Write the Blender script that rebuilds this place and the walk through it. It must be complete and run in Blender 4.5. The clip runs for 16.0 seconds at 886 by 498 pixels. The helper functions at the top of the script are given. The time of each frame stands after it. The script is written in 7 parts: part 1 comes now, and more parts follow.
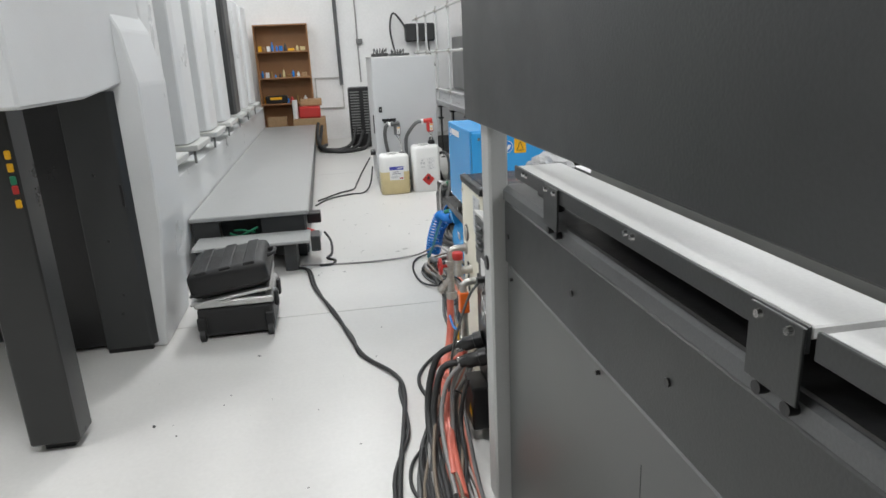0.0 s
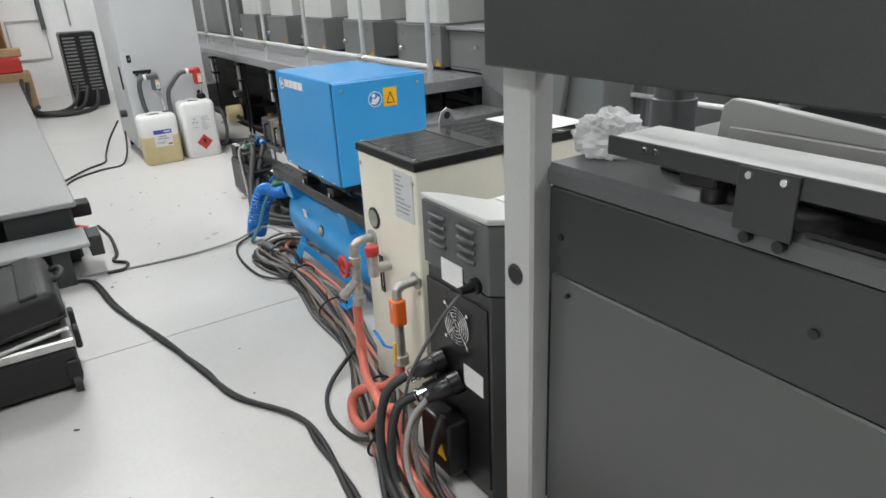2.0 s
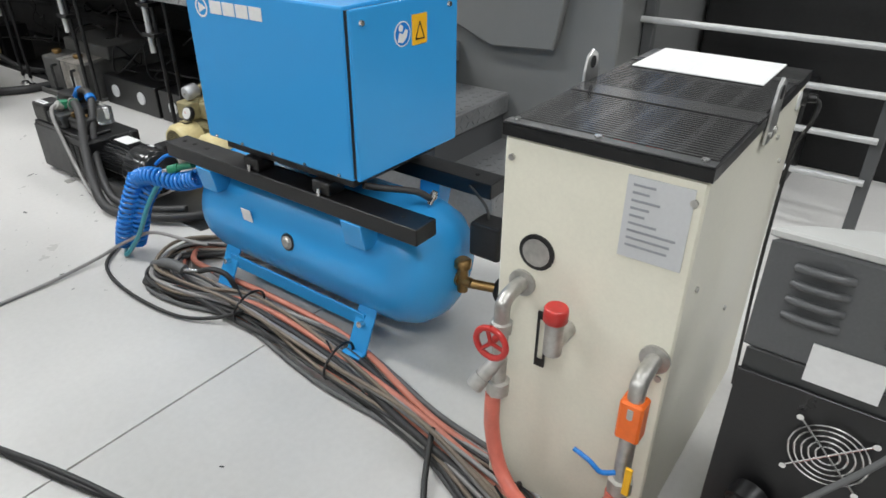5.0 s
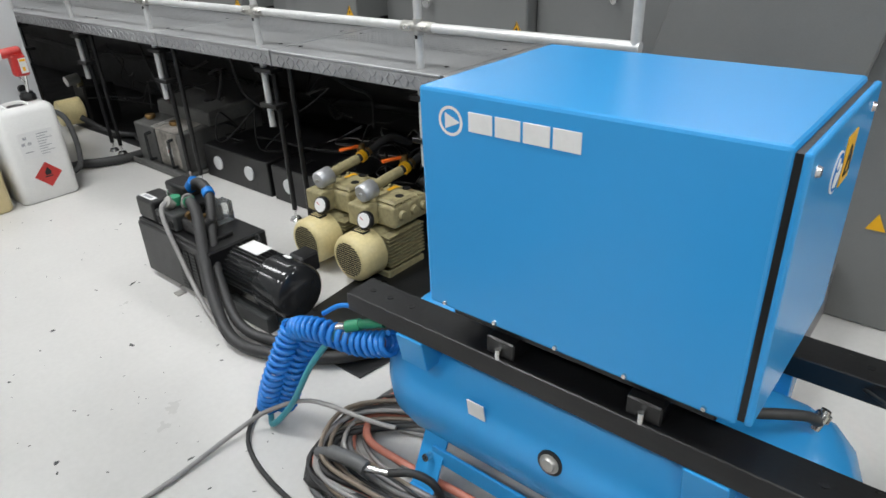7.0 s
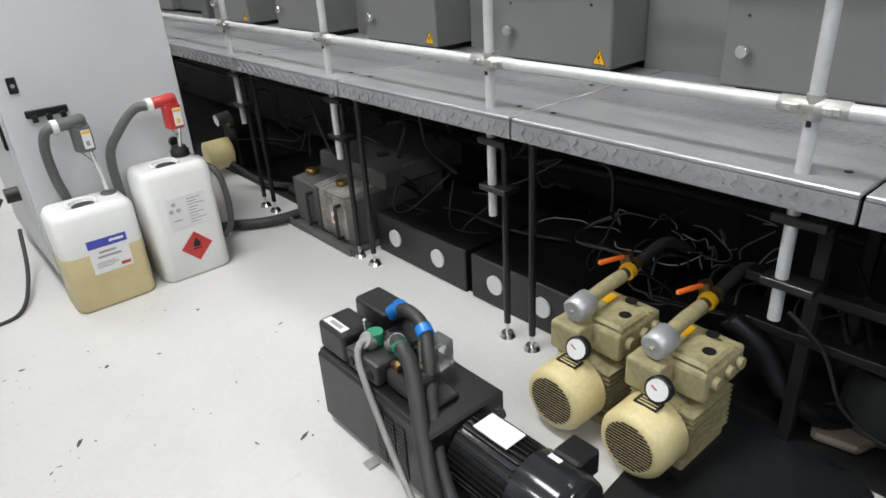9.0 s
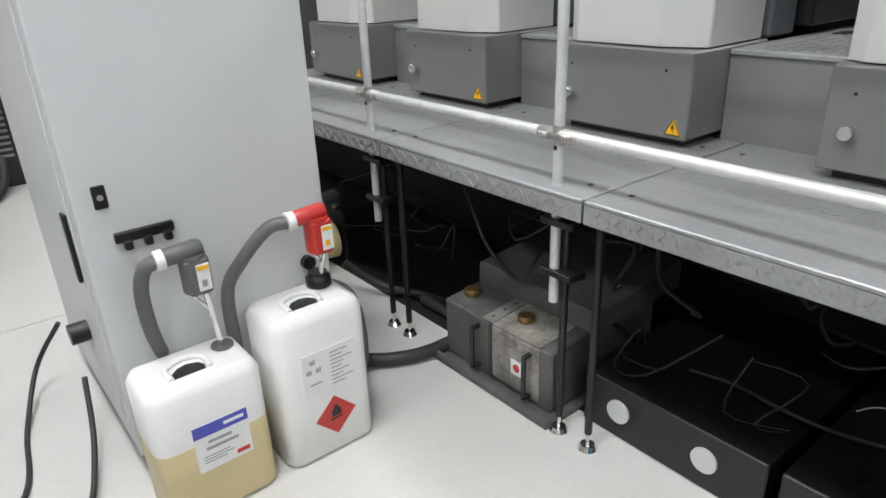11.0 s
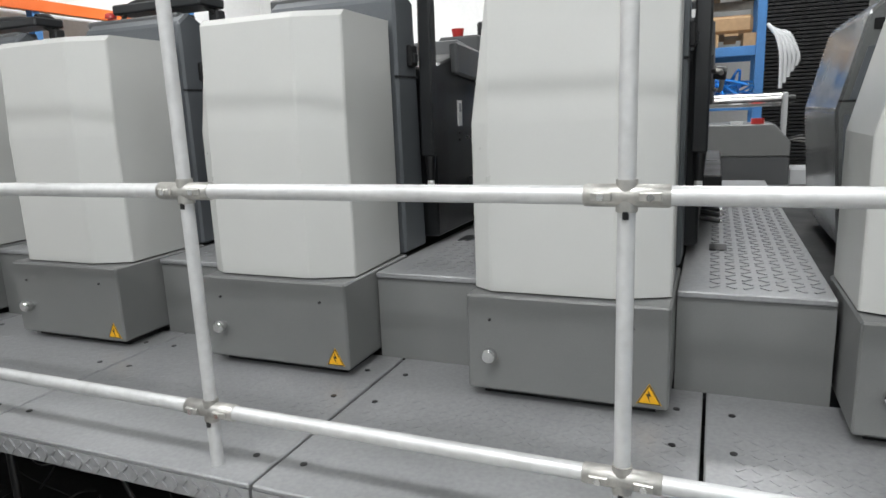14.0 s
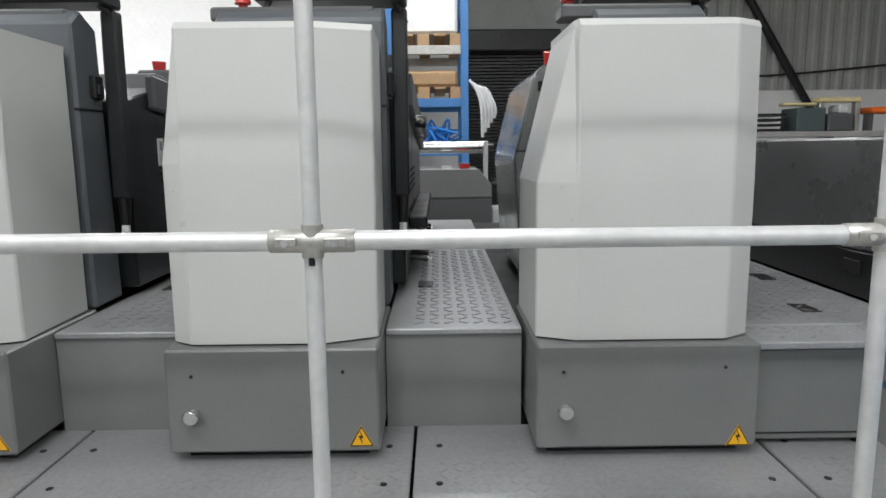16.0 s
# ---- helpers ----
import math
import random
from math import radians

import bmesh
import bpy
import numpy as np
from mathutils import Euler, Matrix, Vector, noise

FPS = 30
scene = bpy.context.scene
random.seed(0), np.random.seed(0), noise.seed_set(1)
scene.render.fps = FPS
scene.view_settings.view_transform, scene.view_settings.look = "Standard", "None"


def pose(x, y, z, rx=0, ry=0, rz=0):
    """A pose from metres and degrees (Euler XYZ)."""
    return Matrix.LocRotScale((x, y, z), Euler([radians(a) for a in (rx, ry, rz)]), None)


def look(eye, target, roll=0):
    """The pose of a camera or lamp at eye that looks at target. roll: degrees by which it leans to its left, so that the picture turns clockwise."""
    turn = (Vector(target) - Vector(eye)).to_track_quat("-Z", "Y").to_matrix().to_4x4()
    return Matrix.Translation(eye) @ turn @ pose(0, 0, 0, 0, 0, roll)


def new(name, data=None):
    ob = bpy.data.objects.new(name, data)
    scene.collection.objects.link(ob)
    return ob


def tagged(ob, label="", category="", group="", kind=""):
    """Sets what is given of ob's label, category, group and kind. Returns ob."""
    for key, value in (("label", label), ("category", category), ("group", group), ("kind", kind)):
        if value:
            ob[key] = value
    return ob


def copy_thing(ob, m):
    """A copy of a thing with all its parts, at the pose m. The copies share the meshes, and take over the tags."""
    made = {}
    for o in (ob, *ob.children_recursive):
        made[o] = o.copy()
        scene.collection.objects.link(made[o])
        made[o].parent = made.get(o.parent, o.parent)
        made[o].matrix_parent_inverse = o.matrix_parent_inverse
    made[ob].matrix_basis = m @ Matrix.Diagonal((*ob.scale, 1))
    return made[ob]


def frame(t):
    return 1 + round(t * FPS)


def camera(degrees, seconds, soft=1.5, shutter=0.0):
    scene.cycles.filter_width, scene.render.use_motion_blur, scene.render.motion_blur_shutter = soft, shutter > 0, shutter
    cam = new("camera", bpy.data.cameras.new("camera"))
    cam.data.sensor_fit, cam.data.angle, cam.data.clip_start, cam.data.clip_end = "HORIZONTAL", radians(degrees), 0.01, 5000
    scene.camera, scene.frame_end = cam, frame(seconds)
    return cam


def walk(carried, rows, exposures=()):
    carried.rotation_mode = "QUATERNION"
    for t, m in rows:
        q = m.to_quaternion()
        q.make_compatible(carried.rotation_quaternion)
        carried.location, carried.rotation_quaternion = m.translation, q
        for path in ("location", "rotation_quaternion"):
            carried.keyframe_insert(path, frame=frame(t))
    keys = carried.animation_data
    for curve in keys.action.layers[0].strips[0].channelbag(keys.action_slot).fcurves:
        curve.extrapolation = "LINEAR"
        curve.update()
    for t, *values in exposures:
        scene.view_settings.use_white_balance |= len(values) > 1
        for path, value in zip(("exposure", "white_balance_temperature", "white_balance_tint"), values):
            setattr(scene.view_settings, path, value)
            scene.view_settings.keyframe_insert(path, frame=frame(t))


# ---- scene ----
cam = camera(68.1, 16.0, soft=1.6)
PATH = [
    (0, (0.626, 0.697, 1.291), (0.937, 2.588, 0.72), -2.67),
    (0.5, (0.529, 0.869, 1.282), (1.005, 2.716, 0.68), -3.08),
    (1, (0.468, 1.083, 1.279), (1.073, 2.885, 0.657), -1.9),
    (1.5, (0.375, 1.291, 1.265), (1.214, 2.984, 0.609), -2.15),
    (2, (0.298, 1.47, 1.267), (1.29, 3.03, 0.503), -2.78),
    (2.5, (0.284, 1.726, 1.224), (1.368, 3.202, 0.419), -1.22),
    (3, (0.222, 1.964, 1.188), (1.474, 3.282, 0.355), -1.0),
    (3.2, (0.199, 2.051, 1.188), (1.548, 3.256, 0.334), -1.86),
    (5.3, (0.262, 2.815, 1.166), (1.669, 3.843, 0.184), 0.28),
    (5.5, (0.288, 2.898, 1.174), (1.676, 3.96, 0.201), -0.5),
    (6, (0.378, 3.123, 1.174), (1.707, 4.297, 0.249), -0.25),
    (6.5, (0.435, 3.336, 1.173), (1.726, 4.541, 0.233), -1.72),
    (7, (0.509, 3.575, 1.181), (1.851, 4.737, 0.26), -2.46),
    (7.5, (0.621, 3.793, 1.184), (1.862, 5.078, 0.284), -2.69),
    (8, (0.713, 4.008, 1.185), (1.905, 5.338, 0.283), -3.36),
    (8.5, (0.746, 4.266, 1.189), (1.954, 5.592, 0.304), -4.57),
    (9, (0.794, 4.515, 1.191), (1.936, 5.903, 0.314), -3.64),
    (9.5, (0.862, 4.762, 1.186), (1.903, 6.238, 0.326), -3.49),
    (9.7, (0.854, 4.864, 1.17), (1.904, 6.328, 0.301), -2.89),
    (11.8, (0.922, 5.802, 1.34), (2.148, 7.2, 0.603), -3.3),
    (12, (0.94, 5.802, 1.364), (2.203, 7.178, 0.645), -3.4),
    (12.5, (0.98, 5.776, 1.41), (2.384, 7.072, 0.818), -1.6),
    (13, (0.99, 5.76, 1.428), (2.537, 6.922, 0.926), -2.1),
    (13.5, (1.03, 5.717, 1.443), (2.729, 6.669, 0.992), -2.1),
    (14, (1.07, 5.682, 1.448), (2.877, 6.436, 1.042), -2.3),
    (14.5, (1.093, 5.658, 1.45), (2.974, 6.226, 1.075), -1.7),
    (15, (1.103, 5.65, 1.45), (3.037, 6.024, 1.102), -0.8),
    (15.5, (1.105, 5.64, 1.451), (3.07, 5.82, 1.123), -0.4),
    (16, (1.116, 5.617, 1.451), (3.093, 5.603, 1.144), -0.6),
]
walk(cam, [(t, look(eye, target, roll)) for t, eye, target, roll in PATH],
     exposures=[(0.0, 0.44), (3.0, 0.46), (5.5, 0.46), (6.0, 0.55), (6.5, 0.53), (7.0, 0.45), (7.5, 0.43), (8.0, 0.54), (9.0, 0.56), (9.6, 0.47), (12.0, 0.62), (13.0, 0.6), (14.0, 0.4), (16.0, 0.31)])

# ---- light ----
world = bpy.data.worlds.new("world")
scene.world = world
world.use_nodes = True
world.node_tree.nodes["Background"].inputs[0].default_value = (0.9, 0.95, 1.0, 1)
world.node_tree.nodes["Background"].inputs[1].default_value = 0.05
CEIL = 4.6
LAMP_WATTS = 50.0
# share of the full power, tuned by area; unseen lamp (3.6, -0.6) brightens the ledge
LAMPS = {(-2.2, 2.0): 1.4, (-2.2, 6.5): 1.4, (-2.2, 10.5): 0.65, (0.7, 1.2): 1.15, (0.7, 6.1): 1.55, (0.7, 9.0): 0.85, (3.6, -0.6): 1.9, (3.6, 5.0): 0.3, (3.6, 9.0): 0.4, (7.0, 1.5): 0.35, (7.0, 5.5): 1.3, (7.0, 9.5): 2.4}


# ---- materials ----
def mat(name, color, rough=0.5, metal=0.0, grain=40.0, vary=0.08, stain=0.1, stain_scale=2.5, bump=0.02, rough_vary=0.1, coat=0.0, piece=0.0, stretch=(1, 1, 1)):
    m = bpy.data.materials.new(name)
    m.use_nodes = True
    nt = m.node_tree
    b = nt.nodes["Principled BSDF"]
    co = nt.nodes.new("ShaderNodeTexCoord")
    mp = nt.nodes.new("ShaderNodeMapping")
    mp.inputs["Scale"].default_value = stretch
    nt.links.new(co.outputs["Object"], mp.inputs["Vector"])
    n1 = nt.nodes.new("ShaderNodeTexNoise")
    n1.inputs["Scale"].default_value, n1.inputs["Detail"].default_value = grain, 5
    n2 = nt.nodes.new("ShaderNodeTexNoise")
    n2.inputs["Scale"].default_value, n2.inputs["Detail"].default_value, n2.inputs["Roughness"].default_value = stain_scale, 6, 0.65
    nt.links.new(mp.outputs[0], n1.inputs["Vector"])
    nt.links.new(co.outputs["Object"], n2.inputs["Vector"])
    r1 = nt.nodes.new("ShaderNodeMapRange")
    r1.inputs[1].default_value, r1.inputs[2].default_value, r1.inputs[3].default_value, r1.inputs[4].default_value = 0.3, 0.7, 1 - vary, 1 + vary
    r2 = nt.nodes.new("ShaderNodeMapRange")
    r2.inputs[1].default_value, r2.inputs[2].default_value, r2.inputs[3].default_value, r2.inputs[4].default_value = 0.35, 0.65, 1 - stain, 1 + stain * 0.5
    nt.links.new(n1.outputs[0], r1.inputs[0])
    nt.links.new(n2.outputs[0], r2.inputs[0])
    mul = nt.nodes.new("ShaderNodeMath")
    mul.operation = "MULTIPLY"
    nt.links.new(r1.outputs[0], mul.inputs[0])
    nt.links.new(r2.outputs[0], mul.inputs[1])
    last = mul
    if piece:
        oi = nt.nodes.new("ShaderNodeObjectInfo")
        r4 = nt.nodes.new("ShaderNodeMapRange")
        r4.inputs[3].default_value, r4.inputs[4].default_value = 1 - piece, 1 + piece
        nt.links.new(oi.outputs["Random"], r4.inputs[0])
        last = nt.nodes.new("ShaderNodeMath")
        last.operation = "MULTIPLY"
        nt.links.new(mul.outputs[0], last.inputs[0])
        nt.links.new(r4.outputs[0], last.inputs[1])
    vm = nt.nodes.new("ShaderNodeVectorMath")
    vm.operation = "SCALE"
    vm.inputs[0].default_value = color
    nt.links.new(last.outputs[0], vm.inputs["Scale"])
    nt.links.new(vm.outputs[0], b.inputs["Base Color"])
    r3 = nt.nodes.new("ShaderNodeMapRange")
    r3.inputs[1].default_value, r3.inputs[2].default_value = 0.3, 0.7
    r3.inputs[3].default_value, r3.inputs[4].default_value = max(0.03, rough - rough_vary), min(1, rough + rough_vary)
    nt.links.new(n2.outputs[0], r3.inputs[0])
    nt.links.new(r3.outputs[0], b.inputs["Roughness"])
    b.inputs["Metallic"].default_value = metal
    b.inputs["Coat Weight"].default_value = coat
    if bump:
        bp = nt.nodes.new("ShaderNodeBump")
        bp.inputs["Strength"].default_value, bp.inputs["Distance"].default_value = min(1, bump * 10), 0.002
        nt.links.new(n1.outputs[0], bp.inputs["Height"])
        nt.links.new(bp.outputs[0], b.inputs["Normal"])
    return m


def glow(name, color, strength):
    m = bpy.data.materials.new(name)
    m.use_nodes = True
    b = m.node_tree.nodes["Principled BSDF"]
    b.inputs["Base Color"].default_value = (*color, 1)
    b.inputs["Emission Color"].default_value = (*color, 1)
    b.inputs["Emission Strength"].default_value = strength
    return m


def clear(name, color, rough=0.1, trans=0.9):
    m = bpy.data.materials.new(name)
    m.use_nodes = True
    b = m.node_tree.nodes["Principled BSDF"]
    b.inputs["Base Color"].default_value = (*color, 1)
    b.inputs["Roughness"].default_value = rough
    b.inputs["Transmission Weight"].default_value = trans
    b.inputs["IOR"].default_value = 1.3
    return m


FLOOR = mat("floor_paint", (0.615, 0.605, 0.583), 0.34, 0, 60, 0.025, 0.06, 1.3, 0.006, 0.07)
WALL = mat("wall_paint", (0.82, 0.82, 0.81), 0.6, 0, 30, 0.03, 0.05, 1.2, 0.0)
CLAD = mat("cladding_steel", (0.42, 0.43, 0.41), 0.5, 0.2, 20, 0.06, 0.15, 1.0, 0.01)
COWL = mat("pale_grey_enamel", (0.51, 0.515, 0.495), 0.36, 0, 180, 0.008, 0.03, 2.0, 0.0)
LGREY = mat("light_grey_enamel", (0.43, 0.435, 0.425), 0.4, 0, 200, 0.03, 0.05, 2.5, 0.01)
WHITE_M = mat("white_enamel", (0.66, 0.67, 0.67), 0.35, 0, 150, 0.02, 0.05, 2.0, 0.0)
DGREY = mat("dark_grey_enamel", (0.1, 0.103, 0.105), 0.42, 0.1, 220, 0.05, 0.07, 2.5, 0.015)
MGREY = mat("mid_grey_enamel", (0.19, 0.193, 0.19), 0.42, 0.1, 220, 0.05, 0.07, 2.5, 0.015, stretch=(1, 1, 6))
CHAR = mat("charcoal_panel", (0.034, 0.036, 0.036), 0.4, 0, 200, 0.06, 0.08, 2.0, 0.015)
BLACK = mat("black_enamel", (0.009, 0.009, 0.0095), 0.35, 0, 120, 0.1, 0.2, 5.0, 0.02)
# near-black with shade put into its colour: press bed, floor beneath, openings
SHADEBLACK = mat("shade_black", (0.007, 0.007, 0.0072), 0.65, 0, 60, 0.2, 0.3, 5.0, 0.05)
RUBBER = mat("black_rubber", (0.03, 0.03, 0.03), 0.55, 0, 90, 0.1, 0.2, 8.0, 0.03)
HOSEGREY = mat("grey_hose", (0.11, 0.112, 0.112), 0.5, 0, 90, 0.08, 0.1, 8.0, 0.02)
CABLEGREY = mat("grey_cable", (0.3, 0.29, 0.28), 0.45, 0, 60, 0.08, 0.15, 6.0, 0.02)
BLUE = mat("blue_powder_coat", (0.032, 0.31, 0.69), 0.27, 0, 400, 0.01, 0.008, 1.5, 0.0, 0.005)
BLUEPLAS = mat("blue_plastic", (0.02, 0.2, 0.62), 0.25, 0, 100, 0.05, 0.05, 3.0, 0.0)
CREAM = mat("cream_enamel", (0.8, 0.775, 0.65), 0.4, 0, 160, 0.02, 0.05, 3.0, 0.01)
CABINET = mat("cabinet_grey", (0.56, 0.57, 0.575), 0.42, 0, 160, 0.02, 0.03, 2.0, 0.01)
STEEL = mat("galvanised_tube", (0.62, 0.625, 0.62), 0.42, 0.4, 60, 0.05, 0.08, 8.0, 0.02)
CHROME = mat("bright_steel", (0.75, 0.75, 0.74), 0.18, 1.0, 60, 0.04, 0.06, 8.0, 0.0)
ZINC = mat("dull_zinc", (0.5, 0.49, 0.46), 0.45, 0.8, 70, 0.12, 0.15, 10.0, 0.04)
BRASS = mat("aged_brass", (0.32, 0.2, 0.08), 0.4, 0.9, 70, 0.12, 0.2, 12.0, 0.03)
STEPG = mat("worn_step_plate", (0.24, 0.243, 0.246), 0.45, 0.3, 90, 0.08, 0.12, 3.0, 0.03)
DECK = mat("deck_plate", (0.34, 0.345, 0.35), 0.4, 0.35, 90, 0.08, 0.12, 3.0, 0.03)
PUMP = mat("cream_pump_paint", (0.66, 0.56, 0.29), 0.38, 0, 90, 0.06, 0.12, 6.0, 0.02)
OLIVE = mat("dirty_olive_casting", (0.36, 0.315, 0.17), 0.55, 0, 70, 0.15, 0.25, 9.0, 0.05)
RED = mat("red_plastic", (0.5, 0.035, 0.03), 0.35, 0, 90, 0.05, 0.08, 5.0, 0.01)
ORANGE = mat("orange_plastic", (0.85, 0.16, 0.02), 0.4, 0, 90, 0.05, 0.08, 5.0, 0.01)
YELLOW = mat("yellow_label", (0.85, 0.45, 0.01), 0.5, 0, 90, 0.03, 0.05, 5.0, 0.0)
PAPER = mat("white_paper", (0.75, 0.75, 0.74), 0.6, 0, 90, 0.03, 0.05, 6.0, 0.0)
INK = mat("printed_grey", (0.3, 0.31, 0.33), 0.6, 0, 90, 0.05, 0.05, 6.0, 0.0)
PINKHOSE = mat("red_hose", (0.66, 0.17, 0.12), 0.35, 0, 60, 0.06, 0.12, 9.0, 0.01)
PINKCABLE = mat("salmon_cable", (0.55, 0.2, 0.14), 0.45, 0, 60, 0.06, 0.15, 6.0, 0.01)
BROWNC = mat("dusty_brown_cable", (0.2, 0.16, 0.12), 0.5, 0, 60, 0.08, 0.15, 6.0, 0.01)
TEAL = mat("teal_hose", (0.05, 0.3, 0.36), 0.4, 0, 60, 0.06, 0.12, 9.0, 0.01)
GREENP = mat("green_plastic", (0.02, 0.22, 0.11), 0.4, 0, 60, 0.06, 0.12, 9.0, 0.01)
WOOD = mat("shelf_chipboard", (0.34, 0.17, 0.07), 0.55, 0, 25, 0.12, 0.12, 3.0, 0.03, stretch=(1, 1, 12))
CARD = mat("cardboard", (0.4, 0.26, 0.14), 0.8, 0, 25, 0.08, 0.12, 3.0, 0.03)
HDPE = mat("white_hdpe", (0.74, 0.74, 0.72), 0.42, 0, 120, 0.02, 0.04, 5.0, 0.02)
HDPEY = mat("yellowed_liquid_hdpe", (0.66, 0.55, 0.3), 0.4, 0, 120, 0.02, 0.08, 5.0, 0.02)
HARDCASE = mat("black_abs", (0.013, 0.013, 0.0135), 0.45, 0, 300, 0.08, 0.1, 6.0, 0.05)
ALU = mat("brushed_aluminium", (0.62, 0.62, 0.61), 0.35, 0.9, 60, 0.06, 0.06, 6.0, 0.02)
TABLETOP = mat("grey_tread_sheet", (0.4, 0.405, 0.4), 0.42, 0.3, 120, 0.06, 0.1, 2.5, 0.03)
CASTALU = mat("dull_cast_aluminium", (0.55, 0.56, 0.57), 0.45, 0.5, 60, 0.08, 0.1, 12.0, 0.02)
RACKBLUE = mat("rack_blue", (0.05, 0.18, 0.42), 0.45, 0, 60, 0.06, 0.12, 3.0, 0.01)
FILM = clear("clear_film", (0.97, 0.97, 0.97), 0.12, 0.0)
_t, _m = FILM.node_tree.nodes.new("ShaderNodeBsdfTransparent"), FILM.node_tree.nodes.new("ShaderNodeMixShader")
_m.inputs[0].default_value = 0.3
FILM.node_tree.links.new(FILM.node_tree.nodes["Principled BSDF"].outputs[0], _m.inputs[1])
FILM.node_tree.links.new(_t.outputs[0], _m.inputs[2])
FILM.node_tree.links.new(_m.outputs[0], FILM.node_tree.nodes["Material Output"].inputs["Surface"])
PLEXI = clear("clear_acrylic", (0.8, 0.83, 0.83), 0.06, 0.9)
BLUEGREY = mat("blue_grey_enamel", (0.105, 0.115, 0.124), 0.4, 0.1, 220, 0.05, 0.07, 2.5, 0.015)
SHEEN = mat("polished_grey_sheet", (0.3, 0.31, 0.31), 0.2, 0.75, 90, 0.06, 0.1, 3.0, 0.01)
PRINTBLUE = mat("royal_blue_print", (0.06, 0.07, 0.4), 0.5, 0, 60, 0.05, 0.05, 5.0, 0.0)
POSTG = mat("near_black_enamel", (0.028, 0.029, 0.028), 0.35, 0, 200, 0.06, 0.08, 2.0, 0.01)
SIDEG = mat("machine_side_grey", (0.092, 0.095, 0.093), 0.32, 0.1, 220, 0.03, 0.04, 1.5, 0.0, 0.02)
GLOSSY = mat("glossy_black_sheet", (0.02, 0.021, 0.022), 0.14, 0, 200, 0.05, 0.1, 3.0, 0.0, 0.05)
GRILLE = mat("glossy_dark_grille", (0.06, 0.06, 0.06), 0.2, 0.3, 90, 0.05, 0.1, 3.0, 0.0, 0.06)
GUARDG = mat("satin_grey_sheet", (0.17, 0.172, 0.172), 0.3, 0.35, 90, 0.05, 0.1, 2.0, 0.0)
PRESSB = mat("press_black_enamel", (0.018, 0.0195, 0.021), 0.35, 0.1, 200, 0.06, 0.08, 2.0, 0.01)
PEWTER = mat("dusty_dark_grey", (0.105, 0.105, 0.1), 0.5, 0.1, 60, 0.12, 0.3, 7.0, 0.03)
STAINED = mat("stained_sheet_metal", (0.3, 0.28, 0.25), 0.55, 0.25, 90, 0.2, 0.5, 14.0, 0.04)
PALE = mat("pale_matt_enamel", (0.8, 0.8, 0.785), 0.5, 0, 200, 0.03, 0.05, 2.5, 0.0)
MATT = mat("oily_black_rubber", (0.016, 0.017, 0.018), 0.35, 0, 60, 0.15, 0.3, 3.0, 0.02, 0.15)
NAVY = mat("dark_blue_print", (0.05, 0.07, 0.26), 0.5, 0, 60, 0.05, 0.05, 5.0, 0.0)
LAMPGLOW = glow("lamp_tube", (1.0, 0.98, 0.94), 2.0)


# ---- building blocks ----
def B():
    return bmesh.new()


def box(bm, x0, x1, y0, y1, z0, z1, bevel=0.0, seg=1, turn=None):
    c = Vector(((x0 + x1) / 2, (y0 + y1) / 2, (z0 + z1) / 2))
    m = Matrix.Translation(c) @ (turn or Matrix()) @ Matrix.Diagonal((abs(x1 - x0), abs(y1 - y0), abs(z1 - z0), 1))
    r = bmesh.ops.create_cube(bm, size=1, matrix=m)
    if bevel:
        edges = list({e for v in r["verts"] for e in v.link_edges})
        bmesh.ops.bevel(bm, geom=edges, offset=bevel, segments=seg, affect="EDGES", profile=0.5, clamp_overlap=True)
    return bm


def cyl(bm, p0, p1, r0, r1=None, seg=16, caps=True):
    p0, p1 = Vector(p0), Vector(p1)
    r1 = r0 if r1 is None else r1
    ax = p1 - p0
    q = ax.to_track_quat("Z", "Y").to_matrix().to_4x4()
    m = Matrix.Translation((p0 + p1) / 2) @ q
    r = bmesh.ops.create_cone(bm, cap_ends=caps, segments=seg, radius1=r0, radius2=r1, depth=ax.length, matrix=m)
    for f in {f for v in r["verts"] for f in v.link_faces}:
        f.smooth = len(f.verts) == 4
    return bm


def lathe(bm, p0, axis, profile, seg=24):
    """A body turned about an axis through p0: profile is (distance along the axis, radius)."""
    q = Vector(axis).to_track_quat("Z", "Y").to_matrix()
    rings = []
    for d, r in profile:
        rings.append([bm.verts.new(Vector(p0) + q @ Vector((r * math.cos(2 * math.pi * k / seg), r * math.sin(2 * math.pi * k / seg), d))) for k in range(seg)])
    for a, b in zip(rings, rings[1:]):
        for k in range(seg):
            f = bm.faces.new((a[k], a[(k + 1) % seg], b[(k + 1) % seg], b[k]))
            f.smooth = True
    bm.faces.new(list(reversed(rings[0])))
    bm.faces.new(rings[-1])
    return bm


def smooth_path(pts, steps=6):
    P = [Vector(p) for p in pts]
    if len(P) < 3:
        return P
    out = []
    for i in range(len(P) - 1):
        a, b, c, d = P[max(i - 1, 0)], P[i], P[i + 1], P[min(i + 2, len(P) - 1)]
        for k in range(steps):
            t = k / steps
            out.append(0.5 * (2 * b + (c - a) * t + (2 * a - 5 * b + 4 * c - d) * t * t + (3 * b - a - 3 * c + d) * t ** 3))
    return out + [P[-1]]


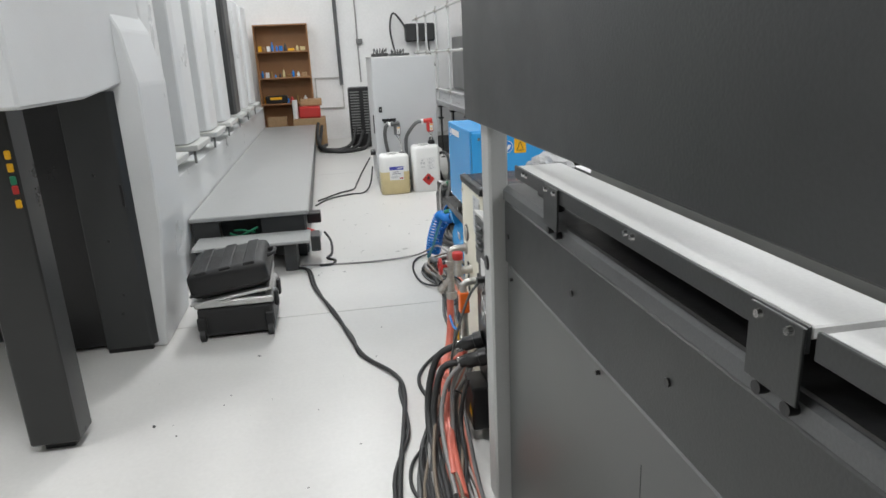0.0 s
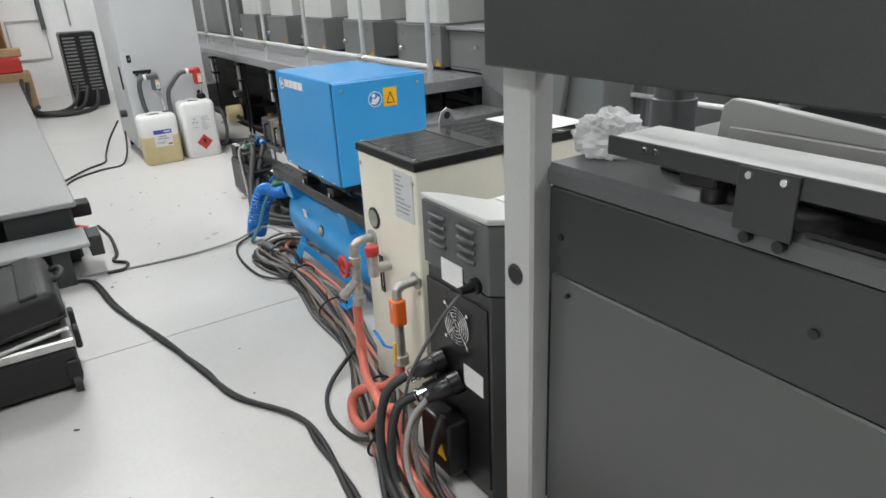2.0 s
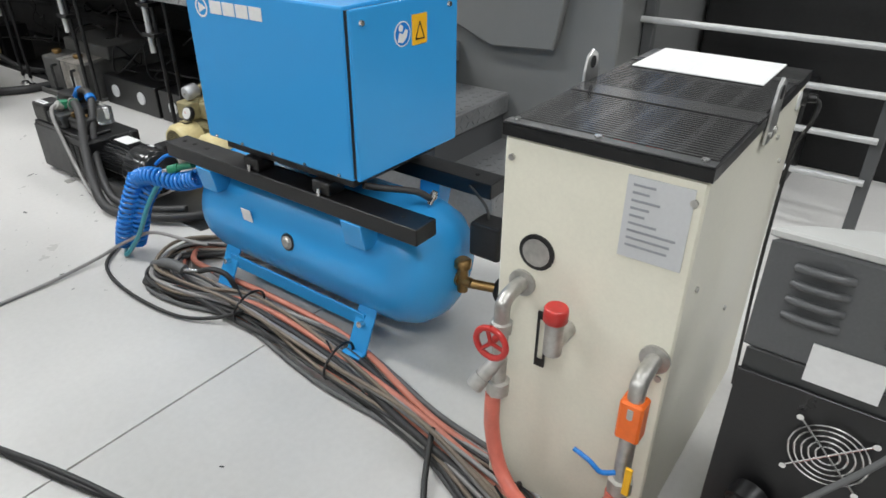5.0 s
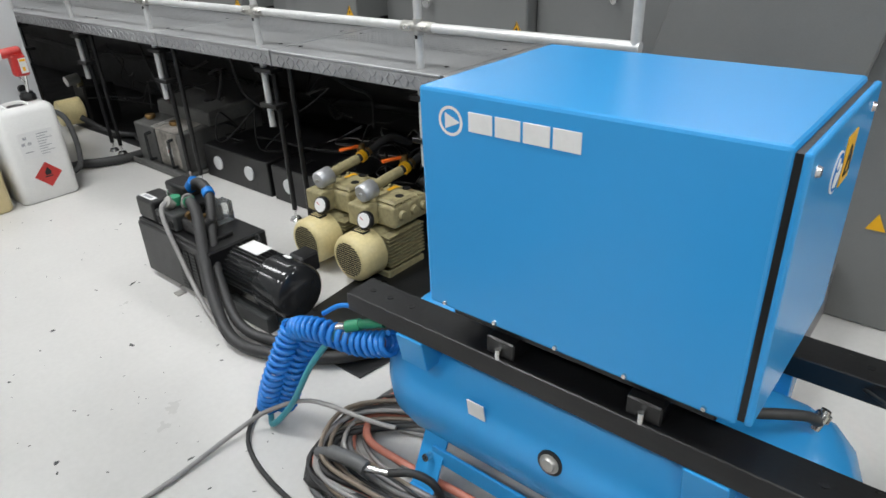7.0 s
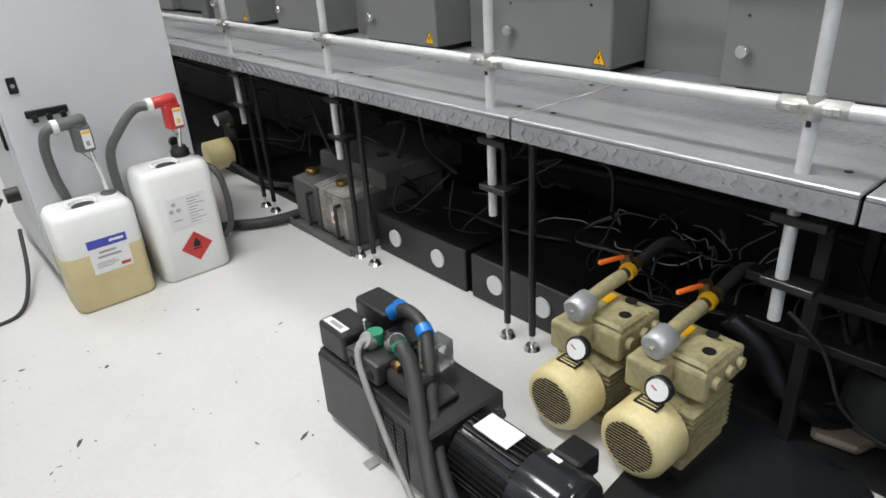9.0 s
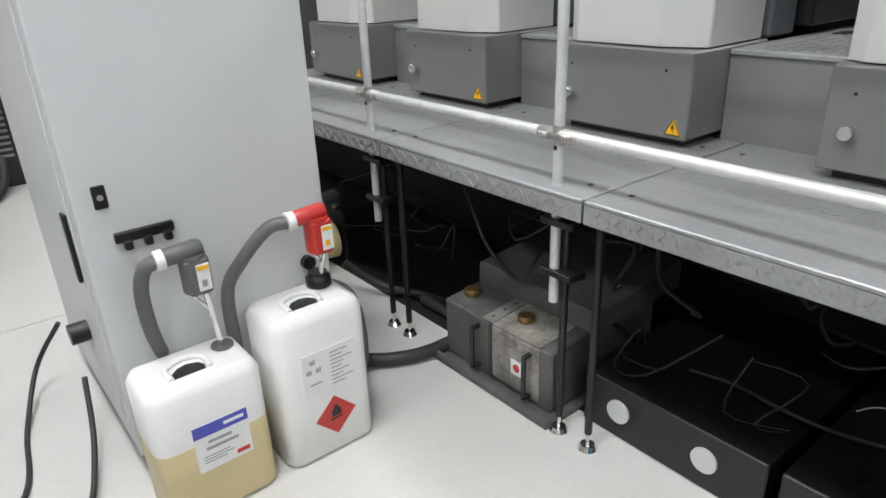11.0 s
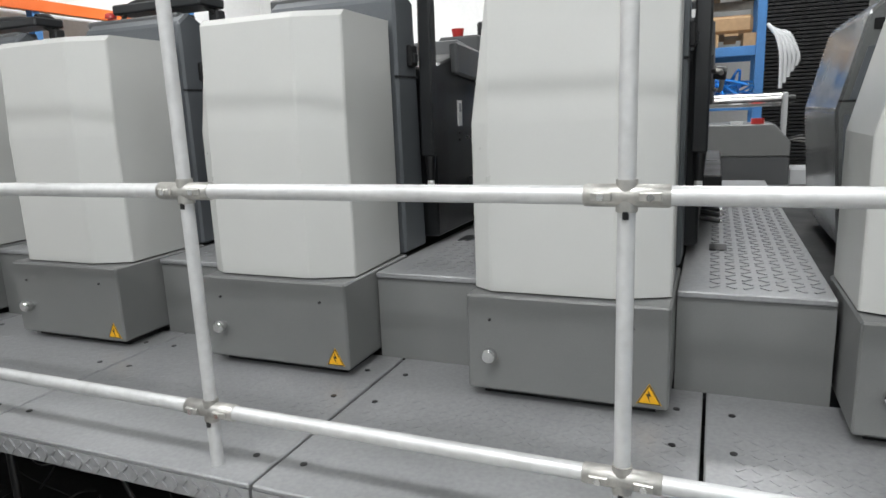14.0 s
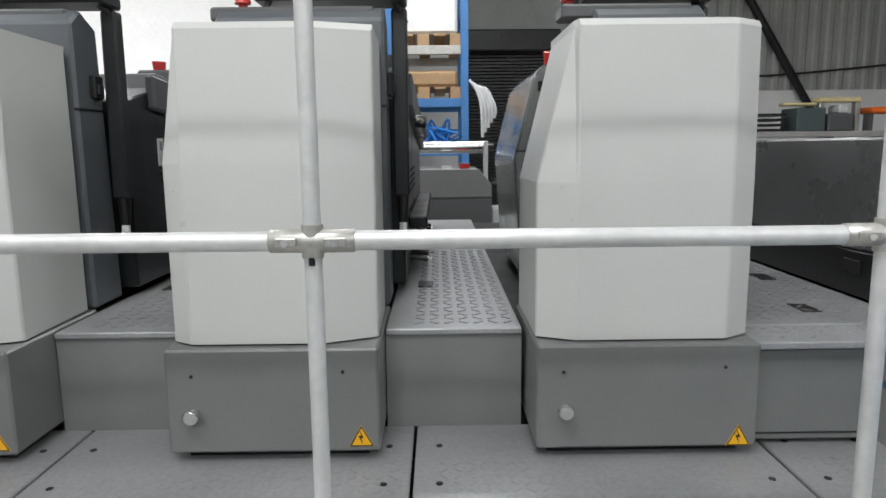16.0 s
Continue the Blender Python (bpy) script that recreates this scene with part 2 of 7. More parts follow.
def tube(bm, pts, r, seg=8, steps=6, ripple=0.0):
    P = smooth_path(pts, steps)
    rings = []
    n = None
    for i, p in enumerate(P):
        d = (P[min(i + 1, len(P) - 1)] - P[max(i - 1, 0)]).normalized()
        if n is None:
            n = d.orthogonal().normalized()
        n = (n - d * n.dot(d)).normalized()
        b = d.cross(n)
        rr = r * (1 + (ripple if i % 2 else 0))
        rings.append([bm.verts.new(p + rr * (math.cos(2 * math.pi * k / seg) * n + math.sin(2 * math.pi * k / seg) * b)) for k in range(seg)])
    for a, b in zip(rings, rings[1:]):
        for k in range(seg):
            f = bm.faces.new((a[k], a[(k + 1) % seg], b[(k + 1) % seg], b[k]))
            f.smooth = True
    bm.faces.new(list(reversed(rings[0])))
    bm.faces.new(rings[-1])
    return bm


def prism(bm, outline, axis, a, b, bevel=0.0):
    """An outline of (u, v) pairs pushed along an axis from a to b; u, v are the two other axes in x, y, z order."""
    def at(u, v, w):
        return {"x": (w, u, v), "y": (u, w, v), "z": (u, v, w)}[axis]
    lo = [bm.verts.new(at(u, v, a)) for u, v in outline]
    hi = [bm.verts.new(at(u, v, b)) for u, v in outline]
    fs = [bm.faces.new(lo), bm.faces.new(list(reversed(hi)))]
    n = len(outline)
    for k in range(n):
        fs.append(bm.faces.new((lo[k], hi[k], hi[(k + 1) % n], lo[(k + 1) % n])))
    bmesh.ops.recalc_face_normals(bm, faces=fs)
    if bevel:
        bmesh.ops.bevel(bm, geom=list({e for f in fs for e in f.edges}), offset=bevel, segments=1, affect="EDGES", clamp_overlap=True)
    return bm


def plate(bm, x0, x1, y0, y1, z0, z1, holes, axis="z"):
    """A flat sheet with rectangular holes (u0, u1, v0, v1) cut right through it, thin along an axis."""
    lim = {"x": (x0, x1), "y": (y0, y1), "z": (z0, z1)}
    ua, va = [k for k in "xyz" if k != axis]
    us = sorted({*lim[ua], *[h[0] for h in holes], *[h[1] for h in holes]})
    vs = sorted({*lim[va], *[h[2] for h in holes], *[h[3] for h in holes]})
    for u0, u1 in zip(us, us[1:]):
        for v0, v1 in zip(vs, vs[1:]):
            u, v = (u0 + u1) / 2, (v0 + v1) / 2
            if any(h[0] < u < h[1] and h[2] < v < h[3] for h in holes):
                continue
            d = {axis: lim[axis], ua: (u0, u1), va: (v0, v1)}
            box(bm, *d["x"], *d["y"], *d["z"])
    return bm


SHIFT = Vector((0, 0, 0))  # where the group of things being built stands


def stand(x=0.0, y=0.0, z=0.0):
    global SHIFT
    SHIFT = Vector((x, y, z))


def origin(ob):
    while ob.parent:
        ob = ob.parent
    return ob.location.copy()


def thing(name, label, category, at, group="", kind=""):
    e = new(name)
    e.empty_display_size = 0.1
    e.location = Vector(at) + SHIFT
    return tagged(e, label, category, group, kind)


def crisp(bm):
    """Keep steps and end caps crisp on smooth-shaded bodies."""
    bm.normal_update()
    for e in bm.edges:
        if len(e.link_faces) == 2 and e.calc_face_angle(0.0) > 1.12:
            e.smooth = False


def part(name, bm, material, parent, label="", kind=""):
    me = bpy.data.meshes.new(name)
    crisp(bm)
    bm.transform(Matrix.Translation(SHIFT - origin(parent)))
    bm.to_mesh(me)
    bm.free()
    me.materials.append(material)
    ob = new(name, me)
    ob.parent = parent
    return tagged(ob, label, kind=kind)


def solid(name, bm, material, label, category, group="", kind="", at=None):
    """A thing that is one mesh."""
    me = bpy.data.meshes.new(name)
    crisp(bm)
    at = Vector(at) if at else Vector((0, 0, 0))
    bm.transform(Matrix.Translation(-at))
    bm.to_mesh(me)
    bm.free()
    me.materials.append(material)
    ob = new(name, me)
    ob.location = at + SHIFT
    return tagged(ob, label, category, group, kind)


def moved(x=0, y=0, z=0):
    return Matrix.Translation((x, y, z))


# ---- the hall ----
X0, X1, Y0, Y1 = -4.0, 11.5, -3.5, 12.0
bm = B()
for a, b in ((Y0, 4.0), (4.006, 8.4), (8.406, Y1)):
    box(bm, X0, X1, a, b, -0.12, 0.0)
box(bm, X0, X1, Y0, Y1, -0.2, -0.124)
solid("floor", bm, FLOOR, "pale grey glossy painted concrete floor with joints", "floor", kind="structure")
solid("wall_north", box(B(), X0 - 0.2, X1 + 0.2, Y1, Y1 + 0.2, -0.2, CEIL), WALL, "white painted hall wall", "wall", kind="structure")
# the south wall is unseen; its dark colour only keeps bounced light low
solid("wall_south", box(B(), X0 - 0.2, X1 + 0.2, Y0 - 0.2, Y0, -0.2, CEIL), CHAR, "unseen closing wall behind the start of the aisle, dark to cut bounced light", "wall", kind="structure")
solid("wall_west", box(B(), X0 - 0.2, X0, Y0, Y1, -0.2, CEIL), WALL, "white painted hall wall", "wall", kind="structure")
bm = B()
plate(bm, X1, X1 + 0.2, Y0, Y1, -0.2, 2.27, [(3.9, 5.15, 0.0, 2.27)], "x")
box(bm, X1, X1 + 0.2, 5.3, Y1, 2.27, CEIL)
solid("wall_partition", box(B(), 9.55, 9.7, 6.25, Y1, 0.0, CEIL - 0.3), WALL, "white partition wall beside the racking", "wall", kind="structure")
solid("wall_east", bm, WALL, "white painted lower hall wall with a shutter opening", "wall", kind="structure")
bm = B()
k = Y0
while k < Y1 - 0.01:
    if k > 5.25:
        break
    if not 3.7 < k < 5.2:
        prism(bm, [(k, 2.27), (k + 0.2, 2.27), (k + 0.2, CEIL), (k, CEIL)], "x", X1, X1 + 0.2)
        prism(bm, [(X1, k + 0.02), (X1 - 0.03, k + 0.05), (X1 - 0.03, k + 0.11), (X1, k + 0.14)], "z", 2.27, CEIL)
    k += 0.2
box(bm, X1, X1 + 0.2, 3.7, 5.3, 3.1, CEIL)
for a, b in ((3.7, 3.9), (5.15, 5.3)):
    box(bm, X1, X1 + 0.2, a, b, 2.27, 3.1)
solid("wall_cladding", bm, CLAD, "grey ribbed steel cladding above the white wall", "wall", kind="structure")
solid("ceiling", box(B(), X0 - 0.2, X1 + 0.2, Y0 - 0.2, Y1 + 0.2, CEIL, CEIL + 0.1), CLAD, "pale steel hall roof", "ceiling", kind="structure")

first = None
for x, y in LAMPS:
    if first is None:
        first = thing("ceiling_light", "white batten ceiling light with two bright tubes", "ceiling light", (x, y, CEIL - 0.3), "hall lights")
        bm = B()
        box(bm, x - 0.26, x + 0.26, y - 0.8, y + 0.8, CEIL - 0.24, CEIL - 0.16, 0.01)
        part("housing", bm, WALL, first)
        for s in (-0.14, 0.14):
            part("tube", cyl(B(), (x + s, y - 0.75, CEIL - 0.27), (x + s, y + 0.75, CEIL - 0.27), 0.018, seg=10), LAMPGLOW, first, "glowing tube")
        for s in (-0.6, 0.6):
            part("rod", cyl(B(), (x, y + s, CEIL - 0.16), (x, y + s, CEIL), 0.008, seg=6), STEEL, first)
    else:
        copy_thing(first, moved(x, y, CEIL - 0.3))
    la = bpy.data.lights.new("batten", "AREA")
    la.shape, la.size, la.size_y, la.energy, la.color = "RECTANGLE", 0.5, 1.6, LAMP_WATTS * LAMPS[x, y], (0.97, 0.985, 1.0)
    lo = new("batten_light", la)
    lo.location = (x, y, CEIL - 0.31)

# ---- press platform ----
DZ, EX, PITCH = 0.742, 2.005, 0.8275
deck = thing("press_platform", "grey steel tread-plate walkway along the press on thin legs", "platform", (2.35, 7.5, 0), kind="")
ends = [4.56, 4.849, 5.68, 6.508, 7.34, 8.17, 9.0, 9.83, 10.66, 11.5]
for a, b in zip(ends, ends[1:]):
    bm = B()
    box(bm, EX, 2.72, a + 0.004, b - 0.004, DZ - 0.012, DZ, 0.003)
    box(bm, EX, EX + 0.012, a + 0.004, b - 0.004, DZ - 0.058, DZ - 0.012)
    panel = part("deck_panel", bm, DECK, deck)
    bm = B()
    y, i = a + 0.03, 0
    while y < b - 0.02:
        for z in (DZ - 0.045, DZ - 0.026):
            box(bm, EX - 0.003, EX + 0.001, y - 0.011, y + 0.011, z - 0.003, z + 0.003, turn=Matrix.Rotation(radians(45 if i % 2 else -45), 4, "X"))
            i += 1
        y += 0.028
        i += 1
    part("tread_pattern", bm, DECK, panel, kind="stuff")
    bm = B()
    for iy in range(int((b - a - 0.06) / 0.03)):
        for ix in range(8):
            x, y = 2.3 + ix * 0.03, a + 0.04 + iy * 0.03
            box(bm, x - 0.011, x + 0.011, y - 0.0028, y + 0.0028, DZ - 0.001, DZ + 0.0009, turn=Matrix.Rotation(radians(45 if (ix + iy) % 2 else -45), 4, "Z"))
    part("tread_pattern", bm, DECK, panel, kind="stuff")
    for y in (a + 0.06, b - 0.06):
        for x in (EX + 0.1, 2.42, 2.6):
            part("bolt", cyl(B(), (x, y, DZ - 0.001), (x, y, DZ + 0.0018), 0.008, seg=8), BLACK, panel)
# end face of the platform above the steps
part("end_plate", box(B(), EX, 2.72, 4.552, 4.56, DZ - 0.058, DZ - 0.002), DECK, deck)
for y in (4.64, 5.66, 5.765, 6.5, 6.605, 7.33, 7.43, 8.3, 9.1, 10.0):
    leg = part("leg", cyl(B(), (2.07, y, 0.05), (2.07, y, DZ - 0.015), 0.011, seg=8), BLACK, deck)
    part("levelling_foot", cyl(cyl(B(), (2.07, y, 0.0), (2.07, y, 0.014), 0.028, 0.02, 14), (2.07, y, 0.014), (2.07, y, 0.055), 0.006, seg=8), CHROME, leg, "chrome levelling foot")

# ---- guard rail ----
rail = thing("guard_rail", "galvanised tube guard rail with clamp joints", "railing", (2.05, 7.5, DZ))
RX = 2.05
posts = [4.97 + PITCH * k for k in range(8)]
part("post", cyl(B(), (RX, 4.268, 0.8), (RX, 4.268, 1.85), 0.013, seg=18), STEEL, rail, "end post")
for z in (0.866, 1.32, 1.8):
    part("rail_tube", cyl(B(), (RX, 4.255, z), (RX, 11.2, z), 0.0145, seg=20), STEEL, rail)
for y in posts:
    part("post", cyl(B(), (RX, y, 0.42), (RX, y, 1.85), 0.013, seg=18), STEEL, rail)
    for z in (0.866, 1.32, 1.8):
        bm = B()
        lathe(bm, (RX, y - 0.062, z), (0, 1, 0), [(0, 0.0145), (0.002, 0.0172), (0.122, 0.0172), (0.124, 0.0145)], 16)
        cyl(bm, (RX, y, z - 0.024), (RX, y, z + 0.024), 0.016, seg=16)
        for s in (-0.035, 0.035):
            box(bm, RX - 0.022, RX - 0.015, y + s - 0.016, y + s + 0.016, z - 0.007, z + 0.007, 0.002)
        clamp = part("clamp", bm, ZINC, rail, "zinc tube clamp")
        for s in (-0.035, 0.035):
            part("clamp_bolt", cyl(B(), (RX - 0.027, y + s, z), (RX - 0.02, y + s, z), 0.0055, seg=8), CHROME, clamp)
        part("clamp_screw", cyl(B(), (RX - 0.012, y, z - 0.034), (RX - 0.012, y, z - 0.022), 0.005, seg=8), BLACK, clamp)
    for z in (0.64, 0.5):
        part("bracket", box(B(), RX - 0.022, RX + 0.04, y - 0.07, y + 0.035, z, z + 0.018, 0.002), BLACK, rail)

# ---- printing units ----
YB = 4.9275


def press_unit(y, k):
    """One printing unit: base with knob, chamfered pale cowl, dark upright and black side behind."""
    w = 0.48
    if k == 0:
        y, w = y - 0.0345, 0.505
    u = thing("printing_unit", "printing press unit with pale grey cowl on dark grey base", "printing press", (2.9, y + 0.25, DZ), "printing units")
    bm = B()
    prism(bm, [(2.53, y + 0.0), (2.53, y + w), (2.93, y + w), (2.93, y + 0.0)], "z", 0.765, 1.009, 0.005)
    base = part("base", bm, MGREY, u, "dark grey base cover")
    part("toe_recess", box(B(), 2.57, 2.92, y + 0.03, y + w - 0.03, DZ, 0.766), BLACK, u)
    lathe(bm := B(), (2.531, y + w - 0.063, 0.862), (-1, 0, 0), [(0, 0.012), (0.012, 0.012), (0.013, 0.018), (0.03, 0.018), (0.033, 0.015)], 18)
    part("knob", bm, CHROME, base, "round chrome knob")
    for yy, zz in ((y + w - 0.06, 0.948), (y + 0.08, 0.955)):
        part("screw", cyl(B(), (2.5305, yy, zz), (2.527, yy, zz), 0.004, seg=8), BLACK, base)
    bm = B()
    yc, zc, s = y + 0.042, 0.79 if k == 0 else 0.8, 0.028
    prism(bm, [(yc - s, zc - s * 0.8), (yc + s, zc - s * 0.8), (yc, zc + s)], "x", 2.5285, 2.53)
    sign = part("warning_sign", bm, YELLOW, base, "yellow triangular voltage warning sign")
    bm = B()
    prism(bm, [(yc + 0.004, zc + 0.016), (yc - 0.005, zc - 0.002), (yc + 0.001, zc - 0.002), (yc - 0.003, zc - 0.018), (yc + 0.007, zc + 0.003), (yc + 0.001, zc + 0.003)], "x", 2.5278, 2.5286)
    for a, b in (((yc - s, zc - s * 0.8), (yc + s, zc - s * 0.8)), ((yc + s, zc - s * 0.8), (yc, zc + s)), ((yc, zc + s), (yc - s, zc - s * 0.8))):
        va, vb = Vector((2.528, *a)), Vector((2.528, *b))
        c = Vector((2.528, yc, zc - 0.006))
        cyl(bm, va.lerp(c, 0.1), vb.lerp(c, 0.1), 0.0012, seg=4)
    part("sign_symbol", bm, BLACK, sign)
    # cowl: chamfered front, taper towards the top
    bm = B()
    inset = 0.09 if k == 0 else 0.04
    mid = 1.37 if k == 0 else 1.42
    # width and depth of the two front chamfers
    cr, cl = ((0.072, 0.045), (0.09, 0.038)) if k == 0 else ((0.125, 0.05), (0.056, 0.036))
    rows = []
    for z, i, f in ((1.014, 0.0, 0.0), (mid, 0.0, 0.0), (1.706, inset, 0.012), (1.722, inset + 0.012, 0.028)):
        rows.append([bm.verts.new(p) for p in (
            (2.905, y + 0.012, z), (2.556 + cr[1] + f, y + 0.004, z), (2.556 + f, y + cr[0], z), (2.556 + f, y + w - cl[0], z), (2.556 + cl[1] + f, y + w - 0.004 - min(i, cl[0] - 0.01), z), (2.905, y + w - 0.004 - min(i, cl[0] - 0.01), z))])
    for a, b in zip(rows, rows[1:]):
        for j in range(6):
            bm.faces.new((a[j], a[(j + 1) % 6], b[(j + 1) % 6], b[j]))
    bm.faces.new(rows[0])
    bm.faces.new(list(reversed(rows[-1])))
    bmesh.ops.recalc_face_normals(bm, faces=bm.faces[:])
    bmesh.ops.bevel(bm, geom=[e for e in bm.edges if abs(e.verts[0].co.z - e.verts[1].co.z) > 0.05], offset=0.004, segments=1, affect="EDGES")
    cowl = part("cowl", bm, COWL, u, "smooth pale grey cowl")
    # upright behind the cowl
    bm = B()
    prism(bm, [(2.925, 1.01), (3.085, 1.01), (3.06, 1.79), (2.98, 1.83), (2.925, 1.79)], "y", y + 0.0, y + (0.3 if k == 0 else w - 0.03), 0.008)
    up = part("upright", bm, BLUEGREY, u, "dark blue-grey upright")
    part("joint", box(B(), 2.924, 3.068, y - 0.002, y + 0.01, 1.56, 1.566), BLACK, up)
    latch = part("latch", box(B(), 2.995, 3.045, y - 0.016, y + 0.002, 1.595, 1.66, 0.004), BLACK, up, "black recessed latch")
    part("latch_lever", box(B(), 3.005, 3.035, y - 0.022, y - 0.014, 1.605, 1.635, 0.003), PRESSB, latch)
    # top rail with cables and stop button
    bm = B()
    box(bm, 2.96, 3.05, y + 0.03, y + w - (0.12 if k == 0 else 0.01), 1.792, 1.83, 0.006)
    part("top_housing", bm, DGREY, u)
    st = part("stop_button", lathe(B(), (3.0, y + (0.36 if k == 0 else 0.39), 1.83), (0, 0, 1), [(0, 0.012), (0.012, 0.012), (0.014, 0.022), (0.028, 0.02), (0.032, 0.012)], 14), RED, u, "red stop button")
    tube(bm := B(), [(3.0, y + 0.33, 1.83), (3.0, y + 0.28, 1.885), (3.0, y + 0.12, 1.89), (3.02, y + 0.0, 1.875), (3.1, y - 0.05, 1.81)], 0.009)
    part("cable", bm, RUBBER, u)
    # hanging black duct that ends in a plug with a pale tip
    bm = B()
    prism(bm, [(3.05, 1.31), (3.085, 1.31), (3.105, 1.36), (3.11, 1.845), (3.065, 1.845), (3.053, 1.5)], "y", y - 0.055, y - 0.01, 0.006)
    duct = part("cable_duct", bm, PRESSB, u, "hanging black cable duct")
    part("duct_arm", box(B(), 2.98, 3.11, y - 0.055, y + 0.36, 1.85, 1.885, 0.006), PRESSB, duct)
    part("duct_bend", tube(B(), [(3.01, y - 0.03, 1.885), (3.06, y - 0.03, 1.89), (3.082, y - 0.03, 1.87), (3.085, y - 0.03, 1.84)], 0.014, 10), BLACK, duct)
    part("plug", cyl(B(), (3.068, y - 0.034, 1.23), (3.072, y - 0.034, 1.312), 0.012, 0.019, 10), BLACK, duct)
    part("plug_tip", cyl(B(), (3.066, y - 0.034, 1.195), (3.068, y - 0.034, 1.232), 0.012, seg=10), PAPER, duct, "pale plug tip")
    # black side frame receding behind, with its hood, vents, shaft and lever knobs
    d = 0.33 if k == 0 else 0.4
    bm = B()
    prism(bm, [(3.12, 1.03), (4.95, 1.03), (4.95, 1.5), (4.4, 1.6), (3.4, 1.66), (3.12, 1.6)], "y", y - 0.035, y + d, 0.006)
    side = part("side_frame", bm, PRESSB, u, "black press side frame")
    part("dark_recess", box(B(), 3.12, 3.22, y - 0.037, y - 0.034, 1.04, 1.56), BLACK, side)
    bm = B()
    prism(bm, [(3.28, 1.58), (4.95, 1.44), (4.95, 1.52), (4.4, 1.62), (3.28, 1.69)], "y", y - 0.06, y - 0.03, 0.008)
    part("hood_edge", bm, DGREY, side, "dark grey folded hood edge")
    part("grab_bar", tube(B(), [(3.5, y - 0.06, 1.55), (3.53, y - 0.085, 1.54), (4.2, y - 0.085, 1.5), (4.22, y - 0.06, 1.5)], 0.009), ZINC, side)
    part("grab_bar_end", cyl(B(), (3.52, y - 0.06, 1.545), (3.52, y - 0.1, 1.54), 0.022, seg=12), BLACK, side)
    for z0, n in ((1.29, 4), (1.22, 1)):
        for j in range(n):
            part("vent_slot", box(B(), 3.5, 4.0, y - 0.0385, y - 0.034, z0 + j * 0.024, z0 + j * 0.024 + 0.011), SHADEBLACK, side)
    part("shaft_housing", box(B(), 3.42, 4.7, y - 0.1, y - 0.034, 1.17, 1.21, 0.005), BLACK, side)
    bar = part("roller_shaft", cyl(B(), (3.45, y - 0.075, 1.115), (4.7, y - 0.075, 1.115), 0.011, seg=10), CHROME, side, "chrome adjusting shaft")
    for j in range(9):
        part("collar", cyl(B(), (3.5 + j * 0.13, y - 0.075, 1.1), (3.5 + j * 0.13, y - 0.075, 1.13), 0.014, seg=8), ZINC, bar)
    for j in range(9):
        x = 3.47 + j * 0.13
        key = part("ink_key", cyl(B(), (x, y - 0.034, 1.06), (x, y - 0.1, 1.05), 0.009, seg=8), BLACK, side)
        part("key_tip", cyl(B(), (x, y - 0.1, 1.05), (x, y - 0.108, 1.049), 0.007, seg=8), CHROME, key)
    lbp = part("label_plate", box(B(), 3.33, 3.37, y - 0.0385, y - 0.0345, 1.4, 1.49), PAPER, side, "white vertical label")
    part("label_print", box(B(), 3.34, 3.36, y - 0.0395, y - 0.0383, 1.45, 1.48), INK, lbp)
    for z in (1.35, 1.375):
        part("bolt", cyl(B(), (3.34, y - 0.036, z), (3.34, y - 0.042, z), 0.006, seg=8), BLACK, side)
    # small control head with a red button on the frame
    head = part("control_head", box(B(), 3.75, 3.95, y + 0.02, y + 0.2, 1.64, 1.76, 0.008), DGREY, u)
    part("head_post", box(B(), 3.9, 4.0, y - 0.02, y + 0.08, 1.62, 1.83, 0.008), PRESSB, head)
    part("red_button", cyl(B(), (3.8, y + 0.13, 1.76), (3.8, y + 0.13, 1.795), 0.022, 0.027, 12), RED, head, "red stop button")
    part("head_label", box(B(), 3.897, 3.9, y + 0.0, y + 0.03, 1.77, 1.8), PAPER, head)
    if k == 0:
        # leaning polished guard with windows and buttons
        bm = B()
        prism(bm, [(y + 0.455, 1.03), (y + 0.478, 1.33), (y + 0.484, 1.41), (y + 0.422, 1.668), (y + 0.386, 1.706), (y + 0.3, 1.716), (y + 0.3, 1.03)], "x", 3.2, 3.9, 0.008)
        gd = part("leaning_guard", bm, SHEEN, u, "leaning polished steel guard")
        for z0, yb, yt in ((1.26, 0.392, 0.392), (1.44, 0.388, 0.348)):
            bm = B()
            prism(bm, [(y + yb, z0), (y + yb + 0.065, z0), (y + yt + 0.07, z0 + 0.14), (y + yt, z0 + 0.14)], "x", 3.197, 3.2005, 0.001)
            part("window", bm, BLUEGREY, gd)
        part("guard_handle", tube(B(), [(3.2, y + 0.375, 1.46), (3.17, y + 0.373, 1.46), (3.17, y + 0.355, 1.56), (3.2, y + 0.353, 1.56)], 0.006), CHROME, gd)
        part("guard_seam", box(B(), 3.1975, 3.2005, y + 0.38, y + 0.48, 1.435, 1.439), BLACK, gd)
        part("slot", box(B(), 3.197, 3.2005, y + 0.385, y + 0.41, 1.62, 1.65), BLACK, gd)
        for yy, zz in ((y + 0.37, 1.712), (y + 0.38, 1.24)):
            part("red_button", cyl(B(), (3.21, yy, zz - 0.01), (3.2, yy, zz + 0.025), 0.02, 0.024, 12), RED, gd, "red stop button")
    # guards above the side frame
    bm = B()
    prism(bm, [(3.42, 1.6), (4.6, 1.5), (4.6, 1.6), (3.5, 1.72)], "y", y + 0.02, y + 0.33, 0.006)
    part("ink_duct_guard", bm, DGREY, u)
    # step between this unit and the one before
    bm = B()
    box(bm, 2.715, 2.725, y - 0.345, y - 0.003, DZ, 0.985)
    step = part("step_riser", bm, MGREY, u)
    bm = B()
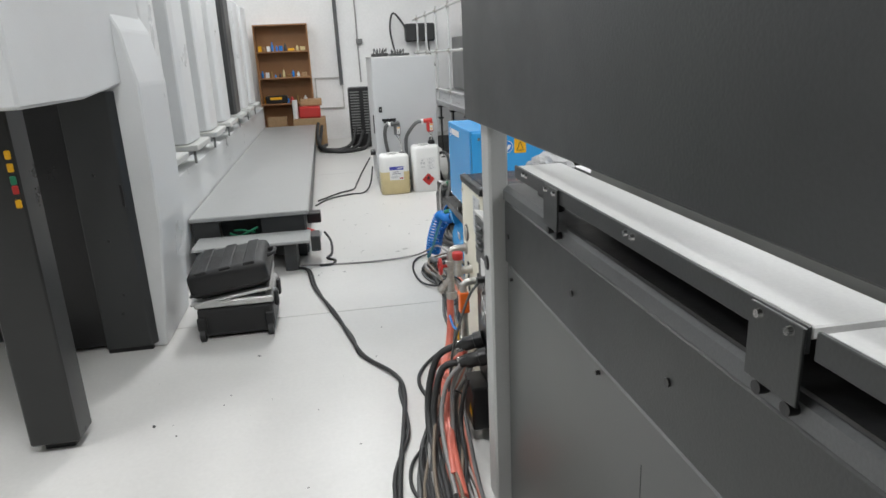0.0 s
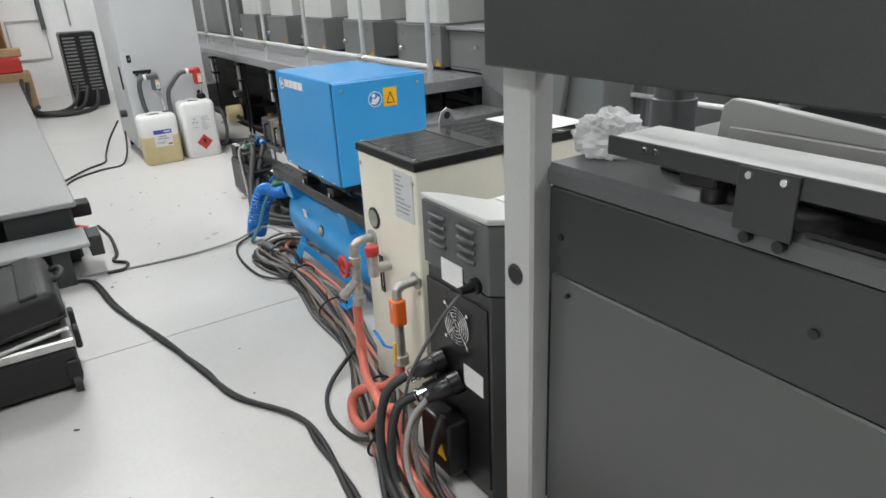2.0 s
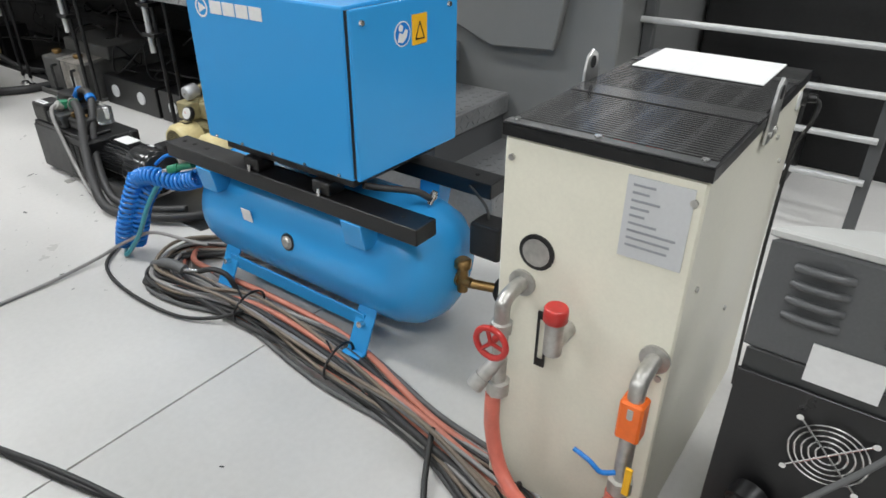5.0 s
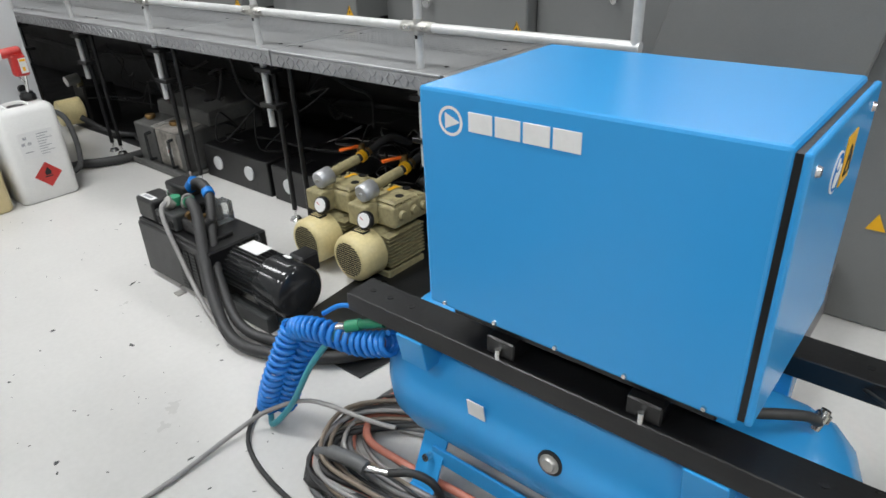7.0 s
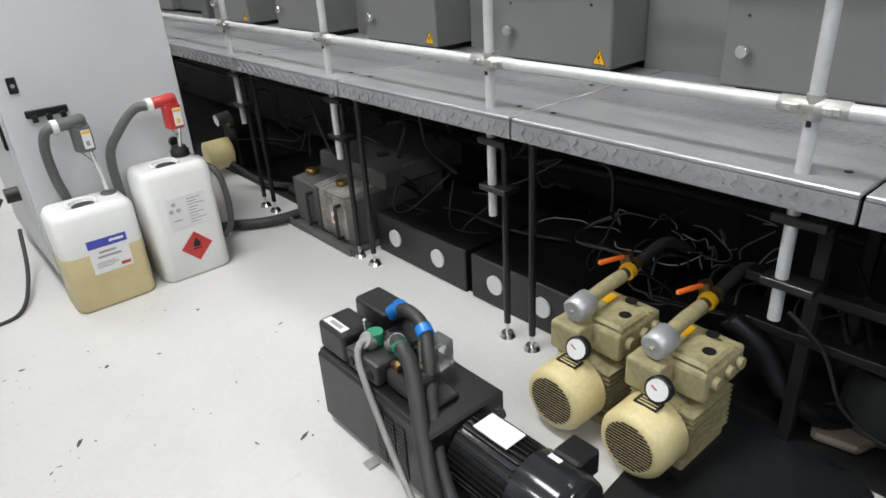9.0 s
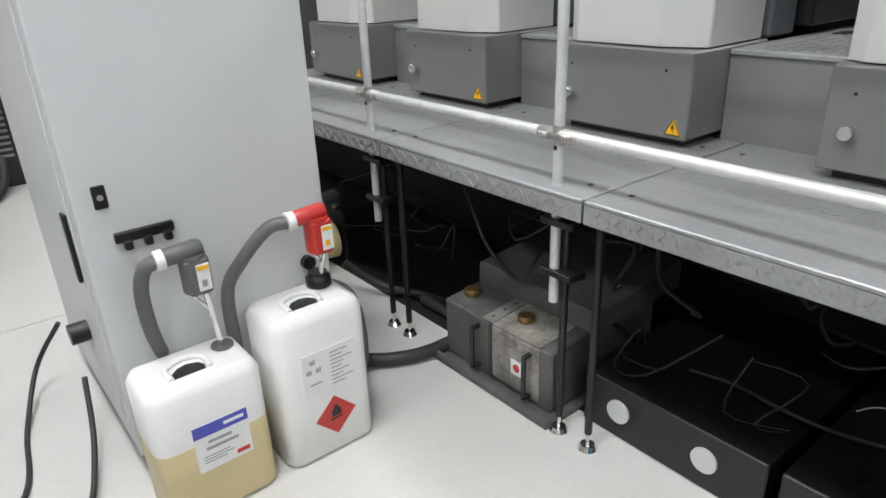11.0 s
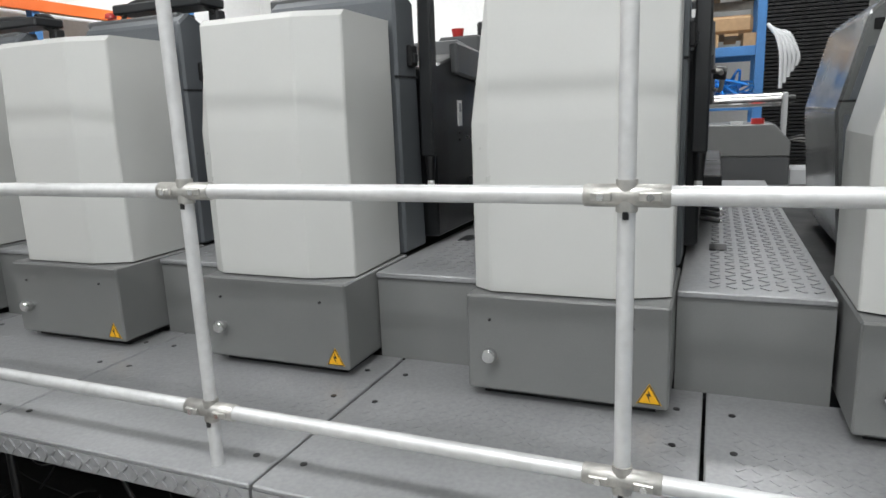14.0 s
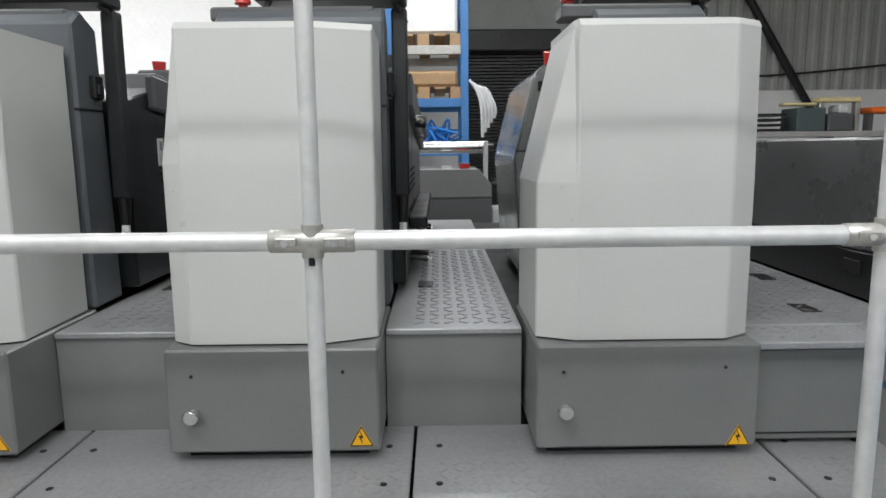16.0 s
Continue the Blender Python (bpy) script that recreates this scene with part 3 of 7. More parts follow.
    box(bm, 2.707, 5.2, y - 0.345, y - 0.003, 0.986, 1.002, 0.003)
    walk_way = part("catwalk", bm, DECK, u, "tread-plate catwalk")
    bm = B()
    for ix in range(44):
        for iy in range(7):
            x, yy = 2.765 + ix * 0.04, y - 0.315 + iy * 0.038
            box(bm, x - 0.014, x + 0.014, yy - 0.0035, yy + 0.0035, 1.001, 1.0045, turn=Matrix.Rotation(radians(45 if (ix + iy) % 2 else -45), 4, "Z"))
    part("tread_pattern", bm, DECK, walk_way, kind="stuff")
    for x in (3.2, 3.9):
        part("slot", box(B(), x, x + 0.09, y - 0.12, y - 0.07, 1.001, 1.0055), BLACK, walk_way)
    return u


for k in range(5):
    press_unit(YB + PITCH * k, k)

# under the units: machine bed, its black colour carries the shade there
bed = thing("press_bed", "press bed under the walkway, blackened to stand for shade", "printing press", (3.4, 7.5, 0))
part("bed_body", box(B(), 2.9, 5.2, 3.95, 11.4, 0.0, 0.98), SHADEBLACK, bed)
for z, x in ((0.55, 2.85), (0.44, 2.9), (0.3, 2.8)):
    part("pipe", tube(B(), [(x, 4.7 + 0.9 * j, z + 0.02 * math.sin(j * 2.1)) for j in range(8)], 0.022, steps=4), SHADEBLACK, bed)
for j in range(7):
    part("crossbar", box(B(), 2.3, 2.95, 4.95 + j * 0.9, 5.0 + j * 0.9, 0.62, 0.68, 0.004), SHADEBLACK, bed)

stand(-0.02, 0.0, -0.05)
# delivery end beyond the units
dl = thing("press_delivery", "dark grey press delivery housing with louvres", "printing press", (3.2, 10.0, 0))
bm = B()
prism(bm, [(2.75, 0.8), (4.9, 0.8), (4.9, 1.6), (2.75, 1.6)], "y", 9.15, 9.8, 0.01)
part("housing", bm, DGREY, dl)
part("rear_housing", box(B(), 2.7, 4.9, 9.85, 11.4, 0.8, 1.58, 0.01), MGREY, dl, "paler grey rear housing")
bm = B()
for j in range(5):
    box(bm, 2.742, 2.752, 9.55, 9.65, 1.36 + j * 0.03, 1.372 + j * 0.03)
part("louvre", bm, PAPER, dl)
part("pale_upright", box(B(), 2.62, 2.9, 8.98, 9.1, DZ + 0.003, 1.3, 0.01), DGREY, dl)
bm = B()
box(bm, 2.68, 2.7, 10.35, 10.43, 1.25, 1.33, 0.003)
part("isolator", bm, YELLOW, dl)

stand(-0.035, 0.01, -0.02)
# ---- feeder end with steps and slanted cover ----
fd = thing("press_feeder", "dark grey press feeder end with slanted cover", "printing press", (3.2, 4.2, 0))
bm = B()
prism(bm, [(4.88, DZ + 0.03), (4.56, DZ + 0.03), (4.56, 0.021), (3.62, 0.021), (3.62, 1.0), (4.88, 1.0)], "x", 2.62, 4.9, 0.006)
part("body", bm, MGREY, fd, "grey feeder side panel")
bm = B()
prism(bm, [(3.86, 0.62), (4.14, 0.605), (4.44, 0.72), (4.31, 1.2), (4.2, 1.45), (3.72, 1.45), (3.73, 1.3)], "x", 2.575, 2.612, 0.006)
part("slanted_cover", bm, MGREY, fd, "slanted flat cover panel")
part("riser_knob", lathe(B(), (2.614, 4.576, 0.918), (-1, 0, 0), [(0, 0.008), (0.012, 0.008), (0.013, 0.011), (0.022, 0.01)], 14), CHROME, fd)
part("riser_seam", box(B(), 2.617, 2.621, 4.565, 4.875, 0.79, 0.793), BLACK, fd)
cat = part("catwalk", box(B(), 2.6, 4.9, 4.385, 4.875, 1.002, 1.02, 0.003), DECK, fd, "tread-plate catwalk")
bm = B()
for ix in range(40):
    for iy in range(12):
        x, y = 2.64 + ix * 0.04, 4.42 + iy * 0.038
        box(bm, x - 0.014, x + 0.014, y - 0.0035, y + 0.0035, 1.019, 1.0225, turn=Matrix.Rotation(radians(45 if (ix + iy) % 2 else -45), 4, "Z"))
part("tread_pattern", bm, DECK, cat, kind="stuff")
for x, y in ((2.86, 4.6), (3.2, 4.78), (3.3, 4.5)):
    part("slot", box(B(), x, x + 0.09, y - 0.025, y + 0.025, 1.019, 1.0238), BLACK, cat)
sg = part("side_guard", box(B(), 2.62, 4.9, 4.2, 4.38, 1.16, 1.487, 0.008), GUARDG, fd, "satin grey side guard panel")
part("guard_foot", box(B(), 2.62, 4.9, 4.2, 4.376, 1.021, 1.158, 0.004), BLACK, fd, "black lower guard panel")
part("foot_plug", box(B(), 3.02, 3.1, 4.375, 4.381, 1.09, 1.13, 0.002), SHADEBLACK, fd)
part("side_label", box(B(), 2.895, 2.925, 4.3795, 4.3825, 1.4, 1.455, turn=Matrix.Rotation(radians(-30), 4, "Y")), PAPER, sg, "small white label")
bm = B()
prism(bm, [(3.745, 0.335), (3.695, 0.335), (3.72, 0.385)], "x", 2.6165, 2.619)
part("warning_sign", bm, YELLOW, fd)
stand(-0.035, 0.01, 0)
# floor steps up to the platform
stp = thing("platform_steps", "grey tread-plate steps up to the platform", "steps", (2.35, 4.2, 0))
for y0, y1, z in ((3.79, 4.06, 0.2), (4.06, 4.31, 0.4), (4.31, 4.55, 0.58)):
    tread = part("step", box(B(), 2.08, 2.61, y0, 4.55, 0.0 if z < 0.3 else z - 0.085, z, 0.006), STEPG, stp)
    # under the top step a black block stands for the shaded open space
    if z > 0.3:
        part("step_backing", box(B(), 2.12, 2.6, y0 + 0.02, 4.54, z - 0.2, z - 0.087), DGREY if z < 0.5 else SHADEBLACK, stp)
    bm = B()
    for ix in range(13):
        for iy in range(5):
            x, y = 2.105 + ix * 0.04, y0 + 0.03 + iy * 0.045
            if y < y1 - 0.02:
                box(bm, x - 0.012, x + 0.012, y - 0.003, y + 0.003, z - 0.001, z + 0.002, turn=Matrix.Rotation(radians(45 if (ix + iy) % 2 else -45), 4, "Z"))
        for iz in range(2):
            zz = z - 0.025 - 0.035 * iz
            box(bm, 2.105 + ix * 0.04 - 0.012, 2.105 + ix * 0.04 + 0.012, y0 - 0.002, y0 + 0.001, zz - 0.003, zz + 0.003, turn=Matrix.Rotation(radians(45 if (ix + iz) % 2 else -45), 4, "Y"))
    for iy in range(5):
        for iz in range(2):
            y, zz = y0 + 0.03 + iy * 0.045, z - 0.025 - 0.035 * iz
            box(bm, 2.078, 2.081, y - 0.012, y + 0.012, zz - 0.003, zz + 0.003, turn=Matrix.Rotation(radians(45 if (iy + iz) % 2 else -45), 4, "X"))
    part("tread_pattern", bm, STEPG, tread, kind="stuff")
# ladder-like bars
lad = thing("guard_bars", "horizontal round steel guard bars on a frame", "guard", (2.9, 3.2, 0))
for y in (2.75, 3.595):
    part("upright", box(B(), 2.832, 2.872, y - 0.02, y + 0.02, 0.0, 1.5, 0.003), DGREY, lad)
for j in range(8):
    z = 0.257 + j * 0.1515
    part("bar", cyl(B(), (2.82, 2.75, z), (2.82, 3.63, z), 0.012, seg=12), STEEL, lad)
back = thing("feeder_frame", "dark press feeder frame behind the guard bars", "printing press", (3.6, 2.6, 0))
part("back_panel", box(B(), 3.6, 5.0, 1.2, 3.6, 0.0, 1.3, 0.01), SHADEBLACK, back)
part("inner_box", box(B(), 3.3, 3.6, 3.05, 3.4, 0.0, 0.42, 0.01), BLACK, back)

# ---- sheet delivery machine near the start ----
stand()
nr = thing("sheet_delivery_machine", "dark grey sheet delivery machine with hinged hood", "printing press", (1.5, 1.0, 0))
part("lower_panel", box(B(), 1.06, 1.9, -3.2, 2.3, 0.02, 0.752, 0.004), SIDEG, nr, "grey lower side panel")
part("panel_seam", box(B(), 1.0592, 1.061, 1.52, 1.5215, 0.3, 0.66), BLACK, nr)
part("upper_band", box(B(), 1.056, 1.9, -3.2, 2.302, 0.757, 0.921, 0.003), CHAR, nr, "charcoal upper side band")
bm = B()
prism(bm, [(1.054, 0.925), (1.9, 0.925), (1.9, 0.96), (1.066, 0.96), (1.054, 0.95)], "y", -3.2, 2.31)
part("top_strip", bm, DGREY, nr)
bm = B()
box(bm, 1.018, 1.068, 2.305, 2.388, 0.0, 1.126, 0.006)
post = part("post", bm, LGREY, nr, "square light grey corner post")
part("post_plug", lathe(B(), (1.0185, 2.35, 0.742), (-1, 0, 0), [(0, 0.021), (0.004, 0.02), (0.006, 0.015)], 20), BLACK, post)
part("hood", box(B(), 0.976, 1.06, -3.2, 2.38, 1.128, 2.0, 0.003), CHAR, nr, "large flat charcoal hood panel")
bm = B()
box(bm, 1.05, 1.155, 1.19, 2.155, 1.02, 1.034, 0.002)
box(bm, 1.05, 1.155, -3.2, 1.175, 1.02, 1.034, 0.002)
ledge = part("ledge", bm, PALE, nr, "pale ledge top")
for a, b in ((1.19, 2.16), (-3.2, 1.178)):
    part("lip", box(B(), 1.044, 1.05, a, b, 1.006, 1.035, 0.001), CHAR, ledge)
for y in (1.897, 1.228, 0.56):
    hang = part("hanger", box(B(), 1.039, 1.0435, y - 0.04, y + 0.04, 0.951, 1.034, 0.001), CHAR, nr)
    for s in (-0.023, 0.023):
        part("screw", cyl(B(), (1.0395, y + s, 1.025), (1.034, y + s, 1.025), 0.006, 0.0045, 10), CHROME, hang)
        part("bolt", cyl(B(), (1.054, y + s, 0.941), (1.042, y + s, 0.941), 0.008, seg=10), BLACK, hang)
for y in (2.088, 2.068, 1.571, 1.548):
    part("screw", cyl(B(), (1.0445, y, 1.025), (1.039, y, 1.025), 0.006, 0.0045, 10), CHROME, ledge)
for y, z in ((1.818, 0.84), (1.449, 0.842), (2.27, 0.832), (1.1, 0.842), (1.69, 0.736), (2.25, 0.722), (1.3, 0.69)):
    part("bolt", cyl(B(), (1.062, y, z), (1.053, y, z), 0.007 if z > 0.8 else 0.0045, seg=10), BLACK, nr)
part("sensor", box(B(), 1.06, 1.13, 1.98, 2.04, 0.985, 1.02, 0.003), BLACK, nr)
part("sensor_foot", cyl(B(), (1.09, 2.0, 0.96), (1.09, 2.0, 0.985), 0.018, seg=12), BLACK, nr)
part("inner_rail", box(B(), 1.195, 1.22, -3.0, 2.06, 0.96, 1.042, 0.003), COWL, nr, "pale inner rail")
bm = prism(B(), [(1.99, 0.97), (2.085, 0.97), (2.075, 1.07), (2.06, 1.082), (1.82, 1.06), (1.82, 1.042), (1.99, 1.042)], "x", 1.197, 1.218, 0.002)
part("rail_bracket", bm, COWL, nr, "pale bent end bracket")
# black fillers paint the shade in the slot and gap around the ledge
part("dark_gap_filler", box(B(), 1.156, 1.194, -3.0, 2.15, 0.961, 0.985, 0.003), BLACK, nr)
part("slot_shade_pan", box(B(), 1.056, 1.14, -3.0, 1.85, 0.9605, 0.966), BLACK, nr)
part("slot_shade_web", box(B(), 1.142, 1.152, -3.0, 1.85, 0.967, 1.019), BLACK, nr)
for y, x, a in ((1.72, 1.32, 6), (1.42, 1.34, -9), (1.1, 1.32, 4), (0.75, 1.34, -3)):
    solid("printed_sheet", box(B(), x - 0.07, x + 0.07, y - 0.14, y + 0.14, 0.992, 0.994, turn=Matrix.Rotation(radians(a), 4, "Z")), PAPER, "loose white printed sheet lying on the machine top", "paper", "sheets on the machine", at=(x, y, 0.992))
part("sheet_shelf", box(B(), 1.222, 1.445, -3.0, 1.95, 0.961, 0.991, 0.002), DGREY, nr)
# machine top with console, seen under the hood
con = thing("operator_console", "grey operator console with red emergency stop", "console", (1.75, 2.0, 0.955))
bm = B()
prism(bm, [(1.45, 0.961), (1.9, 0.961), (1.9, 0.965), (1.45, 0.975)], "y", 1.2, 2.15, 0.005)
part("sloped_top", bm, COWL, con)
part("button_base", cyl(B(), (1.67, 2.06, 0.968), (1.67, 2.06, 0.98), 0.026, seg=18), YELLOW, con)
part("stop_button", lathe(B(), (1.67, 2.06, 0.978), (0, 0, 1), [(0, 0.012), (0.01, 0.012), (0.012, 0.02), (0.026, 0.019), (0.03, 0.012)], 16), RED, con, "red mushroom stop button")

stand(-0.012, 0.009, 0)
# ---- chiller ----
ch = thing("chiller_unit", "cream chiller cabinet with black grille top and pipes", "chiller", (1.55, 3.05, 0))
bm = B()
box(bm, 1.14, 1.808, 2.885, 3.215, 0.03, 0.805, 0.004)
part("body", bm, CREAM, ch, "cream sheet-metal body")
for x in (1.2, 1.75):
    for y in (2.92, 3.18):
        part("foot", cyl(B(), (x, y, 0.0), (x, y, 0.03), 0.02, seg=10), RUBBER, ch)
bm = plate(B(), 1.136, 1.812, 2.881, 3.219, 0.806, 0.826, [(1.165, 1.365, 2.9, 3.2), (1.435, 1.655, 2.9, 3.2)], "z")
top = part("top_frame", bm, BLACK, ch)
# flat black plate stands for the shaded inside seen between the slots
part("grille_well", box(B(), 1.16, 1.66, 2.895, 3.205, 0.8056, 0.808), SHADEBLACK, ch)
part("fan_ring", tube(B(), [(1.29 + 0.085 * math.cos(a), 3.03 + 0.085 * math.sin(a), 0.8115) for a in [2 * math.pi * k / 16 for k in range(17)]], 0.004, 6, 2), RED, ch, "red fan ring under the grille")
part("top_rim", box(B(), 1.137, 1.16, 2.882, 3.218, 0.8262, 0.83, 0.001), CHAR, top)
for j, x in enumerate((1.37, 1.66)):
    part("top_bar", box(B(), x, x + (0.06 if j == 0 else 0.03), 2.882, 3.218, 0.8262, 0.8305, 0.001), GRILLE, top)
for a, b in ((1.165, 1.365), (1.435, 1.655)):
    bm = B()
    for j in range(19):
        x = a + (b - a) * (j + 0.5) / 19
        box(bm, x - 0.003, x + 0.003, 2.886, 3.214, 0.8275, 0.8292)
    for j in range(7):
        y = 2.895 + j * 0.0515
        box(bm, a, b, y - 0.007, y + 0.007, 0.8268, 0.8288)
    part("grille", bm, GRILLE, ch, "glossy dark slotted grille")
for x, y in ((1.15, 2.9), (1.15, 3.06), (1.15, 3.2)):
    part("rim_screw", cyl(B(), (x, y, 0.83), (x, y, 0.834), 0.006, seg=8), CHROME, top)
part("top_sheet", box(B(), 1.6, 1.8, 2.93, 3.19, 0.8312, 0.833), PAPER, ch, "white paper sheet")
part("blanking_plug", cyl(B(), (1.75, 2.8855, 0.775), (1.75, 2.882, 0.775), 0.02, seg=18), PAPER, ch, "white round blanking plug")
part("cable_gland", lathe(B(), (1.79, 2.8855, 0.775), (0, -1, 0), [(0, 0.018), (0.012, 0.018), (0.014, 0.011), (0.03, 0.009)], 14), BLACK, ch)
part("gland_cable", tube(B(), [(1.79, 2.858, 0.775), (1.792, 2.848, 0.76), (1.78, 2.855, 0.72), (1.775, 2.872, 0.66), (1.772, 2.875, 0.5), (1.77, 2.872, 0.3), (1.77, 2.86, 0.02)], 0.004, 6), RUBBER, ch)
for x, z in ((1.6, 0.74), (1.7, 0.66), (1.2, 0.6), (1.5, 0.4)):
    part("screw", cyl(B(), (x, 2.886, z), (x, 2.881, z), 0.005, seg=8), ZINC, ch)
for x, y in ((1.468, 3.2225), (1.463, 2.8775)):
    bm = B()
    prism(bm, [(x - 0.032, 0.775), (x + 0.032, 0.775), (x + 0.03, 0.845), (x + 0.021, 0.873), (x, 0.885), (x - 0.021, 0.873), (x - 0.03, 0.845)], "y", y - 0.003, y + 0.003, 0.001)
    lug = part("lifting_lug", bm, ALU, ch, "bright steel lifting lug")
    part("lug_hole", cyl(B(), (x, y - 0.0042, 0.86), (x, y + 0.0042, 0.86), 0.012, seg=14), SHADEBLACK, lug)
    for sx in (-0.018, 0.018):
        part("lug_screw", cyl(B(), (x + sx, y - 0.007, 0.79), (x + sx, y + 0.007, 0.79), 0.006, seg=8), ZINC, lug)
gl = part("gauge", lathe(B(), (1.141, 3.14, 0.609), (-1, 0, 0), [(0, 0.034), (0.004, 0.034), (0.005, 0.028)], 22), BLACK, ch, "round black level gauge")
part("gauge_glass", cyl(B(), (1.1365, 3.14, 0.609), (1.1345, 3.14, 0.609), 0.026, seg=20), ZINC, gl)
bm = box(B(), 1.1375, 1.1395, 2.9, 3.0, 0.655, 0.79)
lb = part("notice", bm, CABINET, ch, "worn printed notice")
bm = B()
random.seed(4)
for j in range(9):
    z = 0.775 - j * 0.0125
    box(bm, 1.1366, 1.1376, 2.99 - random.uniform(0.02, 0.08), 2.99, z, z + 0.004)
part("print_line", bm, INK, lb)
for z, y in ((0.77, 3.2), (0.77, 2.9), (0.45, 2.9)):
    part("screw", cyl(B(), (1.14, y, z), (1.136, y, z), 0.006, seg=8), ZINC, ch)


def elbow_pipe(y, z, zend, name="pipe"):
    bm = B()
    cyl(bm, (1.14, y, z), (1.134, y, z), 0.026, seg=16)
    tube(bm, [(1.14, y, z), (1.1, y, z), (1.078, y, z - 0.008), (1.072, y, z - 0.035), (1.072, y, zend)], 0.014, seg=12)
    lathe(bm, (1.072, y, z - 0.07), (0, 0, 1), [(0, 0.014), (0.002, 0.02), (0.022, 0.02), (0.024, 0.014)], 8)
    lathe(bm, (1.072, y, zend), (0, 0, 1), [(0, 0.016), (0.002, 0.022), (0.03, 0.022), (0.032, 0.016)], 8)
    return part(name, bm, ZINC, ch, "galvanised elbow pipe")


p1 = elbow_pipe(3.163, 0.54, 0.33)
bm = B()
tube(bm, [(1.03, 3.158 + 0.03 * math.sin(a), 0.473 + 0.03 * math.cos(a)) for a in [2 * math.pi * j / 12 for j in range(13)]], 0.006, steps=2)
for a in (0.3, 2.4, 4.5):
    cyl(bm, (1.03, 3.158, 0.473), (1.03, 3.158 + 0.03 * math.sin(a), 0.473 + 0.03 * math.cos(a)), 0.004, seg=6)
cyl(bm, (1.03, 3.158, 0.473), (1.066, 3.158, 0.473), 0.007, seg=8)
part("valve_wheel", bm, RED, p1, "red valve handwheel")
part("strainer", cyl(cyl(B(), (1.072, 3.158, 0.42), (1.04, 3.185, 0.37), 0.014, seg=10), (1.045, 3.181, 0.378), (1.032, 3.191, 0.358), 0.017, seg=8), ZINC, p1)
bm = B()
cyl(bm, (1.14, 3.068, 0.48), (1.08, 3.068, 0.48), 0.016, seg=12)
cyl(bm, (1.085, 3.068, 0.46), (1.085, 3.068, 0.53), 0.0165, seg=14)
fl = part("filler", bm, ZINC, ch)
part("filler_cap", lathe(B(), (1.085, 3.068, 0.525), (0, 0, 1), [(0, 0.018), (0.003, 0.021), (0.026, 0.021), (0.03, 0.018)], 20), RED, fl, "red screw cap")
bm = plate(B(), 1.134, 1.138, 3.105, 3.125, 0.375, 0.495, [(3.109, 3.121, 0.39, 0.48)], "x")
part("sight_glass", bm, BLACK, ch)
p2 = elbow_pipe(2.91, 0.487, 0.24)
part("flow_sensor", box(B(), 1.054, 1.09, 2.89, 2.93, 0.37, 0.45, 0.004), ORANGE, p2, "orange flow sensor body")
part("ball_valve_lever", tube(B(), [(1.05, 2.915, 0.3), (1.035, 2.935, 0.302), (1.03, 2.955, 0.32), (1.03, 2.985, 0.33)], 0.0045), BLUEPLAS, p2, "blue valve lever")
part("valve_key", box(B(), 1.04, 1.046, 2.885, 2.897, 0.27, 0.33, 0.001), YELLOW, p2)

stand(-0.015, 0.024, 0)
# ---- grey pump control box ----
cb = thing("control_box", "dark grey electrical box with fan and black connectors", "electrical box", (1.3, 2.63, 0))
bm = B()
prism(bm, [(1.1, 2.775), (1.132, 2.735), (1.185, 2.615), (1.38, 2.61), (1.38, 2.44), (1.18, 2.44), (1.1, 2.505)], "z", 0.6, 0.77, 0.004)
part("upper_housing", bm, DGREY, cb)
part("top_cover", prism(B(), [(1.098, 2.778), (1.134, 2.737), (1.187, 2.618), (1.384, 2.613), (1.384, 2.436), (1.18, 2.436), (1.098, 2.503)], "z", 0.772, 0.785, 0.003), COWL, cb, "pale top cover")
bm = B()
prism(bm, [(1.106, 2.77), (1.137, 2.73), (1.19, 2.61), (1.378, 2.605), (1.378, 2.445), (1.185, 2.445), (1.106, 2.508)], "z", 0.0, 0.598, 0.004)
part("lower_housing", bm, CHAR, cb)
part("backplate", box(B(), 1.1, 1.106, 2.512, 2.77, 0.04, 0.56, 0.001), BLACK, cb)
for y0 in (2.67, 2.55):
    for j in range(4):
        part("louvre", tube(B(), [(1.099, y0, 0.74 - j * 0.024), (1.093, y0 + 0.015, 0.742 - j * 0.024), (1.093, y0 + 0.05, 0.742 - j * 0.024), (1.099, y0 + 0.065, 0.74 - j * 0.024)], 0.006, 6, 3), DGREY, cb)
bm = B()
for r in (0.015, 0.024, 0.033, 0.042, 0.05):
    tube(bm, [(1.094, 2.63 + r * math.cos(a), 0.475 + r * math.sin(a)) for a in [2 * math.pi * j / 16 for j in range(17)]], 0.0016, 5, 2)
for a in (0.8, 2.37, 3.94, 5.5):
    cyl(bm, (1.094, 2.63, 0.475), (1.094, 2.63 + 0.066 * math.cos(a), 0.475 + 0.066 * math.sin(a)), 0.0016, seg=5)
    cyl(bm, (1.1, 2.63 + 0.066 * math.cos(a), 0.475 + 0.066 * math.sin(a)), (1.092, 2.63 + 0.066 * math.cos(a), 0.475 + 0.066 * math.sin(a)), 0.005, seg=8)
part("fan_guard", bm, CHROME, cb, "chrome wire fan guard")
part("label_plate", box(B(), 1.0965, 1.0985, 2.6, 2.69, 0.58, 0.64), PAPER, cb)
part("rating_plate", box(B(), 1.0975, 1.0995, 2.53, 2.61, 0.315, 0.375), PAPER, cb)
part("power_gland", lathe(B(), (1.1, 2.545, 0.615), (-1, 0, 0), [(0, 0.02), (0.012, 0.02), (0.014, 0.012), (0.05, 0.009)], 12), BLACK, cb)
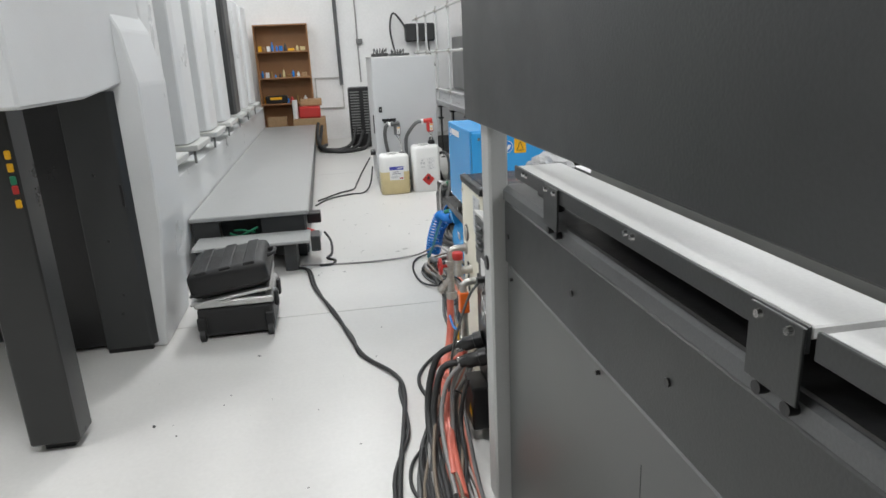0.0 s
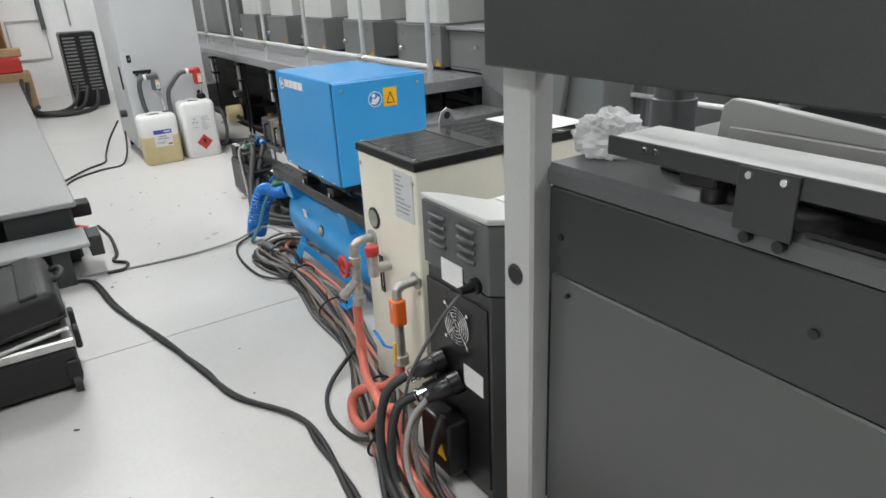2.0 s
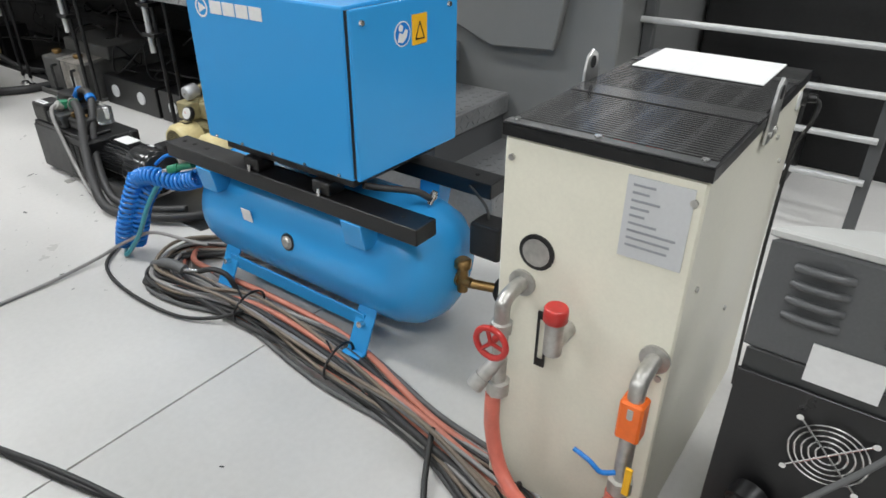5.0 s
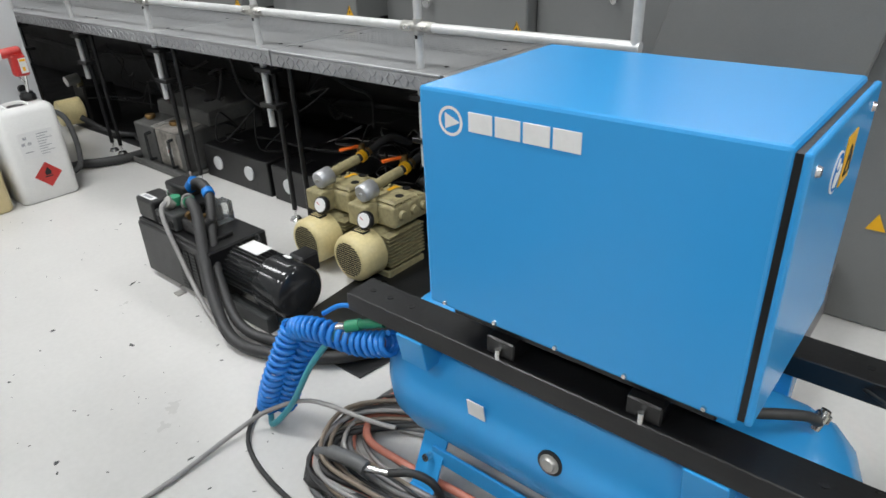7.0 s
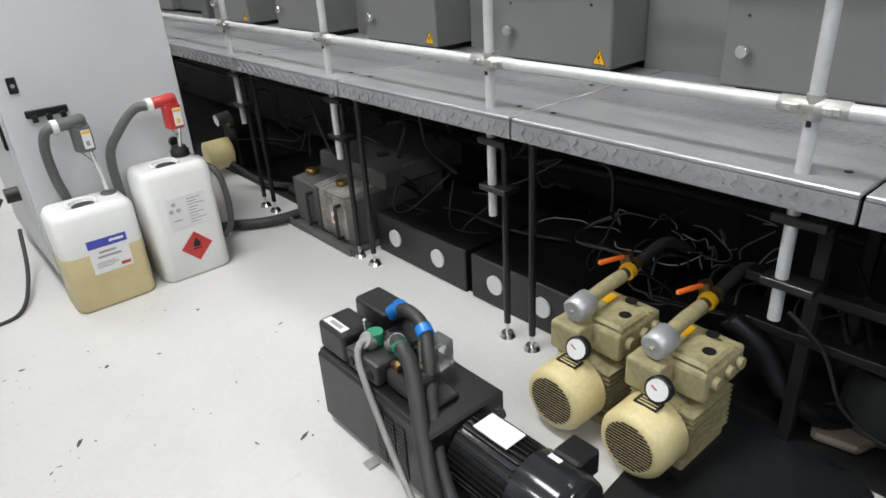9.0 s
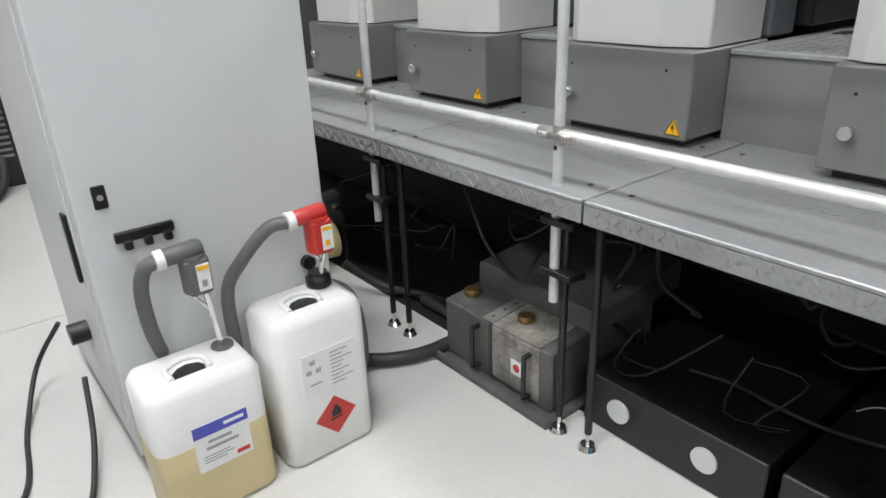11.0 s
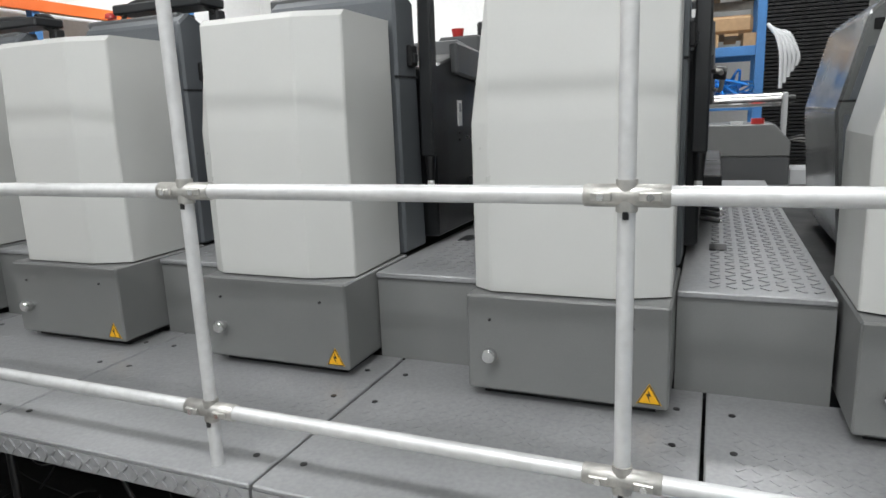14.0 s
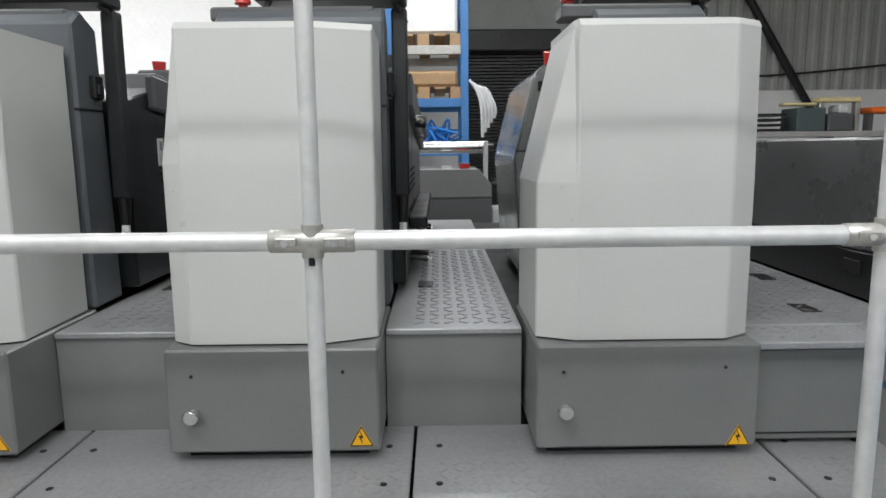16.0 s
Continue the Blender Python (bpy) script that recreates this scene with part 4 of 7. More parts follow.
for j, (y, z) in enumerate(((2.7, 0.345), (2.63, 0.315), (2.68, 0.29))):
    bm = lathe(B(), (1.1, y, z), (-1, 0.3, -0.35), [(0, 0.03), (0.03, 0.03), (0.032, 0.025), (0.07, 0.025), (0.075, 0.018), (0.1, 0.016)], 12)
    con_ = part("connector", bm, BLACK, cb, "black multipole connector")
part("plug_box", box(B(), 1.035, 1.1, 2.6, 2.735, 0.05, 0.21, 0.008, 2), BLACK, cb, "black plug housing")
for x, y, z in ((1.02, 2.73, 0.31), (1.02, 2.7, 0.265)):
    part("clip", cyl(B(), (x - 0.012, y, z), (x + 0.012, y - 0.004, z + 0.006), 0.021, seg=12), CHROME, con_)
bm = B()
prism(bm, [(2.655, 0.1), (2.615, 0.1), (2.635, 0.14)], "x", 1.0335, 1.0352)
part("warning_sign", bm, YELLOW, cb)
bm = B()
tube(bm, [(1.06, 2.545, 0.612), (1.03, 2.58, 0.55), (1.01, 2.66, 0.42), (0.995, 2.72, 0.3), (0.98, 2.74, 0.15), (0.96, 2.7, 0.02)], 0.0045)
part("power_cable", bm, HOSEGREY, cb)
# papers on the box
bm = B()
prism(bm, [(1.2, 0.786), (1.375, 0.79), (1.375, 0.793), (1.2, 0.789)], "y", 2.47, 2.605)
solid("paper_sheet", bm, PAPER, "loose white paper sheet on the grey box", "paper", at=(1.29, 2.54, 0.786))

stand(-0.02, 0.008, 0)
# ---- air compressor ----
ac = thing("air_compressor", "blue air compressor with horizontal tank and black skids", "compressor", (1.5, 3.98, 0))
bm = B()
box(bm, 1.295, 1.692, 3.716, 4.268, 0.537, 0.936, 0.006, 2)
hou = part("housing", bm, BLUE, ac, "blue sheet-metal housing")
bm = B()
box(bm, 1.299, 1.692, 3.697, 3.708, 0.54, 0.93, 0.004, 2)
sp = part("end_panel", bm, BLUE, ac)
for y in (3.76, 3.88, 4.0, 4.12, 4.23):
    part("edge_screw", cyl(B(), (1.296, y, 0.546), (1.291, y, 0.546), 0.005, 0.0035, 10), CHROME, hou)
part("seal", box(B(), 1.3, 1.688, 3.707, 3.717, 0.545, 0.928), BLACK, ac)
for x in (1.333, 1.655):
    part("screw", cyl(B(), (x, 3.697, 0.9), (x, 3.692, 0.9), 0.008, 0.006, 12), CHROME, sp)
yl = part("warning_sticker", box(B(), 1.505, 1.562, 3.6955, 3.697, 0.823, 0.893), YELLOW, sp, "yellow square warning sticker")
bm = B()
for a, b in (((1.517, 0.836), (1.55, 0.836)), ((1.55, 0.836), (1.5335, 0.876)), ((1.5335, 0.876), (1.517, 0.836))):
    cyl(bm, (a[0], 3.6952, a[1]), (b[0], 3.6952, b[1]), 0.0016, seg=5)
part("sign_symbol", bm, BLACK, yl)
bs = part("manual_sticker", cyl(B(), (1.469, 3.697, 0.856), (1.469, 3.6955, 0.856), 0.029, seg=24), PAPER, sp, "round white and blue sticker")
part("sticker_mark", cyl(B(), (1.469, 3.6956, 0.856), (1.469, 3.695, 0.856), 0.0262, seg=18), BLUEPLAS, bs)
bm = cyl(B(), (1.462, 3.6951, 0.87), (1.462, 3.6944, 0.87), 0.008, seg=12)
prism(bm, [(1.45, 0.84), (1.468, 0.836), (1.482, 0.846), (1.488, 0.862), (1.478, 0.866), (1.47, 0.856), (1.456, 0.86)], "y", 3.6944, 3.6951)
part("sticker_figure", bm, PAPER, bs)
# white maker's mark as plain shapes
bm = B()
ring = [(2 * math.pi * j / 24) for j in range(25)]
yc, zc = 4.203, 0.888
for a, b in zip(ring, ring[1:]):
    vs = [bm.verts.new((1.2942, yc + r * math.cos(t), zc + r * math.sin(t))) for r, t in ((0.024, a), (0.024, b), (0.019, b), (0.019, a))]
    bm.faces.new(vs)
vs = [bm.verts.new((1.2942, yc + a, zc + b)) for a, b in ((0.011, 0.013), (0.011, -0.013), (-0.019, 0.0))]
bm.faces.new(vs)
part("maker_ring", bm, PAPER, hou, "white ring mark")
for j in range(4):
    y = 4.168 - j * 0.0495
    bm = box(B(), 1.2935, 1.2948, y - 0.045, y, 0.877, 0.908, 0.006)
    part("maker_letter", bm, PAPER, hou)
for x in (1.3, 1.62):
    sk = part("skid_beam", box(B(), x, x + 0.078, 3.53, 4.512, 0.42, 0.464, 0.002), BLACK, ac, "black steel skid beam")
    for y in (3.6, 4.36, 4.42, 4.47):
        part("bolt_hole", cyl(B(), (x + 0.04, y, 0.463), (x + 0.04, y, 0.4652), 0.007, seg=10), SHADEBLACK, sk)
for x in (1.34, 1.66):
    for y in (3.85, 4.12):
        ft = part("rubber_mount", box(B(), x - 0.03, x + 0.03, y - 0.03, y + 0.03, 0.464, 0.5, 0.003), BLACK, ac)
        part("mount_bolt", cyl(B(), (x - 0.036, y, 0.464), (x - 0.036, y, 0.484), 0.006, seg=8), CHROME, ft)
part("floor_tray", box(B(), 1.33, 1.66, 3.75, 4.24, 0.5, 0.537, 0.003), BLACK, ac)
TR, TZ = 0.183, 0.243
bm = lathe(B(), (1.495, 3.6, TZ), (0, 1, 0), [(-0.055, 0.03), (-0.042, 0.09), (-0.018, 0.135), (0.02, 0.166), (0.07, 0.18), (0.12, TR), (0.77, TR), (0.82, 0.172), (0.855, 0.145), (0.878, 0.1), (0.89, 0.03)], 40)
tank = part("tank", bm, BLUE, ac, "blue pressure tank with domed ends")
for y in (3.74, 4.27):
    for s in (-1, 1):
        bm = B()
        x = 1.495 + s * 0.165
        prism(bm, [(x - 0.034, 0.42), (x + 0.034, 0.42), (x + 0.02 - s * 0.01, 0.345), (x - 0.03 - s * 0.01, 0.345)], "y", y + (0.03 if y > 4 else -0.035), y + (0.1 if y > 4 else 0.035), 0.002)
        part("saddle", bm, BLUE, ac)
        bm = B()
        x2 = 1.495 + s * 0.205
        xi, t = 1.495 + s * 0.135, s * 0.006
        yl_ = y + (0.045 if y > 4 else 0.0)
        prism(bm, [(xi, 0.165), (xi + t, 0.165), (x2 + t, 0.022), (x2, 0.022)], "y", yl_ - 0.032, yl_ + 0.032)
        box(bm, x2 - 0.03, x2 + 0.02, yl_ - 0.032, yl_ + 0.032, 0.022, 0.028)
        lg = part("leg", bm, BLUE, ac)
        part("rubber_foot", cyl(B(), (x2, yl_, 0.0), (x2, yl_, 0.022), 0.022, 0.018, 12), RUBBER, lg)
        part("leg_bolt", cyl(B(), (x2 - s * 0.03, yl_, 0.1), (x2 - s * 0.012, yl_, 0.106), 0.009, seg=8), CHROME, lg)
for s in (-1, 1):
    x2 = 1.495 + s * 0.165
    part("leg_rail", box(B(), x2 - 0.004, x2 + 0.004, 3.74, 4.315, 0.082, 0.125, 0.001), BLUE, ac)
part("plug_ring", lathe(B(), (1.317, 4.01, 0.27), (-1, 0, 0.1), [(0, 0.026), (0.004, 0.026), (0.005, 0.022)], 18), BLACK, tank)
part("tank_plug", lathe(B(), (1.316, 4.01, 0.27), (-1, 0, 0.1), [(0, 0.02), (0.006, 0.02), (0.007, 0.014), (0.012, 0.012)], 14), ZINC, tank)
part("tank_sticker", box(B(), 1.3135, 1.316, 4.16, 4.2, 0.285, 0.325, turn=Matrix.Rotation(radians(-8), 4, "Y")), PAPER, tank)
bm = B()
tube(bm, [(1.36, 3.745, 0.5), (1.4, 3.72, 0.485), (1.46, 3.66, 0.47), (1.5, 3.64, 0.44)], 0.009)
part("pressure_hose", bm, RUBBER, ac)
part("hose_fitting", cyl(cyl(B(), (1.498, 3.642, 0.425), (1.512, 3.634, 0.458), 0.008, seg=10), (1.505, 3.638, 0.44), (1.51, 3.635, 0.452), 0.012, seg=6), CHROME, ac)
bm = B()
cyl(bm, (1.495, 3.56, 0.235), (1.495, 3.5, 0.232), 0.014, seg=12)
lathe(bm, (1.495, 3.552, 0.235), (0, -1, 0), [(0, 0.014), (0.001, 0.022), (0.014, 0.022), (0.015, 0.014)], 6)
cyl(bm, (1.495, 3.53, 0.2), (1.495, 3.53, 0.3), 0.015, seg=12)
cyl(bm, (1.495, 3.5, 0.232), (1.53, 3.42, 0.225), 0.013, seg=10)
lathe(bm, (1.495, 3.53, 0.27), (0, 0, 1), [(0, 0.018), (0.004, 0.023), (0.024, 0.023), (0.028, 0.016)], 8)
vf = part("valve_fitting", bm, BRASS, ac, "brass valve fitting")
part("pressure_switch", box(B(), 1.506, 1.582, 3.432, 3.522, 0.31, 0.405, 0.008, 2), BLACK, ac, "black pressure switch box")
part("conduit", tube(B(), [(1.55, 3.49, 0.395), (1.555, 3.5, 0.43), (1.58, 3.55, 0.45), (1.64, 3.62, 0.44)], 0.004, 6), RUBBER, ac)
gd = part("pressure_gauge", lathe(B(), (1.545, 3.42, 0.215), (-0.5, -0.75, 0.35), [(0, 0.03), (0.003, 0.044), (0.026, 0.044), (0.028, 0.04)], 26), BLACK, vf, "round pressure gauge")
q = Vector((-0.5, -0.75, 0.35)).normalized()
p = Vector((1.545, 3.42, 0.215)) + q * 0.0275
part("gauge_face", cyl(B(), p, p + q * 0.0022, 0.038, seg=24), PAPER, vf)
part("gauge_needle", cyl(B(), p + q * 0.003, p + q * 0.003 + Vector((-0.01, 0.004, 0.022)), 0.0016, seg=5), BLACK, vf)
part("drain_valve", cyl(cyl(B(), (1.5, 3.66, 0.06), (1.5, 3.64, 0.13), 0.004, seg=6), (1.5, 3.655, 0.05), (1.5, 3.652, 0.08), 0.009, seg=8), BRASS, ac)

stand(-0.025, 0.01, 0)
# ---- coiled air hose and blow gun ----
hs = thing("coiled_air_hose", "blue coiled air hose hanging from the compressor", "hose", (1.3, 4.6, 0))


def coil(pts, r, turns, wire):
    P = smooth_path(pts, 16)
    out = []
    n = len(P) - 1
    steps = turns * 10
    nrm = Vector((0, 0, 1))
    for i in range(steps + 1):
        f = i / steps * n
        j = min(int(f), n - 1)
        c = P[j].lerp(P[j + 1], f - j)
        d = (P[j + 1] - P[j]).normalized()
        nrm = (nrm - d * nrm.dot(d)).normalized()
        b = d.cross(nrm)
        a = 2 * math.pi * i / 10
        out.append(c + r * (math.cos(a) * nrm + math.sin(a) * b))
    return tube(B(), out, wire, 6, 1)


part("coil", coil([(1.33, 4.41, 0.36), (1.315, 4.5, 0.33), (1.3, 4.62, 0.325), (1.295, 4.7, 0.3)], 0.025, 17, 0.0065), BLUEPLAS, hs)
part("coil", coil([(1.295, 4.71, 0.3), (1.27, 4.74, 0.22), (1.25, 4.78, 0.12), (1.245, 4.81, 0.04)], 0.026, 15, 0.0065), BLUEPLAS, hs)
part("coil", coil([(1.33, 4.68, 0.27), (1.3, 4.72, 0.2), (1.285, 4.75, 0.11), (1.275, 4.78, 0.04)], 0.026, 14, 0.0065), BLUEPLAS, hs)
part("tail", tube(B(), [(1.32, 4.62, 0.36), (1.33, 4.56, 0.4), (1.345, 4.5, 0.4), (1.36, 4.45, 0.385)], 0.006), BLUEPLAS, hs)
part("coupling", cyl(cyl(B(), (1.325, 4.5, 0.375), (1.34, 4.44, 0.395), 0.011, seg=10), (1.31, 4.53, 0.365), (1.325, 4.5, 0.375), 0.014, seg=10), GREENP, hs, "green quick coupling")
part("fitting", cyl(B(), (1.31, 4.56, 0.35), (1.318, 4.52, 0.362), 0.012, seg=10), CHROME, hs)
part("teal_hose", tube(B(), [(1.31, 4.55, 0.355), (1.275, 4.63, 0.24), (1.245, 4.7, 0.1), (1.22, 4.76, 0.02), (1.24, 4.8, 0.015)], 0.008), TEAL, hs)
gun = thing("blow_gun", "grey air blow gun lying on the cable bundle", "tool", (1.22, 4.43, 0.06))
bm = B()
tube(bm, [(1.21, 4.52, 0.075), (1.22, 4.46, 0.08), (1.225, 4.42, 0.075)], 0.018)
tube(bm, [(1.21, 4.52, 0.075), (1.2, 4.56, 0.06)], 0.012)
part("body", bm, HOSEGREY, gun)
part("nozzle", cyl(B(), (1.225, 4.42, 0.075), (1.24, 4.36, 0.085), 0.01, 0.006, 10), CHROME, gun)
part("hose", tube(B(), [(1.24, 4.36, 0.085), (1.26, 4.31, 0.1), (1.28, 4.27, 0.08), (1.29, 4.25, 0.03)], 0.009), RUBBER, gun)

stand(-0.03, 0.03, 0)
# ---- cable bundle on the floor ----
cbn = thing("cable_bundle", "thick bundle of black, grey and salmon cables tied with straps", "cables", (1.15, 3.6, 0))
random.seed(11)
line = [(1.62, 4.15, 0.03), (1.52, 4.4, 0.035), (1.38, 4.57, 0.045), (1.235, 4.53, 0.035), (1.22, 4.36, 0.035), (1.255, 4.12, 0.035), (1.235, 3.75, 0.035), (1.17, 3.4, 0.035), (1.09, 3.1, 0.035), (1.0, 2.85, 0.04), (0.93, 2.55, 0.035), (0.9, 2.3, 0.035), (0.9, 2.0, 0.03)]
spec = [(RUBBER, 0.010)] * 8 + [(CABLEGREY, 0.006)] * 16 + [(PINKCABLE, 0.010)] * 9 + [(HOSEGREY, 0.008)] * 8 + [(BROWNC, 0.006)] * 7 + [(RUBBER, 0.005)] * 8
for j, (m, r) in enumerate(spec):
    ox, oz = random.gauss(0, 0.024), abs(random.gauss(0, 0.018))
    pts = []
    for i, (x, y, z) in enumerate(line):
        w = 1.0 if i in (5, 7, 9) else 1.6
        ox2, oz2 = ox * w + random.gauss(0, 0.012), oz + random.gauss(0, 0.006)
        pts.append((x + ox2, y + random.gauss(0, 0.01), max(r, z - 0.03 + oz2)))
    part("cable", tube(B(), pts, r, 6, 5), m, cbn)
for y, x in ((4.12, 1.255), (3.72, 1.23), (3.1, 1.09), (2.85, 1.0)):
    bm = tube(B(), [(x + 0.066 * math.cos(a), y + 0.01 * math.cos(a), max(0.006, 0.035 + 0.042 * math.sin(a))) for a in [2 * math.pi * i / 14 for i in range(15)]], 0.004, 6, 2)
    tube(bm, [(x - 0.02, y, 0.077), (x - 0.01, y + 0.03, 0.095)], 0.003, 5)
    part("cable_tie", bm, BLACK, cbn)
# stray loops
for m, r, pts in (
    (RUBBER, 0.006, [(1.28, 4.86, 0.01), (1.15, 4.75, 0.01), (1.1, 4.55, 0.01), (1.11, 4.3, 0.01), (1.17, 4.17, 0.02), (1.22, 4.1, 0.05)]),
    (RUBBER, 0.008, [(1.16, 3.35, 0.06), (1.0, 3.25, 0.01), (0.93, 3.1, 0.01), (0.94, 2.95, 0.01), (0.98, 2.85, 0.05)]),
    (RUBBER, 0.006, [(0.95, 2.62, 0.05), (0.84, 2.55, 0.01), (0.81, 2.4, 0.01), (0.86, 2.25, 0.01)])):
    part("cable", tube(B(), pts, r, 6), m, cbn)
# drop cables from connectors
for j, pts in enumerate((
    [(1.02, 2.735, 0.31), (0.96, 2.745, 0.27), (0.92, 2.72, 0.16), (0.905, 2.65, 0.06), (0.9, 2.5, 0.035), (0.89, 2.2, 0.03)],
    [(1.02, 2.7, 0.265), (0.97, 2.71, 0.24), (0.935, 2.69, 0.14), (0.92, 2.62, 0.05), (0.91, 2.4, 0.035), (0.9, 2.1, 0.03)],
    [(1.03, 2.65, 0.28), (0.98, 2.66, 0.22), (0.95, 2.64, 0.12), (0.94, 2.55, 0.05), (0.93, 2.3, 0.035)],
    [(1.03, 2.66, 0.27), (1.0, 2.67, 0.2), (0.99, 2.66, 0.1), (0.98, 2.6, 0.03), (0.95, 2.4, 0.03)],
    [(1.04, 2.6, 0.25), (1.02, 2.62, 0.16), (1.01, 2.61, 0.07), (1.0, 2.5, 0.02), (0.96, 2.3, 0.02)])):
    part("connector_cable", tube(B(), pts, 0.0125 if j < 2 else 0.008, 8), RUBBER if j < 2 else (CABLEGREY if j < 4 else RUBBER), cbn)

stand(-0.018, 0.02, 0)
# red water hoses
rh = thing("red_water_hose", "translucent red water hose looped beside the chiller", "hose", (1.05, 2.95, 0))
part("hose", tube(B(), [(1.072, 3.158, 0.33), (1.07, 3.155, 0.24), (1.055, 3.12, 0.16), (1.03, 3.05, 0.13), (1.0, 2.93, 0.15), (0.985, 2.85, 0.12), (0.97, 2.78, 0.05), (0.95, 2.6, 0.04), (0.93, 2.4, 0.035)], 0.015, 10), PINKHOSE, rh)
part("hose", tube(B(), [(1.072, 2.905, 0.24), (1.07, 2.91, 0.2), (1.04, 2.95, 0.15), (1.0, 3.02, 0.12), (0.97, 3.04, 0.08), (0.955, 3.0, 0.04), (0.96, 2.93, 0.05), (0.985, 2.88, 0.12), (1.0, 2.8, 0.17), (0.985, 2.74, 0.12), (0.97, 2.7, 0.05), (0.95, 2.5, 0.035), (0.94, 2.3, 0.03)], 0.015, 10), PINKHOSE, rh)

stand(-0.027, 0.04, 0)
# long floor cables
for lab, m, r, pts in (
    ("long black power cable lying across the floor", RUBBER, 0.009, [(0.36, 4.78, 0.011), (0.44, 4.72, 0.011), (0.49, 4.35, 0.011), (0.6, 3.93, 0.011), (0.66, 3.62, 0.011), (0.72, 3.36, 0.011), (0.83, 3.16, 0.011), (0.855, 3.0, 0.011), (0.82, 2.72, 0.011), (0.77, 2.4, 0.011), (0.74, 2.0, 0.011)]),
    ("long black power cable lying across the floor", RUBBER, 0.0075, [(0.36, 4.79, 0.009), (0.455, 4.715, 0.009), (0.5, 4.37, 0.009), (0.585, 3.95, 0.009), (0.675, 3.6, 0.009), (0.705, 3.38, 0.009), (0.84, 3.14, 0.009), (0.838, 2.98, 0.009), (0.835, 2.7, 0.009), (0.755, 2.42, 0.009), (0.76, 2.0, 0.009)]),
    ("thin grey cable stretched straight across the floor", CABLEGREY, 0.006, [(0.4, 4.84, 0.006), (0.7, 4.79, 0.006), (0.95, 4.78, 0.008), (1.14, 4.785, 0.02), (1.22, 4.74, 0.06), (1.27, 4.62, 0.12), (1.3, 4.45, 0.13), (1.32, 4.38, 0.13)]),
    ("black cable curling from the grey cabinet", RUBBER, 0.008, [(1.07, 7.45, 0.2), (1.03, 7.3, 0.06), (0.95, 7.1, 0.008), (0.8, 7.05, 0.008), (0.6, 6.9, 0.008), (0.48, 6.65, 0.008)]),
    ("black cable curling from the grey cabinet", RUBBER, 0.008, [(1.07, 7.75, 0.25), (0.98, 7.8, 0.1), (0.9, 7.6, 0.008), (0.85, 7.3, 0.008), (0.7, 7.15, 0.008), (0.5, 6.85, 0.008)]),
    ("short black lead beside the low platform", RUBBER, 0.009, [(0.56, 5.3, 0.1), (0.6, 5.22, 0.05), (0.6, 5.05, 0.009), (0.57, 4.95, 0.009), (0.62, 4.88, 0.009), (0.6, 4.8, 0.009), (0.52, 4.8, 0.009)])):
    c = smooth_path(pts)[0]
    solid("floor_cable", tube(B(), pts, r, 8), m, lab, "cable", at=(c[0], c[1], 0))

stand(-0.027, -0.006, 0)
# ---- hydraulic pump pack ----
hp = thing("hydraulic_pump", "black hydraulic pump pack with ribbed motor and hoses", "pump", (1.57, 5.5, 0))
part("tank_base", box(B(), 1.462, 1.69, 5.385, 5.845, 0.02, 0.222, 0.006), BLACK, hp)
bm = B()
for x in (1.5, 1.65):
    for y in (5.42, 5.8):
        cyl(bm, (x, y, 0), (x, y, 0.022), 0.016, seg=10)
part("foot", bm, RUBBER, hp)
for j in range(3):
    part("vent_grid", box(B(), 1.4598, 1.4625, 5.475 + j * 0.042, 5.508 + j * 0.042, 0.035, 0.19), SHADEBLACK, hp)
    bm = B()
    for i in range(12):
        box(bm, 1.4588, 1.46, 5.476 + j * 0.042, 5.507 + j * 0.042, 0.042 + i * 0.0125, 0.045 + i * 0.0125)
    part("vent_wire", bm, CHAR, hp, kind="stuff")
part("head_plinth", box(B(), 1.466, 1.6, 5.44, 5.835, 0.2225, 0.236, 0.004), BLACK, hp)
part("pump_head", box(B(), 1.472, 1.57, 5.715, 5.835, 0.237, 0.318, 0.012, 3), BLACK, hp, "black rounded pump head")
part("pump_head", box(B(), 1.59, 1.675, 5.7, 5.84, 0.223, 0.335, 0.012, 3), BLACK, hp, "black rounded pump head")
part("valve_block", box(B(), 1.474, 1.56, 5.585, 5.712, 0.237, 0.296, 0.008, 2), CHAR, hp)
part("valve_block", box(B(), 1.49, 1.57, 5.47, 5.58, 0.237, 0.29, 0.016, 3), BLACK, hp)
part("valve_block", box(B(), 1.575, 1.66, 5.6, 5.695, 0.223, 0.3, 0.008, 2), BLACK, hp)
for y in (5.61, 5.65, 5.69):
    part("block_port", cyl(B(), (1.4745, y, 0.262), (1.471, y, 0.262), 0.012, seg=12), SHADEBLACK, hp)
part("filter_cup", box(B(), 1.605, 1.675, 5.54, 5.597, 0.224, 0.3, 0.004), PLEXI, hp, "clear filter cup")
part("brass_valve", cyl(cyl(B(), (1.52, 5.575, 0.285), (1.515, 5.55, 0.302), 0.011, seg=8), (1.515, 5.55, 0.302), (1.512, 5.535, 0.3), 0.014, seg=6), BRASS, hp)
part("brass_tag", box(B(), 1.535, 1.56, 5.505, 5.525, 0.29, 0.298, 0.002), BRASS, hp)
tg2 = part("head_label", box(B(), 1.482, 1.506, 5.735, 5.82, 0.3182, 0.3196), PAPER, hp)
part("label_print", box(B(), 1.488, 1.5, 5.75, 5.8, 0.3196, 0.3202), INK, tg2)
part("foot_bracket", box(B(), 1.43, 1.463, 5.6, 5.63, 0.0, 0.006), ZINC, hp)
